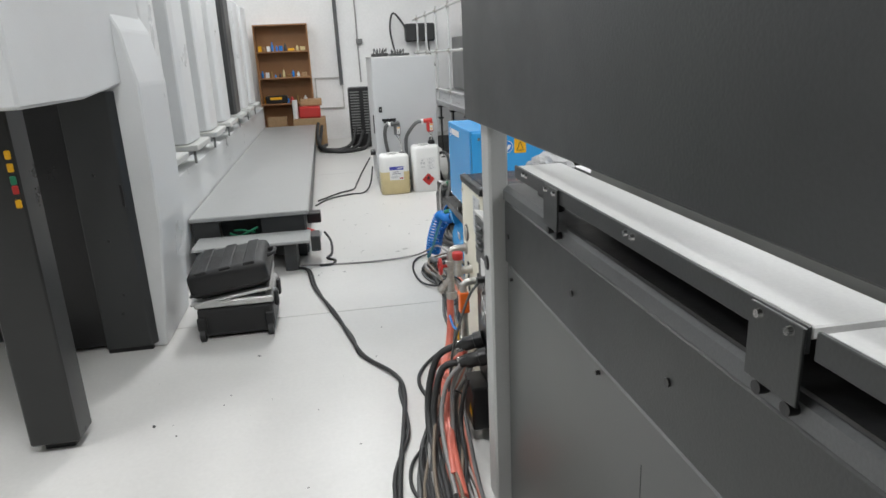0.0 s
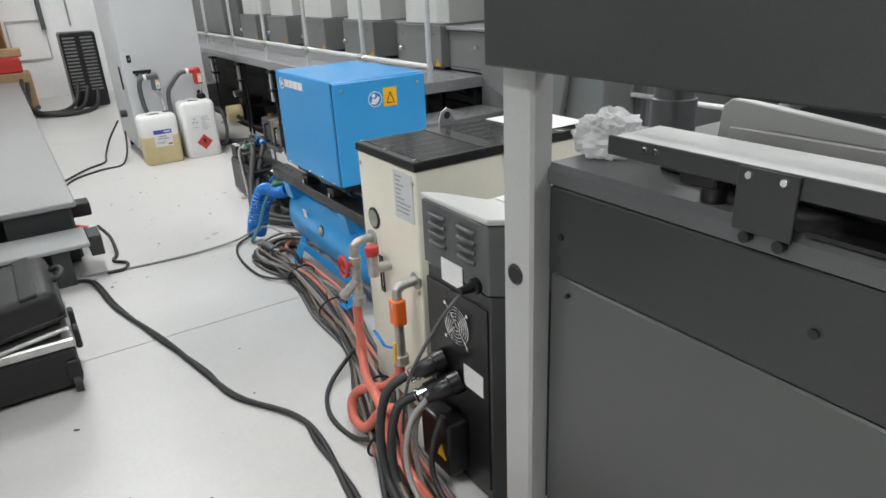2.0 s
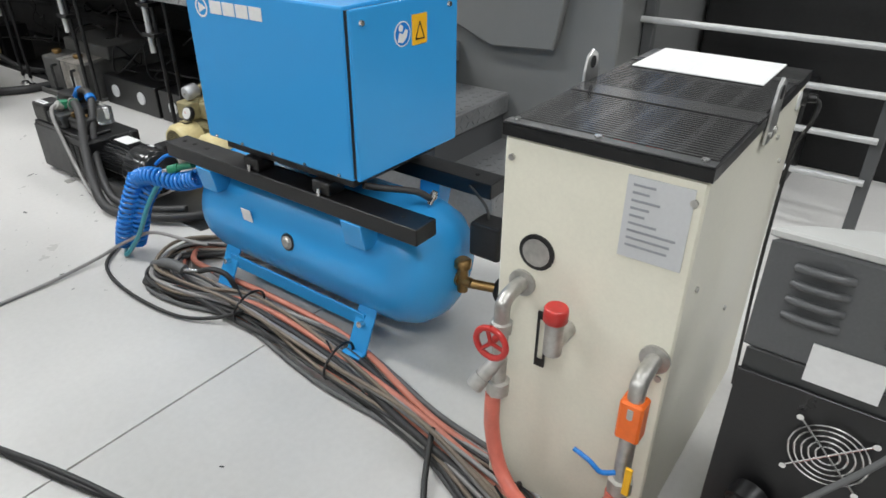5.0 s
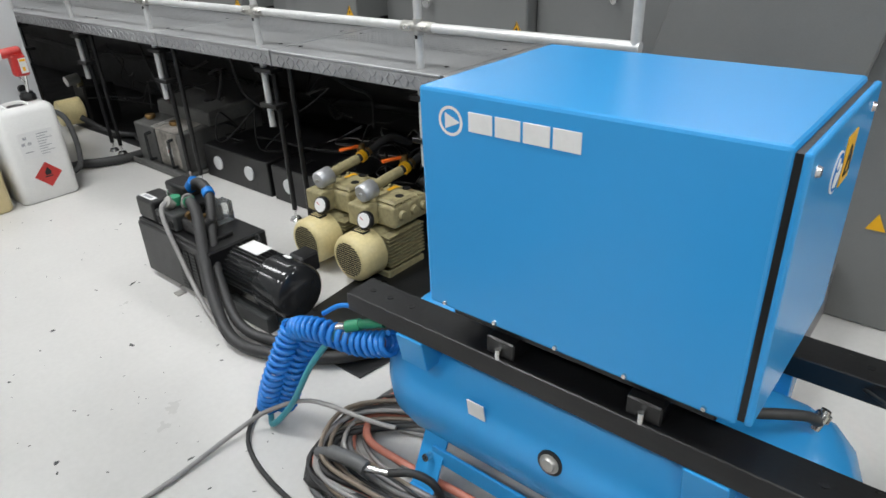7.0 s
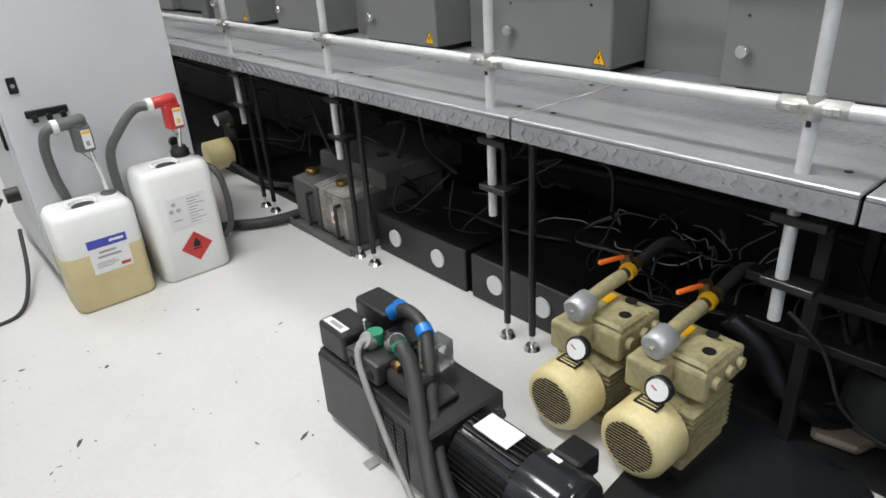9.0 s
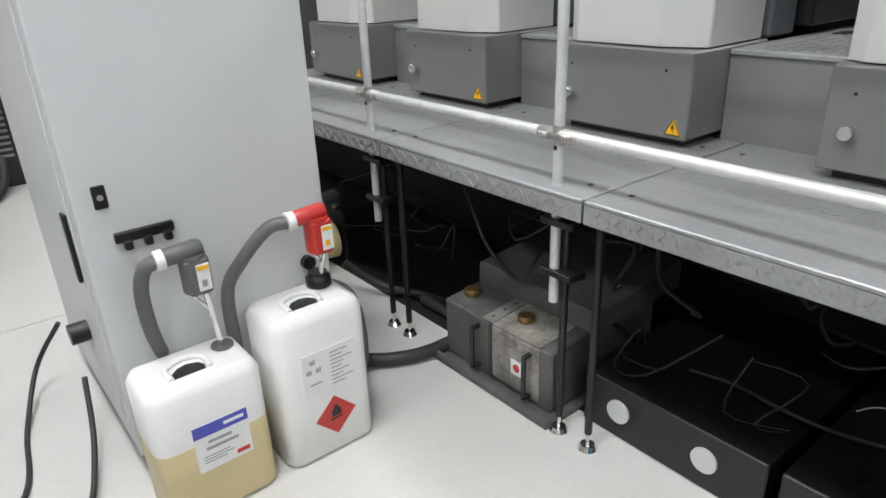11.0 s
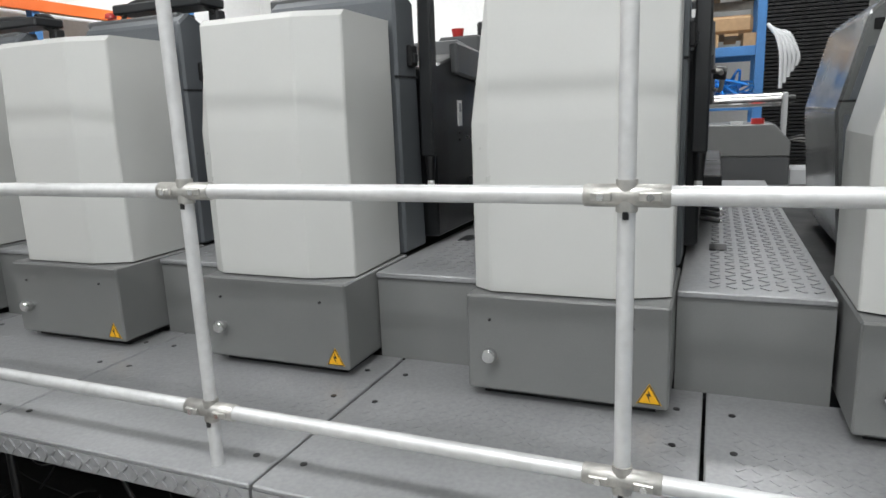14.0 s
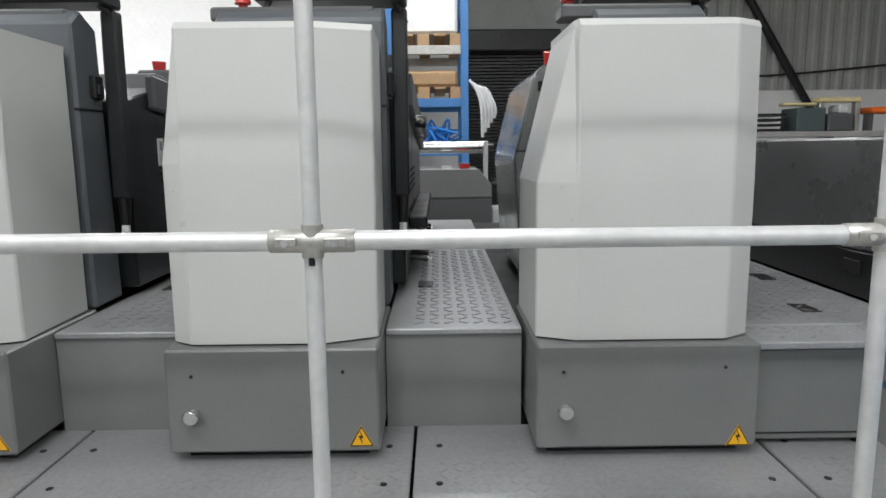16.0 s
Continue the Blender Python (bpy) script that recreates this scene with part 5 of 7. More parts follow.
bm = lathe(B(), (1.578, 5.385, 0.13), (0, -1, 0), [(0, 0.05), (0.004, 0.078), (0.18, 0.078), (0.182, 0.093), (0.28, 0.093), (0.3, 0.089), (0.309, 0.078), (0.312, 0.02)], 40)
mo = part("motor", bm, GLOSSY, hp, "glossy black ribbed electric motor")
for j in range(22):
    a = radians(-20 + j * 10)
    c, s = math.cos(a), math.sin(a)
    bm = B()
    v = [bm.verts.new((1.578 + r * c + w * s, y, 0.13 + r * s - w * c)) for y in (5.21, 5.375) for r in (0.076, 0.089) for w in (-0.0016, 0.0016)]
    for f in ((0, 1, 3, 2), (4, 6, 7, 5), (0, 4, 5, 1), (2, 3, 7, 6), (0, 2, 6, 4), (1, 5, 7, 3)):
        bm.faces.new([v[i] for i in f])
    part("fin", bm, BLACK, mo)
part("rating_plate", box(B(), 1.555, 1.615, 5.25, 5.35, 0.219, 0.2215), PAPER, mo, "blank white rating plate")
part("rating_plate", box(B(), 1.585, 1.615, 5.15, 5.18, 0.2165, 0.2195), PAPER, mo)
part("terminal_box", box(B(), 1.63, 1.7, 5.12, 5.19, 0.15, 0.215, 0.006), BLACK, mo)
tube(bm := B(), [(1.62, 5.33, 0.225 + 0.0)] + [(1.62, 5.33 + 0.012 * math.sin(a), 0.232 - 0.012 * math.cos(a)) for a in [2 * math.pi * i / 8 for i in range(9)]], 0.004, 6, 2)
part("lifting_eye", bm, BLACK, mo)
part("mount_block", box(B(), 1.48, 1.52, 5.14, 5.37, 0.0, 0.06, 0.004), CHAR, mo)
hoseA = part("hose", tube(B(), [(1.55, 5.62, 0.32), (1.53, 5.56, 0.345), (1.515, 5.5, 0.31), (1.455, 5.4, 0.2), (1.405, 5.3, 0.11), (1.37, 5.17, 0.035), (1.4, 5.02, 0.028), (1.5, 4.85, 0.03), (1.65, 4.75, 0.03)], 0.019, 12), RUBBER, hp, "thick dark grey hose")
part("hose", tube(B(), [(1.62, 5.7, 0.33), (1.615, 5.63, 0.365), (1.6, 5.55, 0.34), (1.53, 5.46, 0.24), (1.47, 5.36, 0.14), (1.42, 5.2, 0.05), (1.45, 5.05, 0.03), (1.55, 4.9, 0.03)], 0.016, 10, 16, 0.12), RUBBER, hp, "ribbed black hose")
part("pale_hose", tube(B(), [(1.52, 5.66, 0.315), (1.485, 5.66, 0.32), (1.465, 5.64, 0.28), (1.45, 5.56, 0.18), (1.43, 5.46, 0.09), (1.4, 5.32, 0.03), (1.4, 5.15, 0.012), (1.45, 5.0, 0.01)], 0.008), CABLEGREY, hp, "thin pale hose")
for p0, p1, m in (((1.55, 5.62, 0.31), (1.535, 5.575, 0.343), ZINC), ((1.52, 5.66, 0.31), (1.5, 5.66, 0.325), ZINC), ((1.53, 5.66, 0.305), (1.53, 5.66, 0.335), GREENP), ((1.535, 5.57, 0.34), (1.524, 5.545, 0.342), GREENP), ((1.62, 5.71, 0.325), (1.619, 5.67, 0.36), BLUEPLAS), ((1.606, 5.57, 0.352), (1.6, 5.55, 0.342), BLUEPLAS), ((1.53, 5.7, 0.3), (1.53, 5.7, 0.35), CHROME)):
    part("fitting", cyl(B(), p0, p1, 0.021 if m is not CHROME else 0.005, seg=12), m, hp)

# ---- two dry vacuum pumps ----
def vacuum_pump(y):
    v = thing("vacuum_pump", "cream vacuum pump with round fan cover and gauge", "pump", (2.02, y, 0), "vacuum pumps")
    z = 0.112
    bm = lathe(B(), (1.838, y, z), (1, 0, 0), [(0, 0.066), (0.004, 0.078), (0.018, 0.087), (0.105, 0.088), (0.108, 0.08)], 32)
    cov = part("fan_cover", bm, PUMP, v, "round cream fan cover")
    for j in range(15):
        zz = -0.058 + j * 0.0083
        w = math.sqrt(max(0, 0.062 ** 2 - zz ** 2))
        part("slot", box(B(), 1.8366, 1.8386, y - w, y + w, z + zz, z + zz + 0.0042), SHADEBLACK, cov)
    lb = part("label", box(B(), 1.89, 1.925, y - 0.03, y + 0.03, z + 0.086, z + 0.0895), BLACK, cov)
    bm = B()
    for j in range(3):
        box(bm, 1.895 + j * 0.01, 1.899 + j * 0.01, y - 0.025, y + 0.022, z + 0.0895, z + 0.0902)
    part("print_line", bm, PUMP, lb)
    bm = lathe(B(), (1.945, y, z), (1, 0, 0), [(0, 0.07), (0.2, 0.07), (0.205, 0.05)], 24)
    mb = part("motor_body", bm, OLIVE, v)
    for j in range(9):
        bm = box(B(), 1.96, 2.14, y - 0.083, y + 0.083, z - 0.06 + j * 0.014, z - 0.056 + j * 0.014)
        part("fin", bm, OLIVE, mb)
    part("base_foot", box(B(), 1.96, 2.15, y - 0.07, y + 0.07, 0.0, 0.03, 0.004), OLIVE, v)
    bm = B()
    box(bm, 1.93, 2.0, y - 0.005, y + 0.085, 0.195, 0.276, 0.008, 2)
    box(bm, 1.99, 2.17, y - 0.085, y + 0.085, 0.19, 0.272, 0.01, 2)
    for bx in (2.005, 2.045, 2.09, 2.135):
        cyl(bm, (bx, y + 0.07, 0.27), (bx, y + 0.07, 0.28), 0.007, seg=6)
        cyl(bm, (bx, y - 0.075, 0.27), (bx, y - 0.075, 0.279), 0.007, seg=6)
    box(bm, 2.0, 2.12, y - 0.08, y + 0.02, 0.272, 0.288, 0.008)
    part("pump_block", bm, OLIVE, v, "dirty olive cast pump block")
    for x, yy in ((2.03, y - 0.086), (2.09, y - 0.086), (2.14, y - 0.086)):
        part("port_plug", cyl(B(), (x, yy, 0.235), (x, yy - 0.012, 0.235), 0.018, 0.015, 10), OLIVE, v)
    for x, yy in ((2.06, y - 0.05), (2.13, y - 0.02)):
        part("port", cyl(B(), (x, yy, 0.287), (x, yy, 0.2895), 0.016, seg=14), SHADEBLACK, v)
    part("tag", box(B(), 2.1, 2.15, y + 0.03, y + 0.055, 0.2725, 0.2745), YELLOW, v)
    bm = lathe(B(), (1.95, y + 0.03, 0.312), (1, -0.02, 0.1), [(0, 0.026), (0.004, 0.032), (0.06, 0.034), (0.064, 0.028)], 24)
    si = part("silencer", bm, CASTALU, v, "dull aluminium silencer cup")
    part("silencer_screw", cyl(B(), (1.951, y + 0.03, 0.312), (1.943, y + 0.03, 0.311), 0.006, seg=8), ZINC, si)
    part("intake_pipe", tube(B(), [(2.01, y + 0.03, 0.318), (2.08, y + 0.03, 0.328), (2.15, y + 0.025, 0.338)], 0.019, 12), OLIVE, v)
    part("dark_pipe", tube(B(), [(2.15, y + 0.025, 0.338), (2.22, y + 0.02, 0.355), (2.32, y + 0.01, 0.38), (2.42, y + 0.0, 0.33)], 0.016, 10), RUBBER, v, "dark rubber pipe")
    for i in range(3):
        part("wire", tube(B(), [(2.2, y + 0.03 * i - 0.03, 0.34), (2.25, y + 0.04 * i - 0.02, 0.37), (2.33, y + 0.05 * i - 0.05, 0.35 + 0.01 * i), (2.45, y + 0.03 * i, 0.25)], 0.004, 5), SHADEBLACK, v)
    part("clip_ring", cyl(B(), (2.2, y + 0.022, 0.349), (2.212, y + 0.021, 0.353), 0.02, seg=12), BRASS, v)
    part("elbow", cyl(B(), (2.0, y + 0.03, 0.26), (2.0, y + 0.03, 0.315), 0.024, seg=14), OLIVE, v)
    part("band", cyl(B(), (2.165, y + 0.025, 0.34), (2.185, y + 0.025, 0.345), 0.023, seg=14), YELLOW, v)
    part("valve_lever", box(B(), 2.1, 2.18, y + 0.05, y + 0.062, 0.372, 0.384, 0.003, turn=Matrix.Rotation(radians(-18), 4, "Z")), ORANGE, v, "orange valve lever")
    part("valve_body", cyl(B(), (2.19, y + 0.035, 0.33), (2.19, y + 0.045, 0.382), 0.017, seg=10), BRASS, v)
    ga = part("gauge", lathe(B(), (1.935, y - 0.012, 0.232), (-1, -0.1, 0.35), [(0, 0.012), (0.004, 0.032), (0.022, 0.032), (0.024, 0.029)], 22), BLACK, v, "round pressure gauge")
    q = Vector((-1, -0.1, 0.35)).normalized()
    p = Vector((1.935, y - 0.012, 0.232)) + q * 0.0235
    part("gauge_face", cyl(B(), p, p + q * 0.002, 0.026, seg=20), PAPER, ga)
    part("gauge_needle", cyl(B(), p + q * 0.003, p + q * 0.003 + Vector((0, 0.014, 0.008)), 0.0014, seg=5), RED, ga)
    return v


for y in (5.37, 5.143):
    vacuum_pump(y)
bm = B()
prism(bm, [(1.5, 5.13), (1.9, 5.17), (2.25, 5.17), (2.26, 4.79), (2.1, 4.67), (1.5, 4.75)], "z", 0.0, 0.006, 0.001)
solid("rubber_mat", bm, MATT, "black oily sheet lying on the floor", "mat", at=(2.0, 4.7, 0))

stand(-0.035, 0.003, 0)
# ---- under the platform ----
for y0, y1, zt in ((6.06, 6.59, 0.17), (5.55, 6.03, 0.17)):
    bx = thing("vent_box", "flat black steel box with round pale vents", "machine box", (2.5, (y0 + y1) / 2, 0), "vent boxes")
    part("body", box(B(), 2.2, 2.9, y0, y1, 0.0, zt, 0.004), BLACK, bx)
    for yy in (y0 + 0.15, y1 - 0.12):
        part("vent", cyl(B(), (2.2, yy, 0.09), (2.193, yy, 0.09), 0.035, seg=24), CABINET, bx, "round pale vent disc")
ou = thing("oil_unit", "dark grey lubrication tank on a drip tray", "tank", (2.35, 6.95, 0))
bm = B()
box(bm, 2.07, 2.66, 6.62, 7.17, 0.0, 0.012, 0.003)
box(bm, 2.07, 2.082, 6.62, 7.17, 0.012, 0.035, 0.003)
box(bm, 2.082, 2.66, 7.158, 7.17, 0.012, 0.035, 0.003)
part("drip_tray", bm, PEWTER, ou)
bm = B()
prism(bm, [(2.125, 0.013), (2.62, 0.013), (2.62, 0.24), (2.29, 0.232), (2.125, 0.216)], "y", 6.655, 7.135, 0.006)
part("tank_body", bm, PEWTER, ou, "dark grey steel tank")
bm = B()
prism(bm, [(2.28, 0.227), (2.72, 0.236), (2.72, 0.335), (2.285, 0.3)], "y", 6.63, 7.14, 0.006)
part("tank_lid", bm, PEWTER, ou)
part("lid_port", cyl(B(), (2.42, 6.82, 0.305), (2.42, 6.82, 0.317), 0.03, seg=16), BLACK, ou)
sp3 = part("sight_panel", box(B(), 2.119, 2.1265, 6.7, 6.9, 0.03, 0.213, 0.003), STAINED, ou, "stained metal sight panel")
part("panel_strap", box(B(), 2.116, 2.13, 6.9, 6.914, 0.02, 0.214, 0.002), CHAR, ou)
bm = B()
prism(bm, [(2.122, 0.2165), (2.277, 0.2315), (2.277, 0.2345), (2.122, 0.2195)], "y", 6.7, 6.896)
part("top_plate", bm, STAINED, ou, "stained metal top plate")
bm = B()
prism(bm, [(2.125, 0.218), (2.272, 0.232), (2.272, 0.237), (2.125, 0.223)], "y", 6.898, 6.945)
br = part("angle_bracket", bm, ZINC, ou)
for x, z in ((2.15, 0.2253), (2.2, 0.2301), (2.25, 0.2348)):
    part("bolt_hole", cyl(B(), (x, 6.922, z - 0.003), (x, 6.922, z + 0.0008), 0.005, seg=8), BLACK, br)
for y in (6.735, 6.965):
    part("handle", tube(B(), [(2.125, y, 0.185), (2.1, y, 0.182), (2.094, y, 0.172), (2.094, y, 0.052), (2.1, y, 0.042), (2.125, y, 0.04)], 0.008), GLOSSY, ou, "dark worn bow handle")
for y in (6.83, 7.08):
    cap3 = part("filler_cap", lathe(B(), (2.2, y, 0.222), (0, 0, 1), [(0, 0.02), (0.008, 0.02), (0.009, 0.027), (0.022, 0.027), (0.026, 0.024), (0.023, 0.016), (0.022, 0.0)], 20), BRASS, ou, "worn brass filler cap")
part("label", box(B(), 2.1165, 2.119, 6.765, 6.812, 0.085, 0.135), PAPER, sp3)
part("label_mark", cyl(B(), (2.1168, 6.788, 0.11), (2.1155, 6.788, 0.11), 0.014, seg=12), RED, sp3)
# far cream motor
fm = thing("pump_motor", "cream electric motor under the platform", "pump", (2.15, 7.9, 0))
for y in (8.1,):
    part("motor_body", lathe(B(), (2.1, y, 0.115), (1, -0.1, 0), [(0, 0.06), (0.004, 0.08), (0.14, 0.085), (0.15, 0.06)], 28), PUMP, fm, "cream motor fan cover")
    # block is near-black: the platform's shade is put into its colour
    part("pump_block", box(B(), 2.26, 2.46, y - 0.08, y + 0.08, 0.0, 0.26, 0.01), SHADEBLACK, fm)
    part("inlet_pipe", cyl(B(), (2.28, y, 0.25), (2.28, y, 0.31), 0.02, seg=10), OLIVE, fm)
    part("silencer", cyl(B(), (2.2, y, 0.3), (2.28, y, 0.31), 0.033, seg=18), ALU, fm, "pale silencer cup")
random.seed(21)
bh = thing("black_suction_hose", "thick black hoses running along the floor", "hose", (2.0, 7.3, 0))
part("hose", tube(B(), [(1.76, 7.433, 0.12), (1.78, 7.313, 0.028), (1.86, 7.253, 0.028), (1.928, 7.199, 0.028), (2.02, 7.157, 0.028), (2.132, 7.146, 0.028), (2.229, 7.164, 0.028), (2.279, 7.264, 0.028), (2.279, 7.464, 0.03)], 0.024, 12), RUBBER, bh, "thick black hose")
part("hose", tube(B(), [(2.51, 7.233, 0.03), (2.36, 7.353, 0.028), (2.298, 7.503, 0.028), (2.198, 7.653, 0.05), (2.098, 7.753, 0.15)], 0.018, 10), RUBBER, bh)
part("hose", tube(B(), [(1.73, 7.45, 0.22), (1.78, 7.33, 0.32), (1.825, 7.24, 0.3), (1.838, 7.21, 0.18), (1.82, 7.19, 0.06), (1.78, 7.2, 0.02)], 0.014, 10), HOSEGREY, bh, "hanging grey hose")
tg = thing("cable_tangle", "tangled dark cables and pipes under the platform", "cables", (2.6, 6.2, 0), kind="stuff")
for grp, m in ((10, RUBBER), (12, SHADEBLACK), (12, BLACK), (9, CABLEGREY), (3, ZINC)):
    bm = B()
    for j in range(grp):
        x, y, z = random.uniform(2.35, 2.8), random.uniform(4.75, 7.8), random.uniform(0.1, 0.5)
        near = m in (CABLEGREY, ZINC)
        if near:
            x, y, z = random.uniform(2.5, 2.7), random.uniform(5.15, 5.75), random.uniform(0.2, 0.3)
        pts = [(x, y, z)]
        for i in range(5):
            k = 0.4 if near else 1.0
            x = min(2.88, max(2.25, x + random.gauss(0, 0.07) * k))
            y = y + random.gauss(0.06, 0.1) * k
            z = min(0.6, max(0.19, z + random.gauss(0, 0.07) * k))
            pts.append((x, y, z))
        tube(bm, pts, 0.0022 if near else random.choice((0.003, 0.004, 0.007)), 6, 4)
    part("cables", bm, m, tg)
# frame beneath the platform end
uf = thing("under_frame", "black steel frame with pipework under the platform end", "frame", (2.4, 4.8, 0))
for y in (4.6, 4.95):
    for x in (2.25, 2.6):
        part("upright", box(B(), x - 0.015, x + 0.015, y - 0.015, y + 0.015, 0.0, 0.69, 0.002), SHADEBLACK, uf)
for z in (0.3, 0.42):
    part("bar", box(B(), 2.23, 2.27, 4.56, 5.1, z - 0.012, z + 0.012, 0.002), BLACK, uf)
bm = B()
for j in range(5):
    tube(bm, [(2.3, 4.65 + 0.07 * j, 0.5 - 0.03 * j), (2.38, 4.7 + 0.06 * j, 0.35), (2.45, 4.68 + 0.05 * j, 0.15), (2.5, 4.75, 0.06)], 0.008, 6)
part("hose", bm, RUBBER, uf)
part("corrugated_hose", tube(B(), [(2.22, 5.12, 0.3), (2.24, 5.04, 0.24), (2.26, 4.98, 0.14), (2.32, 4.9, 0.06), (2.42, 4.84, 0.04)], 0.028, 12, 14, 0.12), BLACK, uf, "corrugated black hose")
for j in range(4):
    part("cable_coil", tube(B(), [(2.33 + (0.07 + 0.008 * j) * math.cos(a), 4.66 + (0.07 + 0.006 * j) * math.sin(a), 0.03 + 0.012 * j + 0.05 * (1 + math.sin(a + j))) for a in [2 * math.pi * i / 12 for i in range(13)]], 0.006, 6, 3), HOSEGREY, uf, "coiled grey cable")
part("loose_lead", tube(B(), [(2.2, 4.98, 0.38), (2.22, 4.9, 0.3), (2.24, 4.84, 0.16), (2.26, 4.74, 0.1), (2.36, 4.68, 0.05)], 0.0045, 6), RUBBER, uf, "loose dark lead")
part("rag", prism(B(), [(2.28, 4.9), (2.4, 4.95), (2.5, 4.86), (2.42, 4.76), (2.3, 4.8)], "z", 0.006, 0.03, 0.008), BROWNC, uf, "dirty cardboard piece")
part("drum", cyl(B(), (2.45, 4.8, 0.016), (2.45, 4.8, 0.2), 0.1, seg=22), CHAR, uf, "dusty grey drum")
# added black layer: paints the shade on the floor below the deck
solid("floor_shade_sheet", box(B(), 2.22, 2.95, 4.4, 11.4, 0.0, 0.004), SHADEBLACK, "added black sheet that stands for shade on the floor under the press", "floor", kind="structure")

stand()
# ---- control cabinet ----
CX0, CX1, CY0, CY1 = 1.085, 1.692, 7.17, 8.0
cab = thing("control_cabinet", "tall pale grey control cabinet on castors", "cabinet", (1.4, 7.5, 0))
part("body", box(B(), CX0 + 0.004, CX1, CY0 + 0.025, CY1, 0.09, 1.28, 0.004), CABINET, cab)
dr = part("door", box(B(), CX0, CX1, CY0, CY0 + 0.02, 0.095, 1.282, 0.005, 2), CABINET, cab, "smooth pale grey front panel")
part("seal", box(B(), CX0 + 0.01, CX1 - 0.006, CY0 + 0.019, CY0 + 0.026, 0.1, 1.275), BLACK, cab)
part("roof_sheet", box(B(), CX0 - 0.004, CX1 + 0.004, CY0 + 0.01, CY1 + 0.004, 1.281, 1.29, 0.002), COWL, cab)
part("side_panel", box(B(), CX0 - 0.001, CX0 + 0.005, CY0 + 0.1, CY1 - 0.06, 0.14, 1.22, 0.002), CABINET, cab)
lk = part("lock", box(B(), 1.127, 1.157, CY0 - 0.006, CY0, 0.77, 0.825, 0.003), BLACK, dr)
part("key_slot", cyl(B(), (1.142, CY0 - 0.006, 0.797), (1.142, CY0 - 0.0085, 0.797), 0.007, seg=10), ZINC, lk)
bm = B()
box(bm, 1.15, 1.285, CY0 - 0.012, CY0, 0.682, 0.708, 0.003)
for x in (1.165, 1.21, 1.255):
    box(bm, x, x + 0.018, CY0 - 0.03, CY0 - 0.01, 0.668, 0.69, 0.002)
part("hook_bar", bm, BLACK, dr, "black hook bar")
part("side_handle", box(B(), CX0 - 0.012, CX0 - 0.002, CY0 + 0.12, CY0 + 0.15, 0.56, 0.74, 0.004), BLACK, cab)
for x in (CX0 + 0.05, CX1 - 0.06):
    for y in (CY0 + 0.08, CY1 - 0.08):
        ca = part("castor", cyl(B(), (x - 0.014, y, 0.035), (x + 0.014, y, 0.035), 0.035, seg=18), RUBBER, cab)
        part("castor_fork", box(B(), x - 0.02, x + 0.02, y - 0.02, y + 0.02, 0.06, 0.092, 0.003), ZINC, ca)
part("side_plug", cyl(B(), (CX0 - 0.05, CY0 + 0.3, 0.35), (CX0, CY0 + 0.3, 0.35), 0.03, seg=14), BLACK, cab)
part("cable_gland", cyl(B(), (1.62, CY0 - 0.02, 0.49), (1.62, CY0, 0.49), 0.02, seg=14), BLACK, cab)
part("roof_bolt", cyl(B(), (1.64, CY0 + 0.05, 1.29), (1.64, CY0 + 0.05, 1.3), 0.012, seg=10), ZINC, cab)
# clutter on the cabinet roof
for x, y, w, h, m, l in ((1.2, 7.55, 0.16, 0.05, RUBBER, "black coiled cable and tools on the cabinet roof"), (1.4, 7.6, 0.2, 0.04, CHAR, "black tray of small parts on the cabinet roof")):
    bm = B()
    box(bm, x - w / 2, x + w / 2, y - 0.09, y + 0.09, 1.29, 1.29 + h * 0.6, 0.006)
    for j in range(5):
        tube(bm, [(x - w / 2 + 0.02 + 0.03 * j, y - 0.06, 1.29 + h * 0.6), (x - w / 2 + 0.03 + 0.03 * j, y, 1.29 + h * 1.5), (x - w / 2 + 0.05 + 0.02 * j, y + 0.07, 1.29 + h * 0.7)], 0.006, 6)
    solid("parts_tray", bm, m, l, "tray", at=(x, y, 1.29))


stand(-0.03, 0.03, 0)
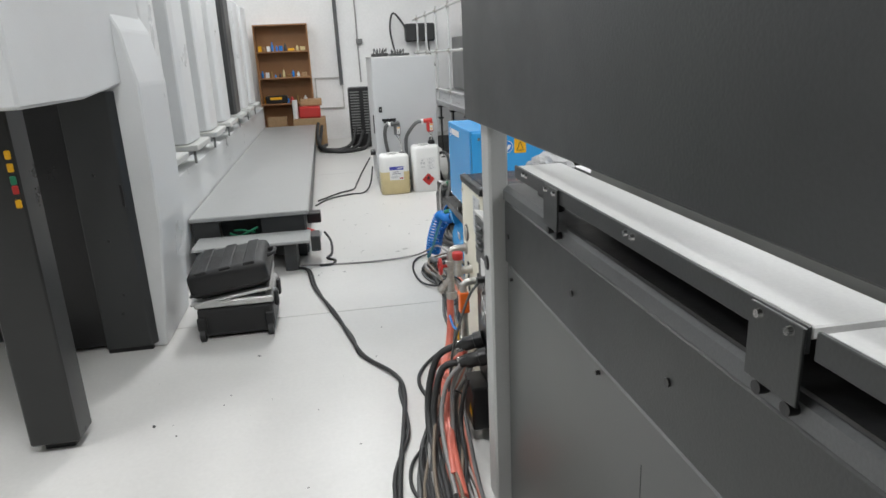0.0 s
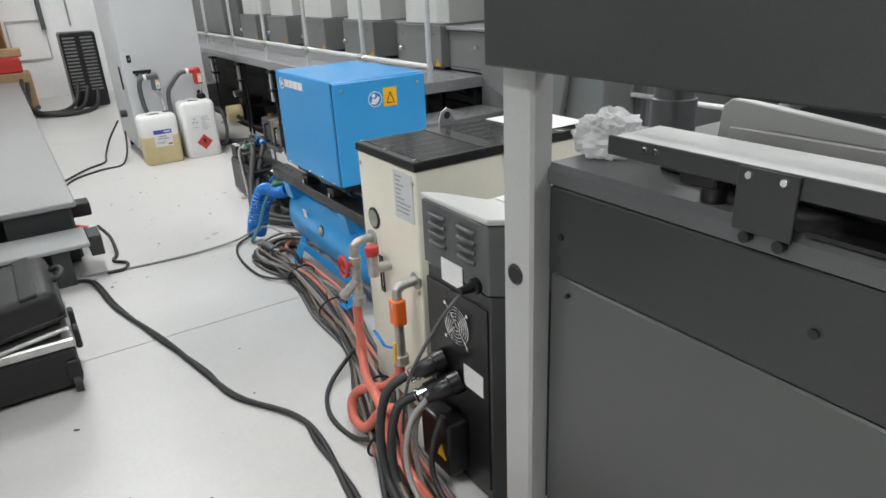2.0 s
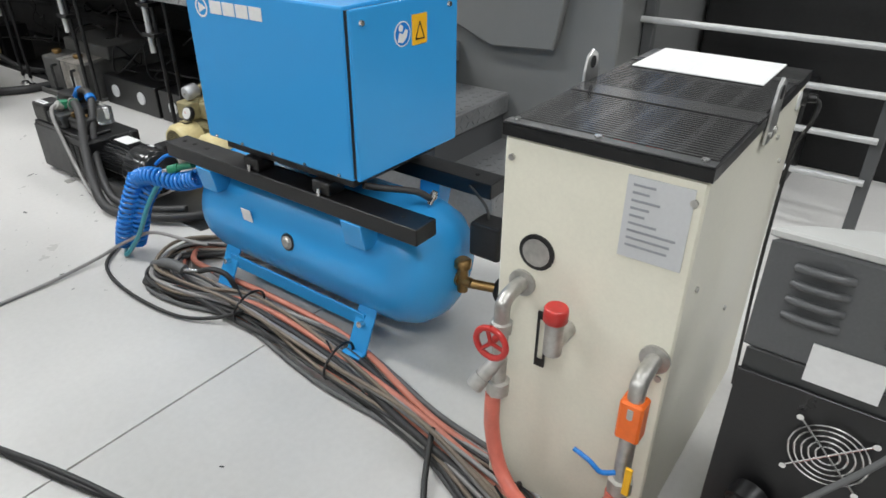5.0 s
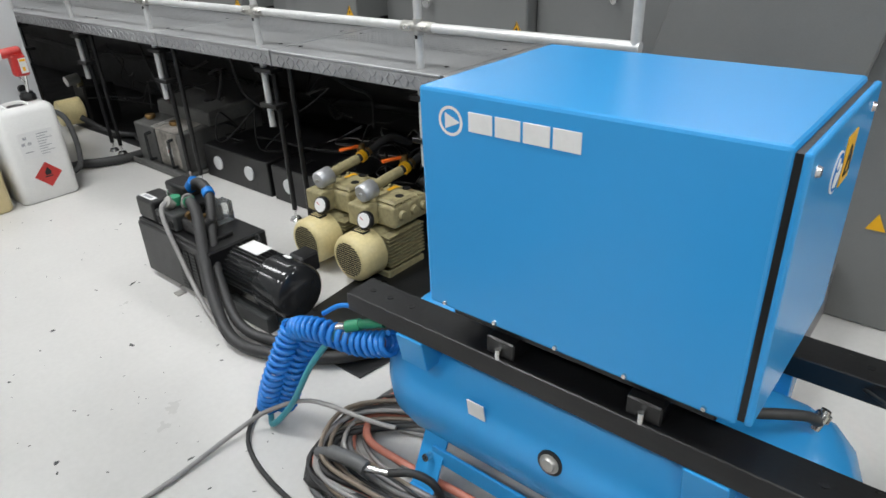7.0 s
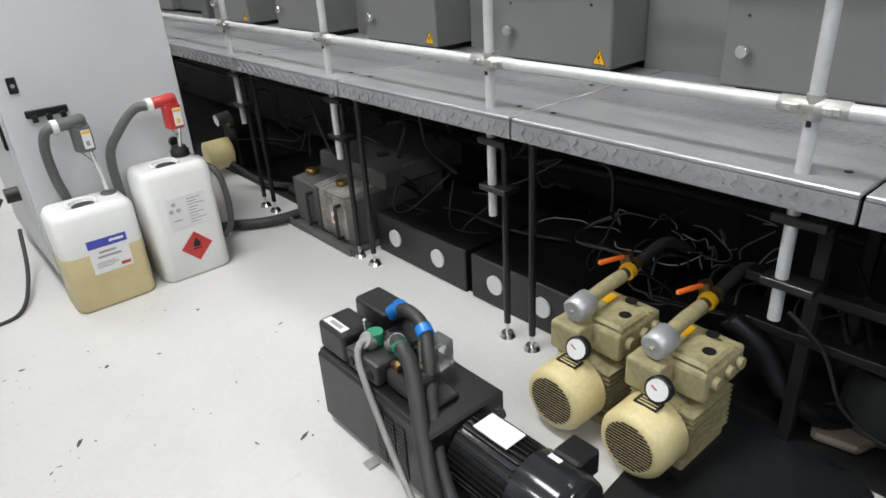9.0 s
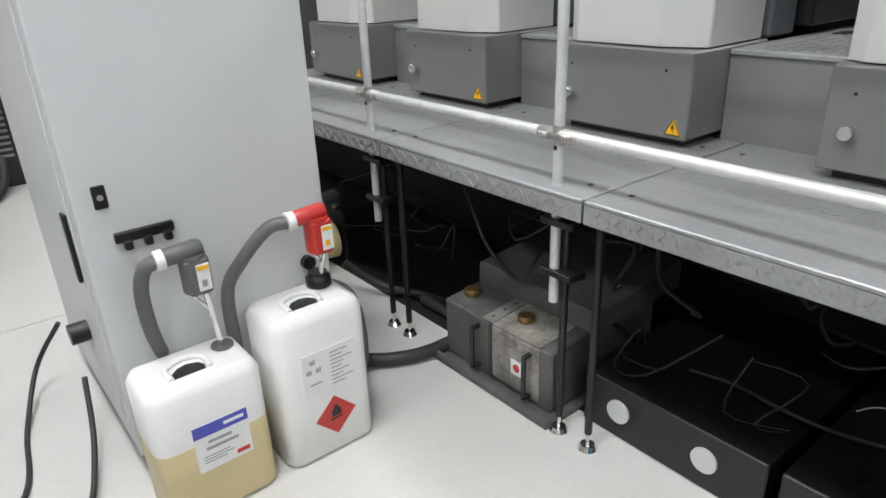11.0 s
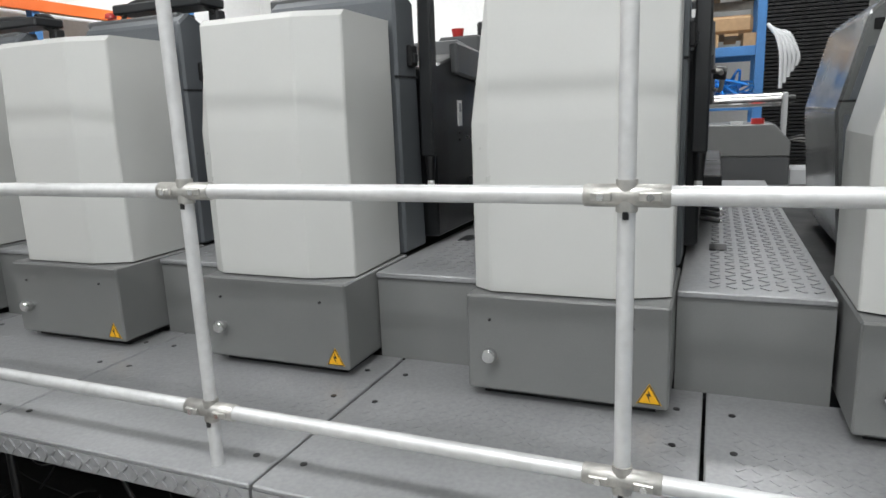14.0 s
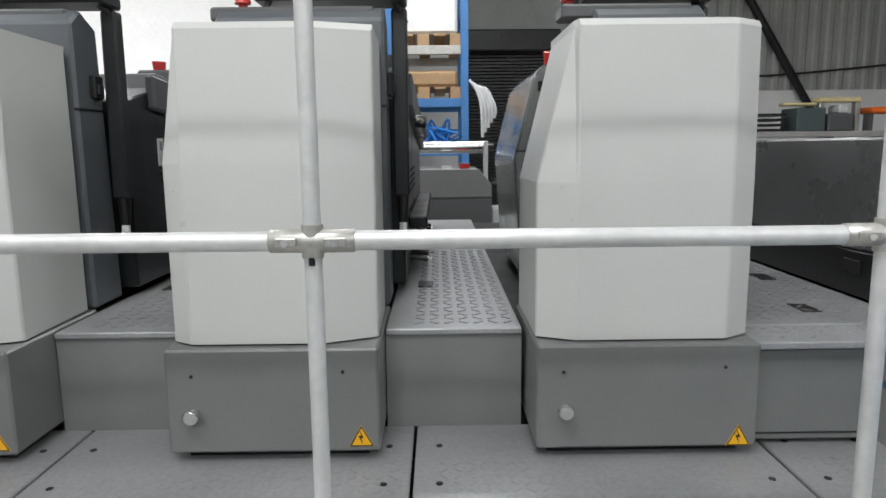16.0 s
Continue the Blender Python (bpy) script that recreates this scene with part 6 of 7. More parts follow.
# ---- jerrycans with dosing guns ----
def jerrycan(x0, x1, y0, y1, h, lower, name_label):
    """A moulded canister: rounded body, sloped shoulder, handle slot and neck."""
    j = thing("jerrycan", name_label, "jerrycan", ((x0 + x1) / 2, (y0 + y1) / 2, 0), "jerrycans")
    def shell(za, zb, top):
        bm = B()
        rows = []
        zs = [za, za + 0.012, zb] if not top else [za, zb - 0.03, zb - 0.008, zb]
        ins = [0.012, 0.0, 0.0] if not top else [0.0, 0.0, 0.012, 0.03]
        for z, i in zip(zs, ins):
            ring = []
            for cx, cy, a0 in ((x1 - 0.04, y1 - 0.04, 0), (x0 + 0.04, y1 - 0.04, 90), (x0 + 0.04, y0 + 0.04, 180), (x1 - 0.04, y0 + 0.04, 270)):
                for s in range(6):
                    a = radians(a0 + s * 18)
                    ring.append(bm.verts.new((cx + (0.04 - i) * math.cos(a), cy + (0.04 - i) * math.sin(a), z)))
            rows.append(ring)
        n = len(rows[0])
        for a, b in zip(rows, rows[1:]):
            for k in range(n):
                f = bm.faces.new((a[k], a[(k + 1) % n], b[(k + 1) % n], b[k]))
                f.smooth = True
        bm.faces.new(list(reversed(rows[0])))
        bm.faces.new(rows[-1])
        return bm
    split = h * (0.57 if lower is HDPEY else 0.3)
    part("lower_body", shell(0.0, split, False), lower, j)
    part("upper_body", shell(split, h, True), HDPE, j)
    xc, yc = (x0 + x1) / 2, (y0 + y1) / 2
    bm = B()
    prism(bm, [(xc - 0.055, yc - 0.05), (xc + 0.02, yc - 0.05), (xc + 0.025, yc - 0.035), (xc + 0.015, yc - 0.012), (xc - 0.01, yc - 0.002), (xc - 0.035, yc - 0.008), (xc - 0.055, yc - 0.03)], "z", h - 0.002, h + 0.0015)
    part("handle_slot", bm, BLACK, j, "dark handle recess")
    part("handle_lip", tube(B(), [(xc - 0.06, yc - 0.05, h), (xc - 0.06, yc + 0.0, h + 0.004), (xc - 0.01, yc + 0.022, h + 0.005), (xc + 0.03, yc + 0.0, h + 0.004), (xc + 0.03, yc - 0.05, h)], 0.008, 8), HDPE, j)
    return j


jy = jerrycan(1.115, 1.395, 6.92, 7.115, 0.385, HDPEY, "white jerrycan of yellowish liquid with a blue label")
jr = jerrycan(1.43, 1.7, 6.92, 7.115, 0.45, HDPE, "white jerrycan with a red flammable diamond label")
lab = part("label", box(B(), 1.2, 1.335, 6.9175, 6.9195, 0.14, 0.27), PAPER, jy, "white label with blue band")
part("label_band", box(B(), 1.2, 1.335, 6.9165, 6.9178, 0.238, 0.27), PRINTBLUE, lab)
part("band_mark", box(B(), 1.275, 1.325, 6.9158, 6.9167, 0.25, 0.259), PAPER, lab)
bm = B()
for z, a, b in ((0.215, 1.232, 1.29), (0.197, 1.225, 1.305), (0.178, 1.215, 1.28), (0.17, 1.215, 1.29), (0.162, 1.215, 1.27)):
    box(bm, a, b, 6.9166, 6.9178, z, z + (0.008 if z > 0.19 else 0.003))
part("print_line", bm, INK, lab)
part("red_mark", box(B(), 1.295, 1.328, 6.9166, 6.9178, 0.15, 0.162, 0.0004), RED, lab)
bm = B()
c = (1.575, 0.125)
s = 0.062
prism(bm, [(c[0], c[1] - s), (c[0] + s, c[1]), (c[0], c[1] + s), (c[0] - s, c[1])], "y", 6.9175, 6.9195)
dia = part("hazard_diamond", bm, RED, jr, "red flammable hazard diamond")
bm = B()
prism(bm, [(c[0] - 0.012, c[1] - 0.002), (c[0] + 0.012, c[1] - 0.002), (c[0] + 0.016, c[1] + 0.012), (c[0] + 0.002, c[1] + 0.036), (c[0] - 0.014, c[1] + 0.014)], "y", 6.9166, 6.9178)
box(bm, c[0] - 0.018, c[0] + 0.018, 6.9166, 6.9178, c[1] - 0.012, c[1] - 0.007)
part("flame", bm, BLACK, dia)
lab = part("label", box(B(), 1.495, 1.65, 6.9175, 6.9195, 0.215, 0.34), PAPER, jr)
bm = B()
random.seed(8)
for jx, jz in ((1.527, 0.312), (1.515, 0.285), (1.542, 0.285)):
    for q in range(4):
        box(bm, jx - 0.012 + 0.004 * q, jx - 0.009 + 0.004 * q, 6.9168, 6.9178, jz - 0.004 - 0.003 * (q % 2), jz + 0.006 + 0.003 * (q % 2))
box(bm, 1.51, 1.545, 6.9168, 6.9178, 0.245, 0.249)
for jz in range(9):
    box(bm, 1.575, 1.575 + random.uniform(0.03, 0.065), 6.9168, 6.9178, 0.225 + jz * 0.012, 0.228 + jz * 0.012)
part("print_line", bm, INK, lab)


def dosing_gun(at, end, m, label):
    g = thing("dosing_gun", label, "pump gun", (at[0], at[1], at[2] - 0.09))
    x, y, z = at
    bm = B()
    lathe(bm, (x - 0.05, y, z + 0.018), (1, 0, 0.05), [(0, 0.018), (0.003, 0.021), (0.078, 0.023), (0.088, 0.019), (0.092, 0.01)], 20)
    part("head", bm, m, g)
    bm = B()
    prism(bm, [(x - 0.012, y - 0.03), (x + 0.036, y - 0.034), (x + 0.046, y - 0.024), (x + 0.046, y + 0.024), (x + 0.036, y + 0.032), (x - 0.012, y + 0.028), (x - 0.02, y)], "z", z - 0.085, z + 0.006, 0.006)
    part("body", bm, m, g, "moulded pump body")
    part("body_cap", cyl(B(), (x + 0.012, y, z + 0.004), (x + 0.012, y, z + 0.012), 0.033, seg=20), m, g)
    part("collar", lathe(B(), (x - 0.068, y, z + 0.016), (1, 0, 0.05), [(0, 0.02), (0.001, 0.024), (0.02, 0.024), (0.021, 0.02)], 12), PAPER, g, "ribbed white collar")
    lb2 = part("label", box(B(), x + 0.008, x + 0.038, y - 0.0365, y - 0.034, z - 0.072, z - 0.006), PAPER, g)
    part("label_mark", box(B(), x + 0.01, x + 0.036, y - 0.0376, y - 0.0364, z - 0.02, z - 0.01), YELLOW, lb2)
    part("label_mark", box(B(), x + 0.016, x + 0.028, y - 0.0376, y - 0.0364, z - 0.062, z - 0.045), YELLOW if m is RED else INK, lb2)
    wand = part("wand", cyl(B(), (x + 0.028, y + 0.0, z - 0.085), (end[0], end[1], end[2]), 0.0075, seg=10), CHROME, g)
    mid = Vector((x + 0.028, y, z - 0.085)).lerp(Vector(end), 0.35)
    part("return_tube", tube(B(), [(x - 0.0, y, z - 0.085), (x + 0.005, y - 0.004, z - 0.1), tuple(mid)], 0.004, 8), CHROME, wand)
    return g


dosing_gun((1.295, 7.02, 0.645), (1.345, 7.04, 0.383), HOSEGREY, "grey dosing gun standing in the yellowish jerrycan")
dosing_gun((1.61, 7.0, 0.66), (1.64, 7.06, 0.45), RED, "red dosing gun standing in the white jerrycan")
part("cap", lathe(B(), (1.64, 7.06, 0.445), (0, 0, 1), [(0, 0.03), (0.006, 0.036), (0.03, 0.035), (0.034, 0.028), (0.045, 0.026), (0.046, 0.012)], 20), BLACK, jr, "black ribbed screw cap")
part("cap", cyl(B(), (1.345, 7.04, 0.38), (1.345, 7.04, 0.39), 0.028, seg=20), HOSEGREY, jy)
solid("dosing_hose", tube(B(), [(1.235, 7.02, 0.661), (1.205, 7.03, 0.645), (1.192, 7.05, 0.58), (1.2, 7.08, 0.47), (1.22, 7.12, 0.38)], 0.017, 12), HOSEGREY, "grey hose from the grey dosing gun", "hose", at=(1.2, 7.08, 0.4))
solid("dosing_hose", tube(B(), [(1.55, 7.0, 0.674), (1.5, 7.02, 0.665), (1.435, 7.05, 0.59), (1.395, 7.08, 0.5), (1.4, 7.1, 0.3), (1.41, 7.11, 0.1)], 0.017, 12), HOSEGREY, "grey hose from the red dosing gun", "hose", at=(1.4, 7.1, 0.1))

stand(-0.03, 0.075, 0)
# ---- hard case ----
hc = thing("tool_case", "black wheeled hard case with tilted lid and silver rims", "case", (0.13, 3.9, 0))
part("tray", box(B(), -0.05, 0.31, 3.73, 4.08, 0.015, 0.165, 0.018, 2), HARDCASE, hc)
part("lower_rim", box(B(), -0.056, 0.316, 3.724, 4.086, 0.165, 0.2, 0.006), ALU, hc, "silver rim")
tilt = Matrix.Rotation(radians(-8), 4, "Y") @ Matrix.Rotation(radians(4), 4, "X")
part("upper_rim", box(B(), -0.075, 0.31, 3.722, 4.082, 0.217, 0.232, 0.004, 1, tilt), ALU, hc, "silver rim")
lid_c = Vector((0.115, 3.9025, 0.305))
about = Matrix.Translation(lid_c) @ tilt @ Matrix.Translation(-lid_c)
bm = box(B(), -0.075, 0.305, 3.725, 4.08, 0.24, 0.37, 0.035, 4)
bm.transform(about)
for f in bm.faces:
    f.smooth = True
lid = part("lid", bm, HARDCASE, hc, "rounded black lid")
for x in (0.0, 0.115, 0.23):
    bm = box(B(), x - 0.028, x + 0.028, 3.735, 4.07, 0.36, 0.375, 0.006, 2)
    bm.transform(about)
    part("rib", bm, HARDCASE, lid)
bm = box(B(), -0.078, 0.308, 3.722, 4.083, 0.262, 0.272, 0.003)
bm.transform(about)
part("lid_groove", bm, BLACK, lid)
part("inner_tray", box(B(), -0.02, 0.28, 3.76, 4.05, 0.19, 0.215, 0.005), CHAR, hc)
for x in (-0.03, 0.29):
    part("wheel", cyl(B(), (x - 0.012, 3.725, 0.03), (x + 0.012, 3.725, 0.03), 0.03, seg=18), RUBBER, hc)
    part("corner_guard", box(B(), x - 0.022, x + 0.022, 3.718, 3.74, 0.05, 0.12, 0.006), HARDCASE, hc)
for y in (3.82, 3.98):
    part("latch", box(B(), 0.314, 0.335, y - 0.025, y + 0.025, 0.12, 0.2, 0.006), HARDCASE, hc)
part("handle", tube(B(), [(0.3, 3.85, 0.37), (0.33, 3.86, 0.38), (0.33, 3.94, 0.38), (0.3, 3.96, 0.37)], 0.01), HARDCASE, hc)

stand(-0.021, 0.06, 0)
# ---- low platform of the second press ----
lp = thing("low_platform", "low grey tread platform with dark steel skirt", "platform", (0.08, 8.0, 0))
part("top", box(B(), -0.3, 0.468, 4.99, 11.0, 0.305, 0.336, 0.006), TABLETOP, lp, "worn grey tread top")
for x0, x1, z0, z1 in ((-0.29, -0.12, 0.03, 0.304), (0.15, 0.434, 0.03, 0.304), (-0.119, 0.149, 0.03, 0.16), (-0.119, 0.149, 0.29, 0.304)):
    part("end_skirt", box(B(), x0, x1, 5.03, 5.04, z0, z1), CHAR, lp)
part("cable_recess", box(B(), -0.12, 0.15, 5.12, 5.13, 0.1, 0.3), SHADEBLACK, lp)
part("side_skirt", box(B(), 0.435, 0.445, 5.041, 10.98, 0.03, 0.304), DGREY, lp)
for y in (5.1, 7.0, 9.0, 10.9):
    part("leg", box(B(), 0.36, 0.43, y - 0.03, y + 0.03, 0.0, 0.304), CHAR, lp)
bm = B()
tube(bm, [(-0.06, 5.06, 0.2), (0.0, 5.02, 0.19), (0.06, 5.02, 0.21), (0.12, 5.06, 0.23)], 0.008)
tube(bm, [(-0.03, 5.06, 0.22), (0.03, 5.01, 0.23), (0.1, 5.05, 0.2)], 0.006)
part("plug_lead", bm, GREENP, lp)
st = thing("low_step", "low pale step in front of the platform", "step", (0.12, 4.85, 0))
part("tread", box(B(), -0.25, 0.47, 4.7, 4.98, 0.185, 0.205, 0.004), TABLETOP, st)
part("support", box(B(), 0.3, 0.38, 4.74, 4.96, 0.0, 0.185, 0.004), CHAR, st)
part("support", box(B(), -0.2, -0.1, 4.74, 4.96, 0.0, 0.185, 0.004), CHAR, st)
sk = thing("socket_box", "black socket box on the platform side with a red plug", "socket", (0.5, 5.15, 0.15))
part("box", box(B(), 0.446, 0.54, 5.2, 5.32, 0.19, 0.26, 0.006), BLACK, sk)
part("plug", cyl(B(), (0.446, 5.06, 0.17), (0.5, 5.02, 0.16), 0.026, seg=14), RED, sk)
part("plug_collar", cyl(B(), (0.5, 5.02, 0.16), (0.52, 5.0, 0.155), 0.03, seg=14), PAPER, sk)
part("bracket", box(B(), 0.471, 0.53, 4.8, 4.96, 0.1, 0.2, 0.005), CHAR, sk)

stand(-0.03, 0.075, 0)
# ---- second press ----
sp2 = thing("second_press", "white and dark grey printing press end with open bay", "printing press", (-0.7, 3.8, 0))
bm = B()
prism(bm, [(-0.26, 0.0), (-0.2, 0.0), (-0.14, 0.6), (-0.13, 1.22), (-0.17, 1.45), (-0.25, 1.62), (-0.42, 1.66), (-0.42, 0.0)], "y", 3.72, 4.24, 0.008)
part("side_cover", bm, WHITE_M, sp2, "curved white side cover")
bm = B()
prism(bm, [(2.7, 1.19), (3.25, 1.19), (3.72, 1.225), (4.2, 1.24), (4.2, 1.7), (2.7, 1.95)], "x", -1.9, -0.2, 0.01)
part("top_cover", bm, WHITE_M, sp2, "white overhead cover")
part("grille_line", box(B(), -0.6, -0.3, 2.696, 2.7, 1.42, 1.424), BLACK, sp2)
bm = B()
prism(bm, [(-0.46, 3.685), (-0.26, 3.685), (-0.235, 3.72), (-0.235, 4.2), (-0.46, 4.2)], "z", 0.025, 1.2, 0.004)
dp = part("dark_door", bm, CHAR, sp2, "dark grey door panel")
part("door_plinth", box(B(), -0.46, -0.26, 3.7, 4.2, 0.0, 0.024), BLACK, sp2)
for x, z in ((-0.36, 0.2), (-0.34, 0.29), (-0.36, 0.55), (-0.37, 0.85)):
    part("door_bolt", cyl(B(), (x, 3.685, z), (x, 3.68, z), 0.007, seg=8), BLACK, dp)
part("door_handle", box(B(), -0.275, -0.262, 3.677, 3.686, 0.7, 0.8, 0.002), BLACK, dp)
# black bay panels: the shade of the open bay is in their colour
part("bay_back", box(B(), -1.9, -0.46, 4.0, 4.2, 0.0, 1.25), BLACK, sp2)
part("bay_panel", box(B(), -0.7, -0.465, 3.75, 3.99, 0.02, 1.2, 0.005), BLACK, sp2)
bm = B()
prism(bm, [(-0.475, 2.86), (-0.31, 2.86), (-0.31, 2.99), (-0.475, 2.99)], "z", 0.03, 1.2, 0.006)
lgp = part("front_post", bm, POSTG, sp2, "dark grey square post with buttons")
part("post_foot", box(B(), -0.44, -0.34, 2.89, 2.97, 0.0, 0.03), BLACK, sp2)
for z, m in ((1.05, YELLOW), (1.01, YELLOW), (0.97, GREENP), (0.94, RED), (0.895, YELLOW)):
    part("button", box(B(), -0.337, -0.319, 2.852, 2.861, z - 0.014, z + 0.014, 0.003), m, lgp)
for z, m in ((0.925, RED), (0.875, YELLOW)):
    part("button", cyl(B(), (-0.42, 2.862, z), (-0.42, 2.85, z), 0.014, seg=12), m, lgp)
part("far_body", box(B(), -1.9, -0.42, 4.24, 11.4, 0.0, 1.9, 0.01), MGREY, sp2)
part("kick_wall", box(B(), -0.42, -0.3, 4.26, 11.3, 0.0, 0.62, 0.006), WHITE_M, sp2)
for j in range(7):
    y = 4.35 + j * 0.83
    bm = B()
    prism(bm, [(-0.42, y), (-0.27, y + 0.02), (-0.25, y + 0.1), (-0.25, y + 0.42), (-0.3, y + 0.5), (-0.42, y + 0.5)], "z", 0.79, 1.95, 0.008)
    u = part("unit_cowl", bm, CHAR if j == 4 else WHITE_M, sp2, "dark upright cowl" if j == 4 else "")
    part("unit_ledge", box(B(), -0.42, -0.2, y + 0.0, y + 0.52, 0.745, 0.785, 0.006), COWL, u)
    part("ledge_bracket", box(B(), -0.24, -0.225, y + 0.04, y + 0.06, 0.66, 0.745), MGREY, u)

stand(-0.015, 0, 0)
# ---- far wall: shelf, boxes, vacuum unit ----
bk = thing("bookshelf", "chipboard bookshelf half full of bottles and tools", "shelf", (0.05, 11.85, 0))
SX0, SX1, SY0, SY1 = -0.37, 0.46, 11.7, 11.98
for x in (SX0, SX1 - 0.02):
    part("side_panel", box(B(), x, x + 0.02, SY0, SY1, 0, 1.84), WOOD, bk)
part("back_panel", box(B(), SX0 + 0.02, SX1 - 0.02, SY1 - 0.01, SY1, 0, 1.84), WOOD, bk)
SHZ = (0.05, 0.23, 0.62, 1.02, 1.42, 1.82)
for z in SHZ:
    part("shelf_board", box(B(), SX0 + 0.02, SX1 - 0.02, SY0, SY1 - 0.01, z, z + 0.02), WOOD, bk)
random.seed(5)
mats = [PAPER, PUMP, BLUEPLAS, RED, CARD, HDPE, BRASS, CHAR, YELLOW]
for z in SHZ[2:5]:
    x = SX0 + 0.05
    while x < SX1 - 0.1:
        w, h = random.uniform(0.03, 0.06), random.uniform(0.05, 0.14)
        m = random.choice(mats)
        if random.random() < 0.65:
            bm = lathe(B(), (x + w / 2, SY0 + 0.1, z + 0.02), (0, 0, 1), [(0, w / 2), (h * 0.65, w / 2), (h * 0.8, w * 0.22), (h, w * 0.22)], 12)
            solid("bottle", bm, m, "small bottle standing on the bookshelf", "bottle", "shelf bottles", at=(x + w / 2, SY0 + 0.1, z + 0.02))
        else:
            solid("small_box", box(B(), x, x + w * 1.6, SY0 + 0.04, SY0 + 0.16, z + 0.02, z + 0.02 + h * 0.6, 0.004), m, "small box standing on the bookshelf", "box", "shelf boxes", at=(x, SY0 + 0.1, z + 0.02))
            x += w * 0.6
        x += w + random.uniform(0.005, 0.04)
solid("tool_box", box(B(), -0.3, 0.05, SY0 + 0.02, SY0 + 0.2, 0.64, 0.76, 0.02), BLACK, "black tool box with yellow lid on the shelf", "tool box", at=(-0.1, 11.8, 0.64))
solid("tool_box_tray", box(B(), -0.22, -0.04, SY0 + 0.0, SY0 + 0.018, 0.7, 0.74, 0.004), YELLOW, "yellow tray on the black tool box", "tray", at=(-0.13, 11.71, 0.7))
solid("cardboard_box", box(B(), -0.3, 0.0, SY0 - 0.02, SY0 + 0.2, 0.25, 0.42, 0.006), CARD, "brown cardboard box on the lowest shelf", "box", at=(-0.15, 11.8, 0.25))
bm = B()
box(bm, 0.12, 0.62, 11.2, 11.6, 0.0, 0.42, 0.01)
solid("cardboard_box", bm, CARD, "large brown cardboard box on the floor", "box", at=(0.37, 11.4, 0))
solid("red_crate", box(B(), 0.22, 0.55, 11.25, 11.5, 0.42, 0.6, 0.02), RED, "red plastic crate on the cardboard box", "crate", at=(0.38, 11.37, 0.42))
solid("cardboard_box", box(B(), 0.25, 0.58, 11.35, 11.58, 0.6, 0.7, 0.01), CARD, "small open cardboard box on the red crate", "box", at=(0.4, 11.45, 0.6))
solid("paper_roll", cyl(B(), (0.17, 11.3, 0.42), (0.17, 11.3, 0.7), 0.04, seg=16), PAPER, "white paper roll standing on the box", "roll", at=(0.17, 11.3, 0.42))
bm = plate(B(), 0.5, 0.95, 11.97, 11.985, 0.5, 1.0, [(0.515, 0.935, 0.515, 0.985)], "y")
solid("wall_frame", bm, ZINC, "thin grey frame leaning on the white wall", "frame", at=(0.7, 11.98, 0.5))
vu = thing("dust_extractor", "black slatted extractor cabinet", "extractor", (1.15, 10.8, 0))
part("body", box(B(), 0.98, 1.36, 10.62, 11.0, 0.0, 0.87, 0.02), BLACK, vu)
for j in range(16):
    for x in (1.0, 1.19):
        part("slat", box(B(), x, x + 0.13, 10.61, 10.622, 0.2 + j * 0.04, 0.216 + j * 0.04), MGREY, vu)
bhs = thing("black_hose_loops", "thick black hoses coiled on the floor", "hose", (0.85, 10.4, 0))
for pts in ([(1.05, 10.6, 0.3), (0.98, 10.5, 0.1), (0.82, 10.35, 0.03), (0.6, 10.38, 0.03), (0.52, 10.6, 0.03), (0.6, 10.95, 0.03)],
            [(1.15, 10.6, 0.25), (1.05, 10.42, 0.06), (0.85, 10.22, 0.03), (0.62, 10.24, 0.03), (0.5, 10.45, 0.06), (0.52, 10.8, 0.16), (0.55, 11.1, 0.3)],
            [(1.25, 10.6, 0.2), (1.18, 10.4, 0.04), (0.98, 10.12, 0.03), (0.72, 10.12, 0.03), (0.52, 10.3, 0.09), (0.48, 10.7, 0.22), (0.5, 11.15, 0.34)]):
    part("hose", tube(B(), pts, 0.024, 10), RUBBER, bhs)
solid("wall_pipe", cyl(B(), (0.93, 11.95, 0.87), (0.9, 11.95, 3.5), 0.03, seg=12), DGREY, "dark pipe rising up the white wall", "pipe", at=(0.93, 11.95, 0.87))
solid("wall_conduit", cyl(B(), (1.25, 11.97, 0.9), (1.22, 11.97, 3.8), 0.012, seg=8), CABLEGREY, "thin conduit rising up the white wall", "pipe", at=(1.25, 11.97, 0.9))
wb = thing("wall_device", "black device box on the white wall with cables", "device", (2.25, 11.9, 1.5))
part("box", box(B(), 2.02, 2.5, 11.82, 11.999, 1.5, 1.78, 0.02), CHAR, wb)
part("cable", tube(B(), [(2.05, 11.9, 1.7), (1.85, 11.88, 1.95), (1.78, 11.9, 1.7), (1.85, 11.92, 1.3)], 0.015), RUBBER, wb)
part("cable", tube(B(), [(2.4, 11.9, 1.5), (2.42, 11.9, 1.3), (2.5, 11.9, 1.1)], 0.012), RUBBER, wb)
sw = thing("wall_switch", "small grey switch box on the white wall", "switch", (1.27, 11.97, 1.5))
part("box", box(B(), 1.22, 1.32, 11.93, 11.999, 1.5, 1.58, 0.006), MGREY, sw)

stand()
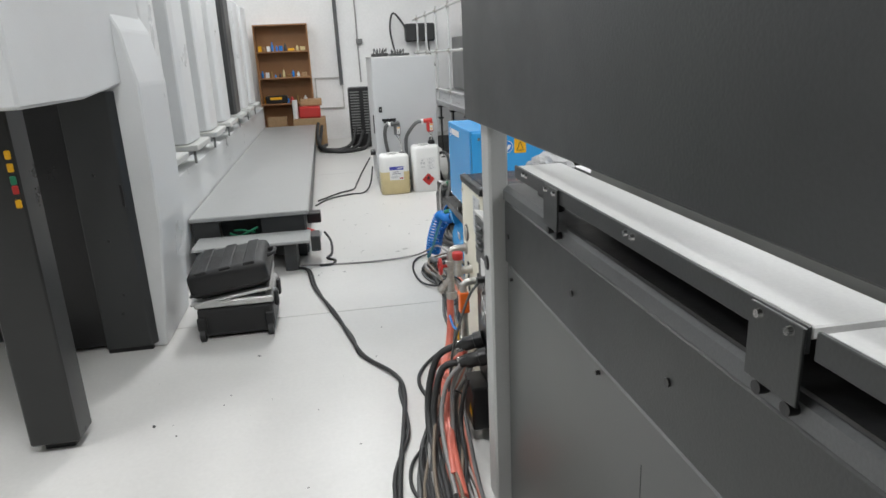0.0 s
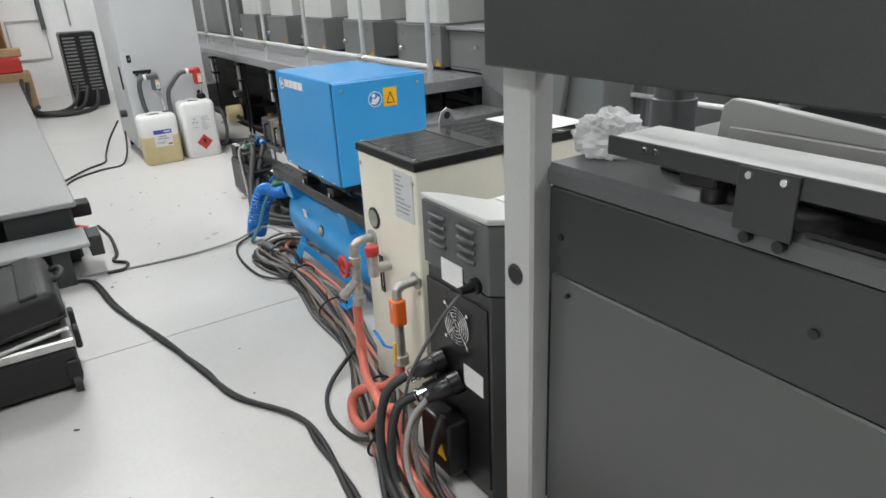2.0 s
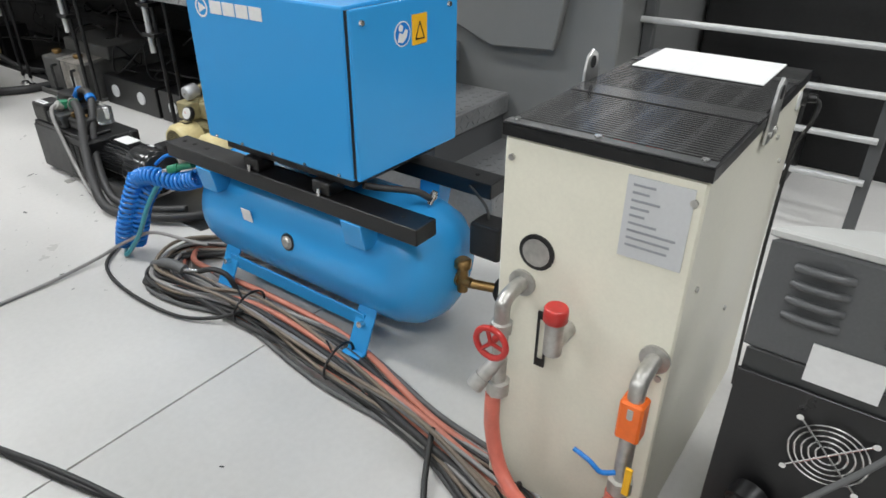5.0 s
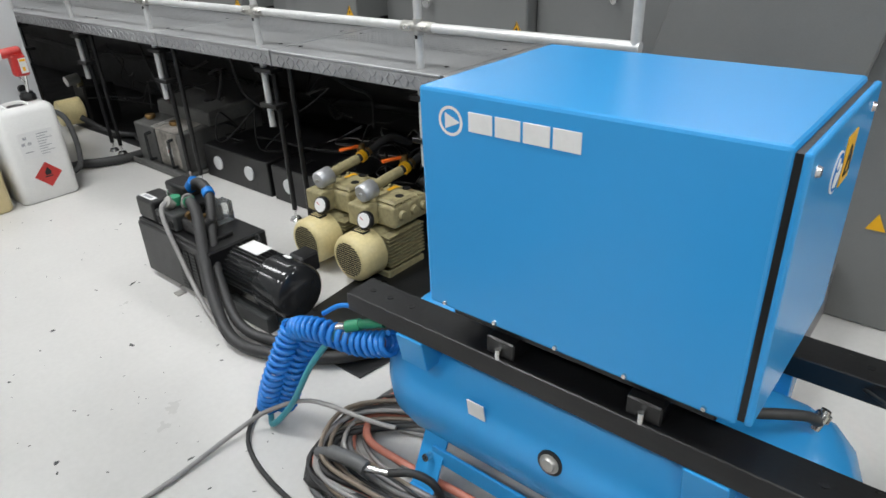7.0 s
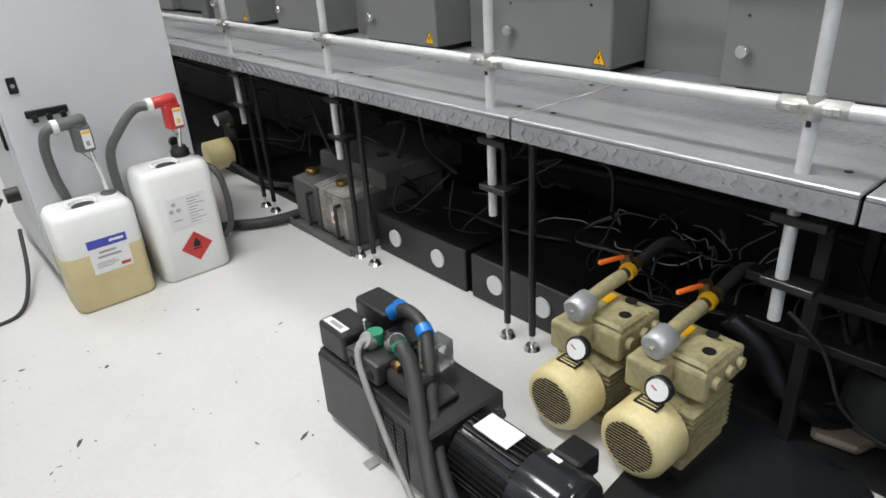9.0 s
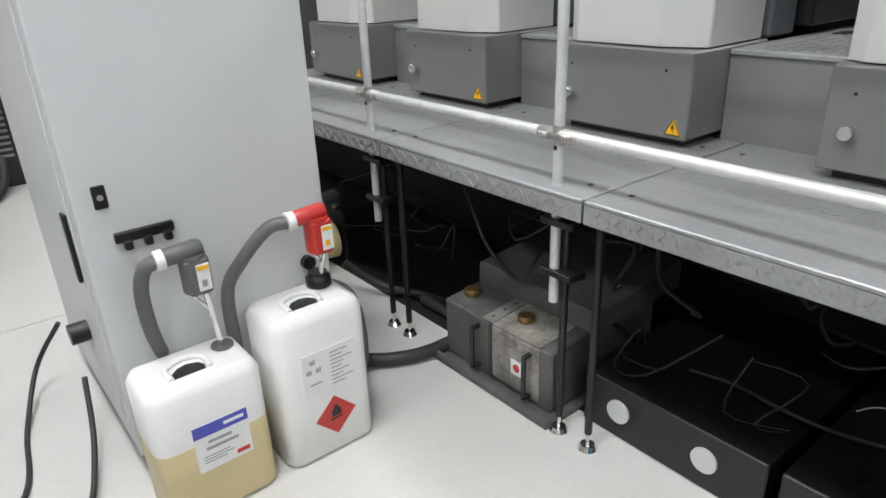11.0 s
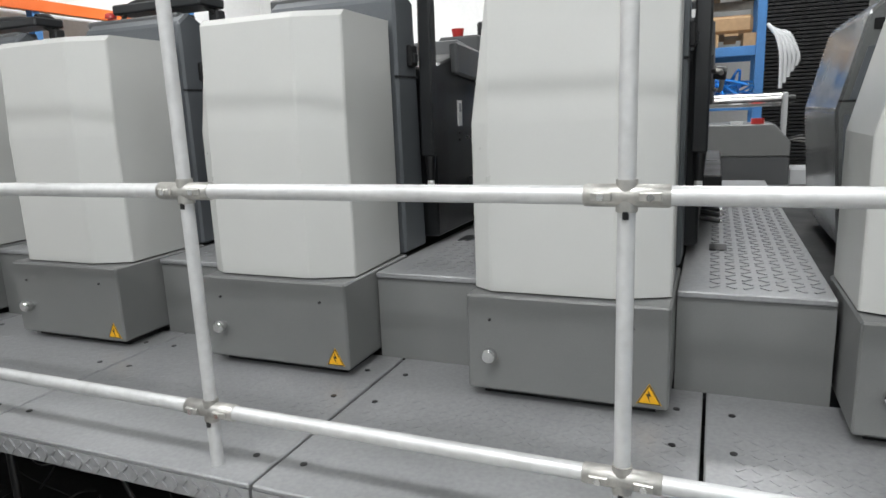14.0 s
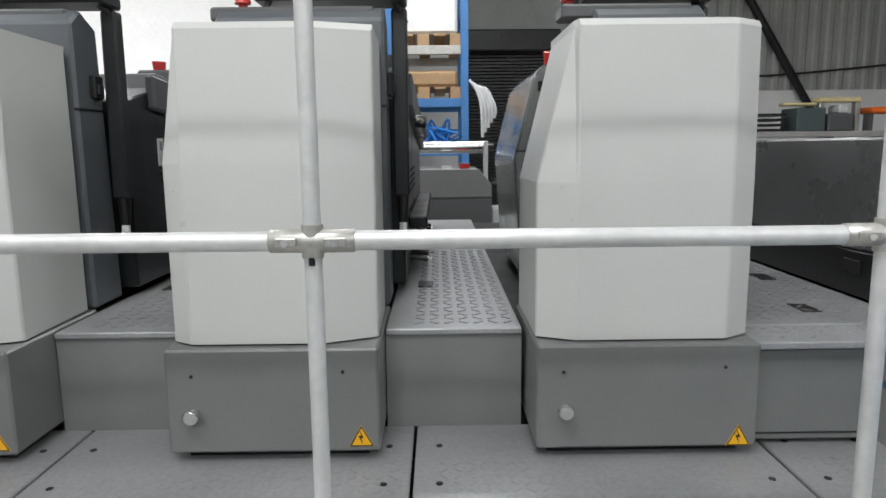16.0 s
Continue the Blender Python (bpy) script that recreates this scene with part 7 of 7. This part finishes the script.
# ---- things on and behind the near machine ----
bm = B()
bmesh.ops.create_icosphere(bm, subdivisions=4, radius=1)
for v in bm.verts:
    d = v.co.normalized()
    crease = abs(noise.noise(d * 1.7)) * 0.42 + abs(noise.noise(d * 3.6 + Vector((3, 1, 7)))) * 0.3 + abs(noise.noise(d * 8 + Vector((5, 2, 4)))) * 0.1
    n = 0.16 - crease + 0.12 * max(0.0, noise.noise(d * 1.3 + Vector((9, 9, 2))))
    v.co = Vector((d.x * 0.062, d.y * 0.056, d.z * 0.049)) * (1 + n) + Vector((1.174, 2.278, 0.992))
    v.co.z = max(v.co.z, 0.9605 + 0.004 * abs(noise.noise(d * 9)))
solid("plastic_bag", bm, FILM, "crumpled clear plastic bag on the machine top", "bag", at=(1.174, 2.278, 0.961))
cw = thing("console_arm", "dark grey round column with sensor head on the machine", "console", (1.4, 2.2, 0.96))
part("column", lathe(B(), (1.315, 2.255, 0.96), (0, 0, 1), [(0, 0.041), (0.085, 0.041), (0.087, 0.036), (0.24, 0.036)], 28), DGREY, cw, "dark grey round column")
part("window", box(B(), 1.277, 1.309, 2.219, 2.226, 1.065, 1.11, 0.002), BLACK, cw)
bm = B()
prism(bm, [(1.85, 0.962), (2.19, 0.962), (2.19, 1.05), (2.12, 1.08), (1.9, 1.04)], "x", 1.44, 1.5, 0.01)
part("bracket", bm, DGREY, cw)
bm = tube(B(), [(1.42, 2.12, 0.99), (1.42, 2.08, 1.05), (1.42, 1.98, 1.06), (1.42, 1.86, 1.03)], 0.016, 10)
part("handle", bm, LGREY, cw, "light grey curved handle")
part("cover", box(B(), 1.5, 1.9, 1.3, 1.95, 0.976, 1.05, 0.02), CHAR, cw)

# ---- far side of the hall: racking, shutter, machines ----
bm = B()
for j in range(62):
    prism(bm, [(X1 + 0.05, j * 0.05), (X1 + 0.02, 0.008 + j * 0.05), (X1 + 0.02, 0.04 + j * 0.05), (X1 + 0.05, 0.05 + j * 0.05)], "y", 3.9, 5.15)
solid("roller_shutter", bm, BLACK, "closed black slatted roller shutter", "shutter", kind="structure")
solid("shutter_box", box(B(), X1 - 0.25, X1, 3.75, 5.3, 2.87, 3.18, 0.02), BLACK, "black shutter housing above the opening", "shutter", at=(X1 - 0.1, 4.5, 2.87))
rk = thing("pallet_rack", "blue pallet racking with shrink-wrapped pallets", "rack", (8.6, 5.7, 0))
for x in (8.2, 9.2):
    for y in (5.32, 6.1):
        part("upright", box(B(), x - 0.045, x + 0.045, y - 0.04, y + 0.04, 0, 4.2, 0.004), RACKBLUE, rk)
for y in (5.32, 6.1):
    for j in range(4):
        part("brace", cyl(B(), (8.2, y, 0.4 + j * 0.9), (9.2, y, 1.2 + j * 0.9), 0.018, seg=6), RACKBLUE, rk)
for z in (1.45, 1.96, 2.5):
    for x in (8.2, 9.2):
        part("beam", box(B(), x - 0.025, x + 0.025, 5.36, 6.06, z - 0.09, z, 0.004), RACKBLUE if z < 2 else ZINC, rk)


def pallet(x, y, z, load, m, label):
    p = thing("pallet", label, "pallet", (x, y, z), "loaded pallets")
    for j in range(5):
        part("top_board", box(B(), x - 0.5, x + 0.5, y - 0.4 + j * 0.17, y - 0.28 + j * 0.17, z + 0.1, z + 0.12), CARD, p)
    for j in range(3):
        part("block", box(B(), x - 0.5, x + 0.5, y - 0.4 + j * 0.34, y - 0.28 + j * 0.34, z, z + 0.1), CARD, p)
    part("load", box(B(), x - 0.45, x + 0.45, y - 0.36, y + 0.36, z + 0.125, z + 0.125 + load, 0.03), m, p, "stacked wrapped load")


pallet(8.7, 5.75, 2.5, 0.75, PAPER, "pallet with pale shrink-wrapped load on the rack")
pallet(8.7, 5.75, 1.96, 0.17, CARD, "pallet with cardboard load on the rack")
bm = B()
random.seed(17)
for j in range(26):
    a = (8.3 + random.random() * 0.5, 5.45 + random.random() * 0.5, 1.45 + random.random() * 0.25)
    tube(bm, [a, (a[0] + random.gauss(0, 0.2), a[1] + random.gauss(0, 0.15), 1.55 + random.random() * 0.2), (a[0] + random.gauss(0, 0.25), a[1] + random.gauss(0, 0.2), 1.5)], 0.012, 6, 4)
solid("strapping_heap", bm, BLUEPLAS, "heap of blue plastic strapping on the rack", "strapping", kind="stuff", at=(8.5, 5.7, 1.45))
for j in range(5):
    solid("hanging_tube", tube(B(), [(8.15, 5.27 - 0.012 * j, 2.14 - 0.02 * j), (8.1, 5.2 - 0.025 * j, 2.04), (8.08, 5.15 - 0.035 * j, 1.85), (8.1, 5.14 - 0.03 * j, 1.55 + 0.05 * j)], 0.018, 6), CABINET, "pale plastic tube hanging on the rack upright", "tube", "hanging tubes", at=(8.12, 5.25, 2.1))
fmn = thing("finishing_machine", "grey finishing machine behind the press catwalk", "machine", (6.4, 5.2, 0))
part("body", box(B(), 6.4, 7.1, 5.18, 6.0, 0.0, 1.04, 0.012), DGREY, fmn)
bm = B()
prism(bm, [(5.18, 1.045), (6.0, 1.045), (6.0, 1.28), (5.29, 1.28), (5.18, 1.15)], "x", 6.4, 7.0, 0.008)
hd = part("head", bm, MGREY, fmn, "grey chamfered machine head")
part("stop_button", cyl(B(), (6.45, 5.4, 1.28), (6.45, 5.4, 1.32), 0.045, seg=14), RED, hd, "red stop button")
part("clip_plate", box(B(), 6.42, 6.5, 5.5, 5.58, 1.28, 1.3), PAPER, hd)
part("roller", cyl(B(), (6.6, 5.24, 1.45), (6.6, 6.2, 1.45), 0.05, seg=18), CHROME, fmn, "chrome roller")
part("roller_arm", box(B(), 6.55, 6.65, 5.2, 5.235, 0.8, 1.5, 0.008), CABINET, fmn, "pale roller arm")
part("roller_hub", cyl(B(), (6.6, 5.2, 1.45), (6.6, 5.15, 1.45), 0.03, seg=12), BLACK, fmn)
for j in range(5):
    part("lead", tube(B(), [(6.5, 5.2 - 0.01 * j, 1.16), (6.48, 5.08 - 0.03 * j, 1.18 - 0.02 * j), (6.5, 5.02 - 0.025 * j, 1.0), (6.5, 5.0 - 0.04 * j, 0.75)], 0.009, 6), CABLEGREY if j % 2 else BLACK, fmn)
part("side_box", box(B(), 6.5, 6.8, 4.98, 5.17, 0.0, 0.95, 0.01), CABINET, fmn)
bn = thing("work_bench", "far work bench with grey and yellow machines", "bench", (9.5, 1.5, 0))
part("bench_top", box(B(), 8.8, 10.2, -1.5, 3.0, 1.53, 1.59), CABLEGREY, bn)
for y in (-1.4, 0.7, 2.9):
    part("bench_leg", box(B(), 9.4, 9.6, y - 0.05, y + 0.05, 0, 1.53), DGREY, bn)
part("green_cabinet", box(B(), 9.0, 9.4, 1.0, 1.34, 1.59, 1.87, 0.015), mat("grey_green_enamel", (0.06, 0.085, 0.085), 0.5), bn)
part("grey_machine", box(B(), 9.0, 9.4, 0.66, 0.97, 1.59, 1.8, 0.02), DGREY, bn)
part("machine_cap", box(B(), 9.05, 9.3, 0.7, 0.82, 1.8, 1.9, 0.02), CABINET, bn)
part("yellow_arm", box(B(), 9.1, 9.25, 1.05, 1.46, 1.895, 1.935, 0.015), PUMP, bn, "yellow machine arm")
part("yellow_arm", box(B(), 9.1, 9.25, 0.52, 1.05, 1.935, 1.995, 0.015), PUMP, bn, "yellow machine arm")
for y in (0.56, 1.0):
    part("machine_post", box(B(), 9.1, 9.2, y - 0.03, y + 0.03, 1.59, 1.935, 0.01), ZINC, bn)
part("orange_cover", box(B(), 9.0, 9.4, -0.9, 0.45, 1.8, 1.87, 0.02), ORANGE, bn)
for y in (0.4, 0.1, -0.3):
    part("cover_leg", box(B(), 9.1, 9.2, y - 0.03, y + 0.03, 1.59, 1.8), DGREY, bn)
for j in range(4):
    part("paper_stack", box(B(), 9.1, 9.5, 1.42, 1.75, 1.6 + j * 0.06, 1.63 + j * 0.06), BLACK, bn)
solid("roof_brace", cyl(B(), (X1 - 0.1, -0.2, 1.9), (X1 - 0.1, 1.4, 4.4), 0.06, seg=10), BLACK, "dark diagonal steel roof brace", "brace", at=(X1 - 0.1, 0, 1.9))
solid("wall_cable", tube(B(), [(X1 - 0.05, 2.6, 2.5), (X1 - 0.05, 1.5, 2.46), (X1 - 0.05, 0.0, 2.52), (X1 - 0.05, -2, 2.7)], 0.015), BLACK, "black cable along the hall wall", "cable", at=(X1 - 0.05, 0, 2.5))
fl = thing("flood_light", "black wall floodlight on a bracket", "lamp", (X1 - 0.15, 2.3, 3.1))
part("head", box(B(), X1 - 0.3, X1 - 0.18, 2.05, 2.35, 2.95, 3.2, 0.02), BLACK, fl)
part("glass", box(B(), X1 - 0.305, X1 - 0.3, 2.08, 2.3, 2.98, 3.17), PAPER, fl)
part("bracket", box(B(), X1 - 0.18, X1, 2.1, 2.7, 3.05, 3.1), BLACK, fl)
# racks behind the delivery
r2 = thing("storage_rack", "orange-beamed blue storage rack with boxes", "rack", (4.3, 11.7, 0))
for x in (3.0, 5.5, 7.5):
    part("upright", box(B(), x - 0.04, x + 0.04, 11.45, 11.53, 0, 3.4, 0.004), RACKBLUE, r2)
for z in (1.75, 2.6):
    part("beam", box(B(), 3.04, 7.46, 11.42, 11.46, z - 0.1, z, 0.004), ORANGE, r2, "orange rack beam")
    part("deck_board", box(B(), 3.04, 7.46, 11.46, 11.95, z - 0.02, z), CARD, r2)
for x, w, h, m in ((3.3, 0.5, 0.3, CARD), (3.9, 0.45, 0.12, PAPER), (4.4, 0.5, 0.35, NAVY), (4.95, 0.5, 0.3, PAPER), (5.7, 0.6, 0.4, CARD), (6.4, 0.6, 0.3, CHAR)):
    solid("stored_box", box(B(), x, x + w, 11.5, 11.85, 1.75, 1.75 + h, 0.01), m, "box stored on the orange-beamed rack", "box", "stored boxes", at=(x, 11.7, 1.75))
hn = thing("horn_speaker", "white horn loudspeaker on a blue post", "loudspeaker", (2.95, 11.4, 1.75))
part("horn", lathe(B(), (2.98, 11.4, 1.8), (-0.5, -1, 0), [(0, 0.03), (0.06, 0.04), (0.12, 0.07), (0.17, 0.11), (0.175, 0.11)], 20), HDPE, hn)
part("driver", cyl(B(), (2.9, 11.25, 1.8), (2.885, 11.22, 1.8), 0.035, seg=14), BLACK, hn)
part("bracket", box(B(), 2.96, 3.0, 11.4, 11.46, 1.78, 1.82), ZINC, hn)

stand()
# ---- chips and scuffs on the floor ----
random.seed(77)
bm = B()
for j in range(210):
    if j < 150:
        x, y = random.uniform(0.4, 1.6), random.uniform(4.6, 7.0)
    else:
        x, y = random.uniform(-0.2, 1.0), random.uniform(2.2, 10.0)
    r = random.choice((0.0012, 0.0015, 0.002, 0.002, 0.003, 0.004, 0.007))
    n = random.randint(5, 8)
    st_, an = random.uniform(1, 3.2), random.uniform(0, 3.14)
    vs = []
    for i in range(n):
        a = 2 * math.pi * i / n
        u, w = r * st_ * math.cos(a) * random.uniform(0.5, 1.2), r * math.sin(a) * random.uniform(0.5, 1.2)
        vs.append(bm.verts.new((x + u * math.cos(an) - w * math.sin(an), y + u * math.sin(an) + w * math.cos(an), 0.0012)))
    bm.faces.new(vs)
solid("floor_chips", bm, CHAR, "small dark chips and scuffs in the floor paint", "scuffs", kind="stuff")
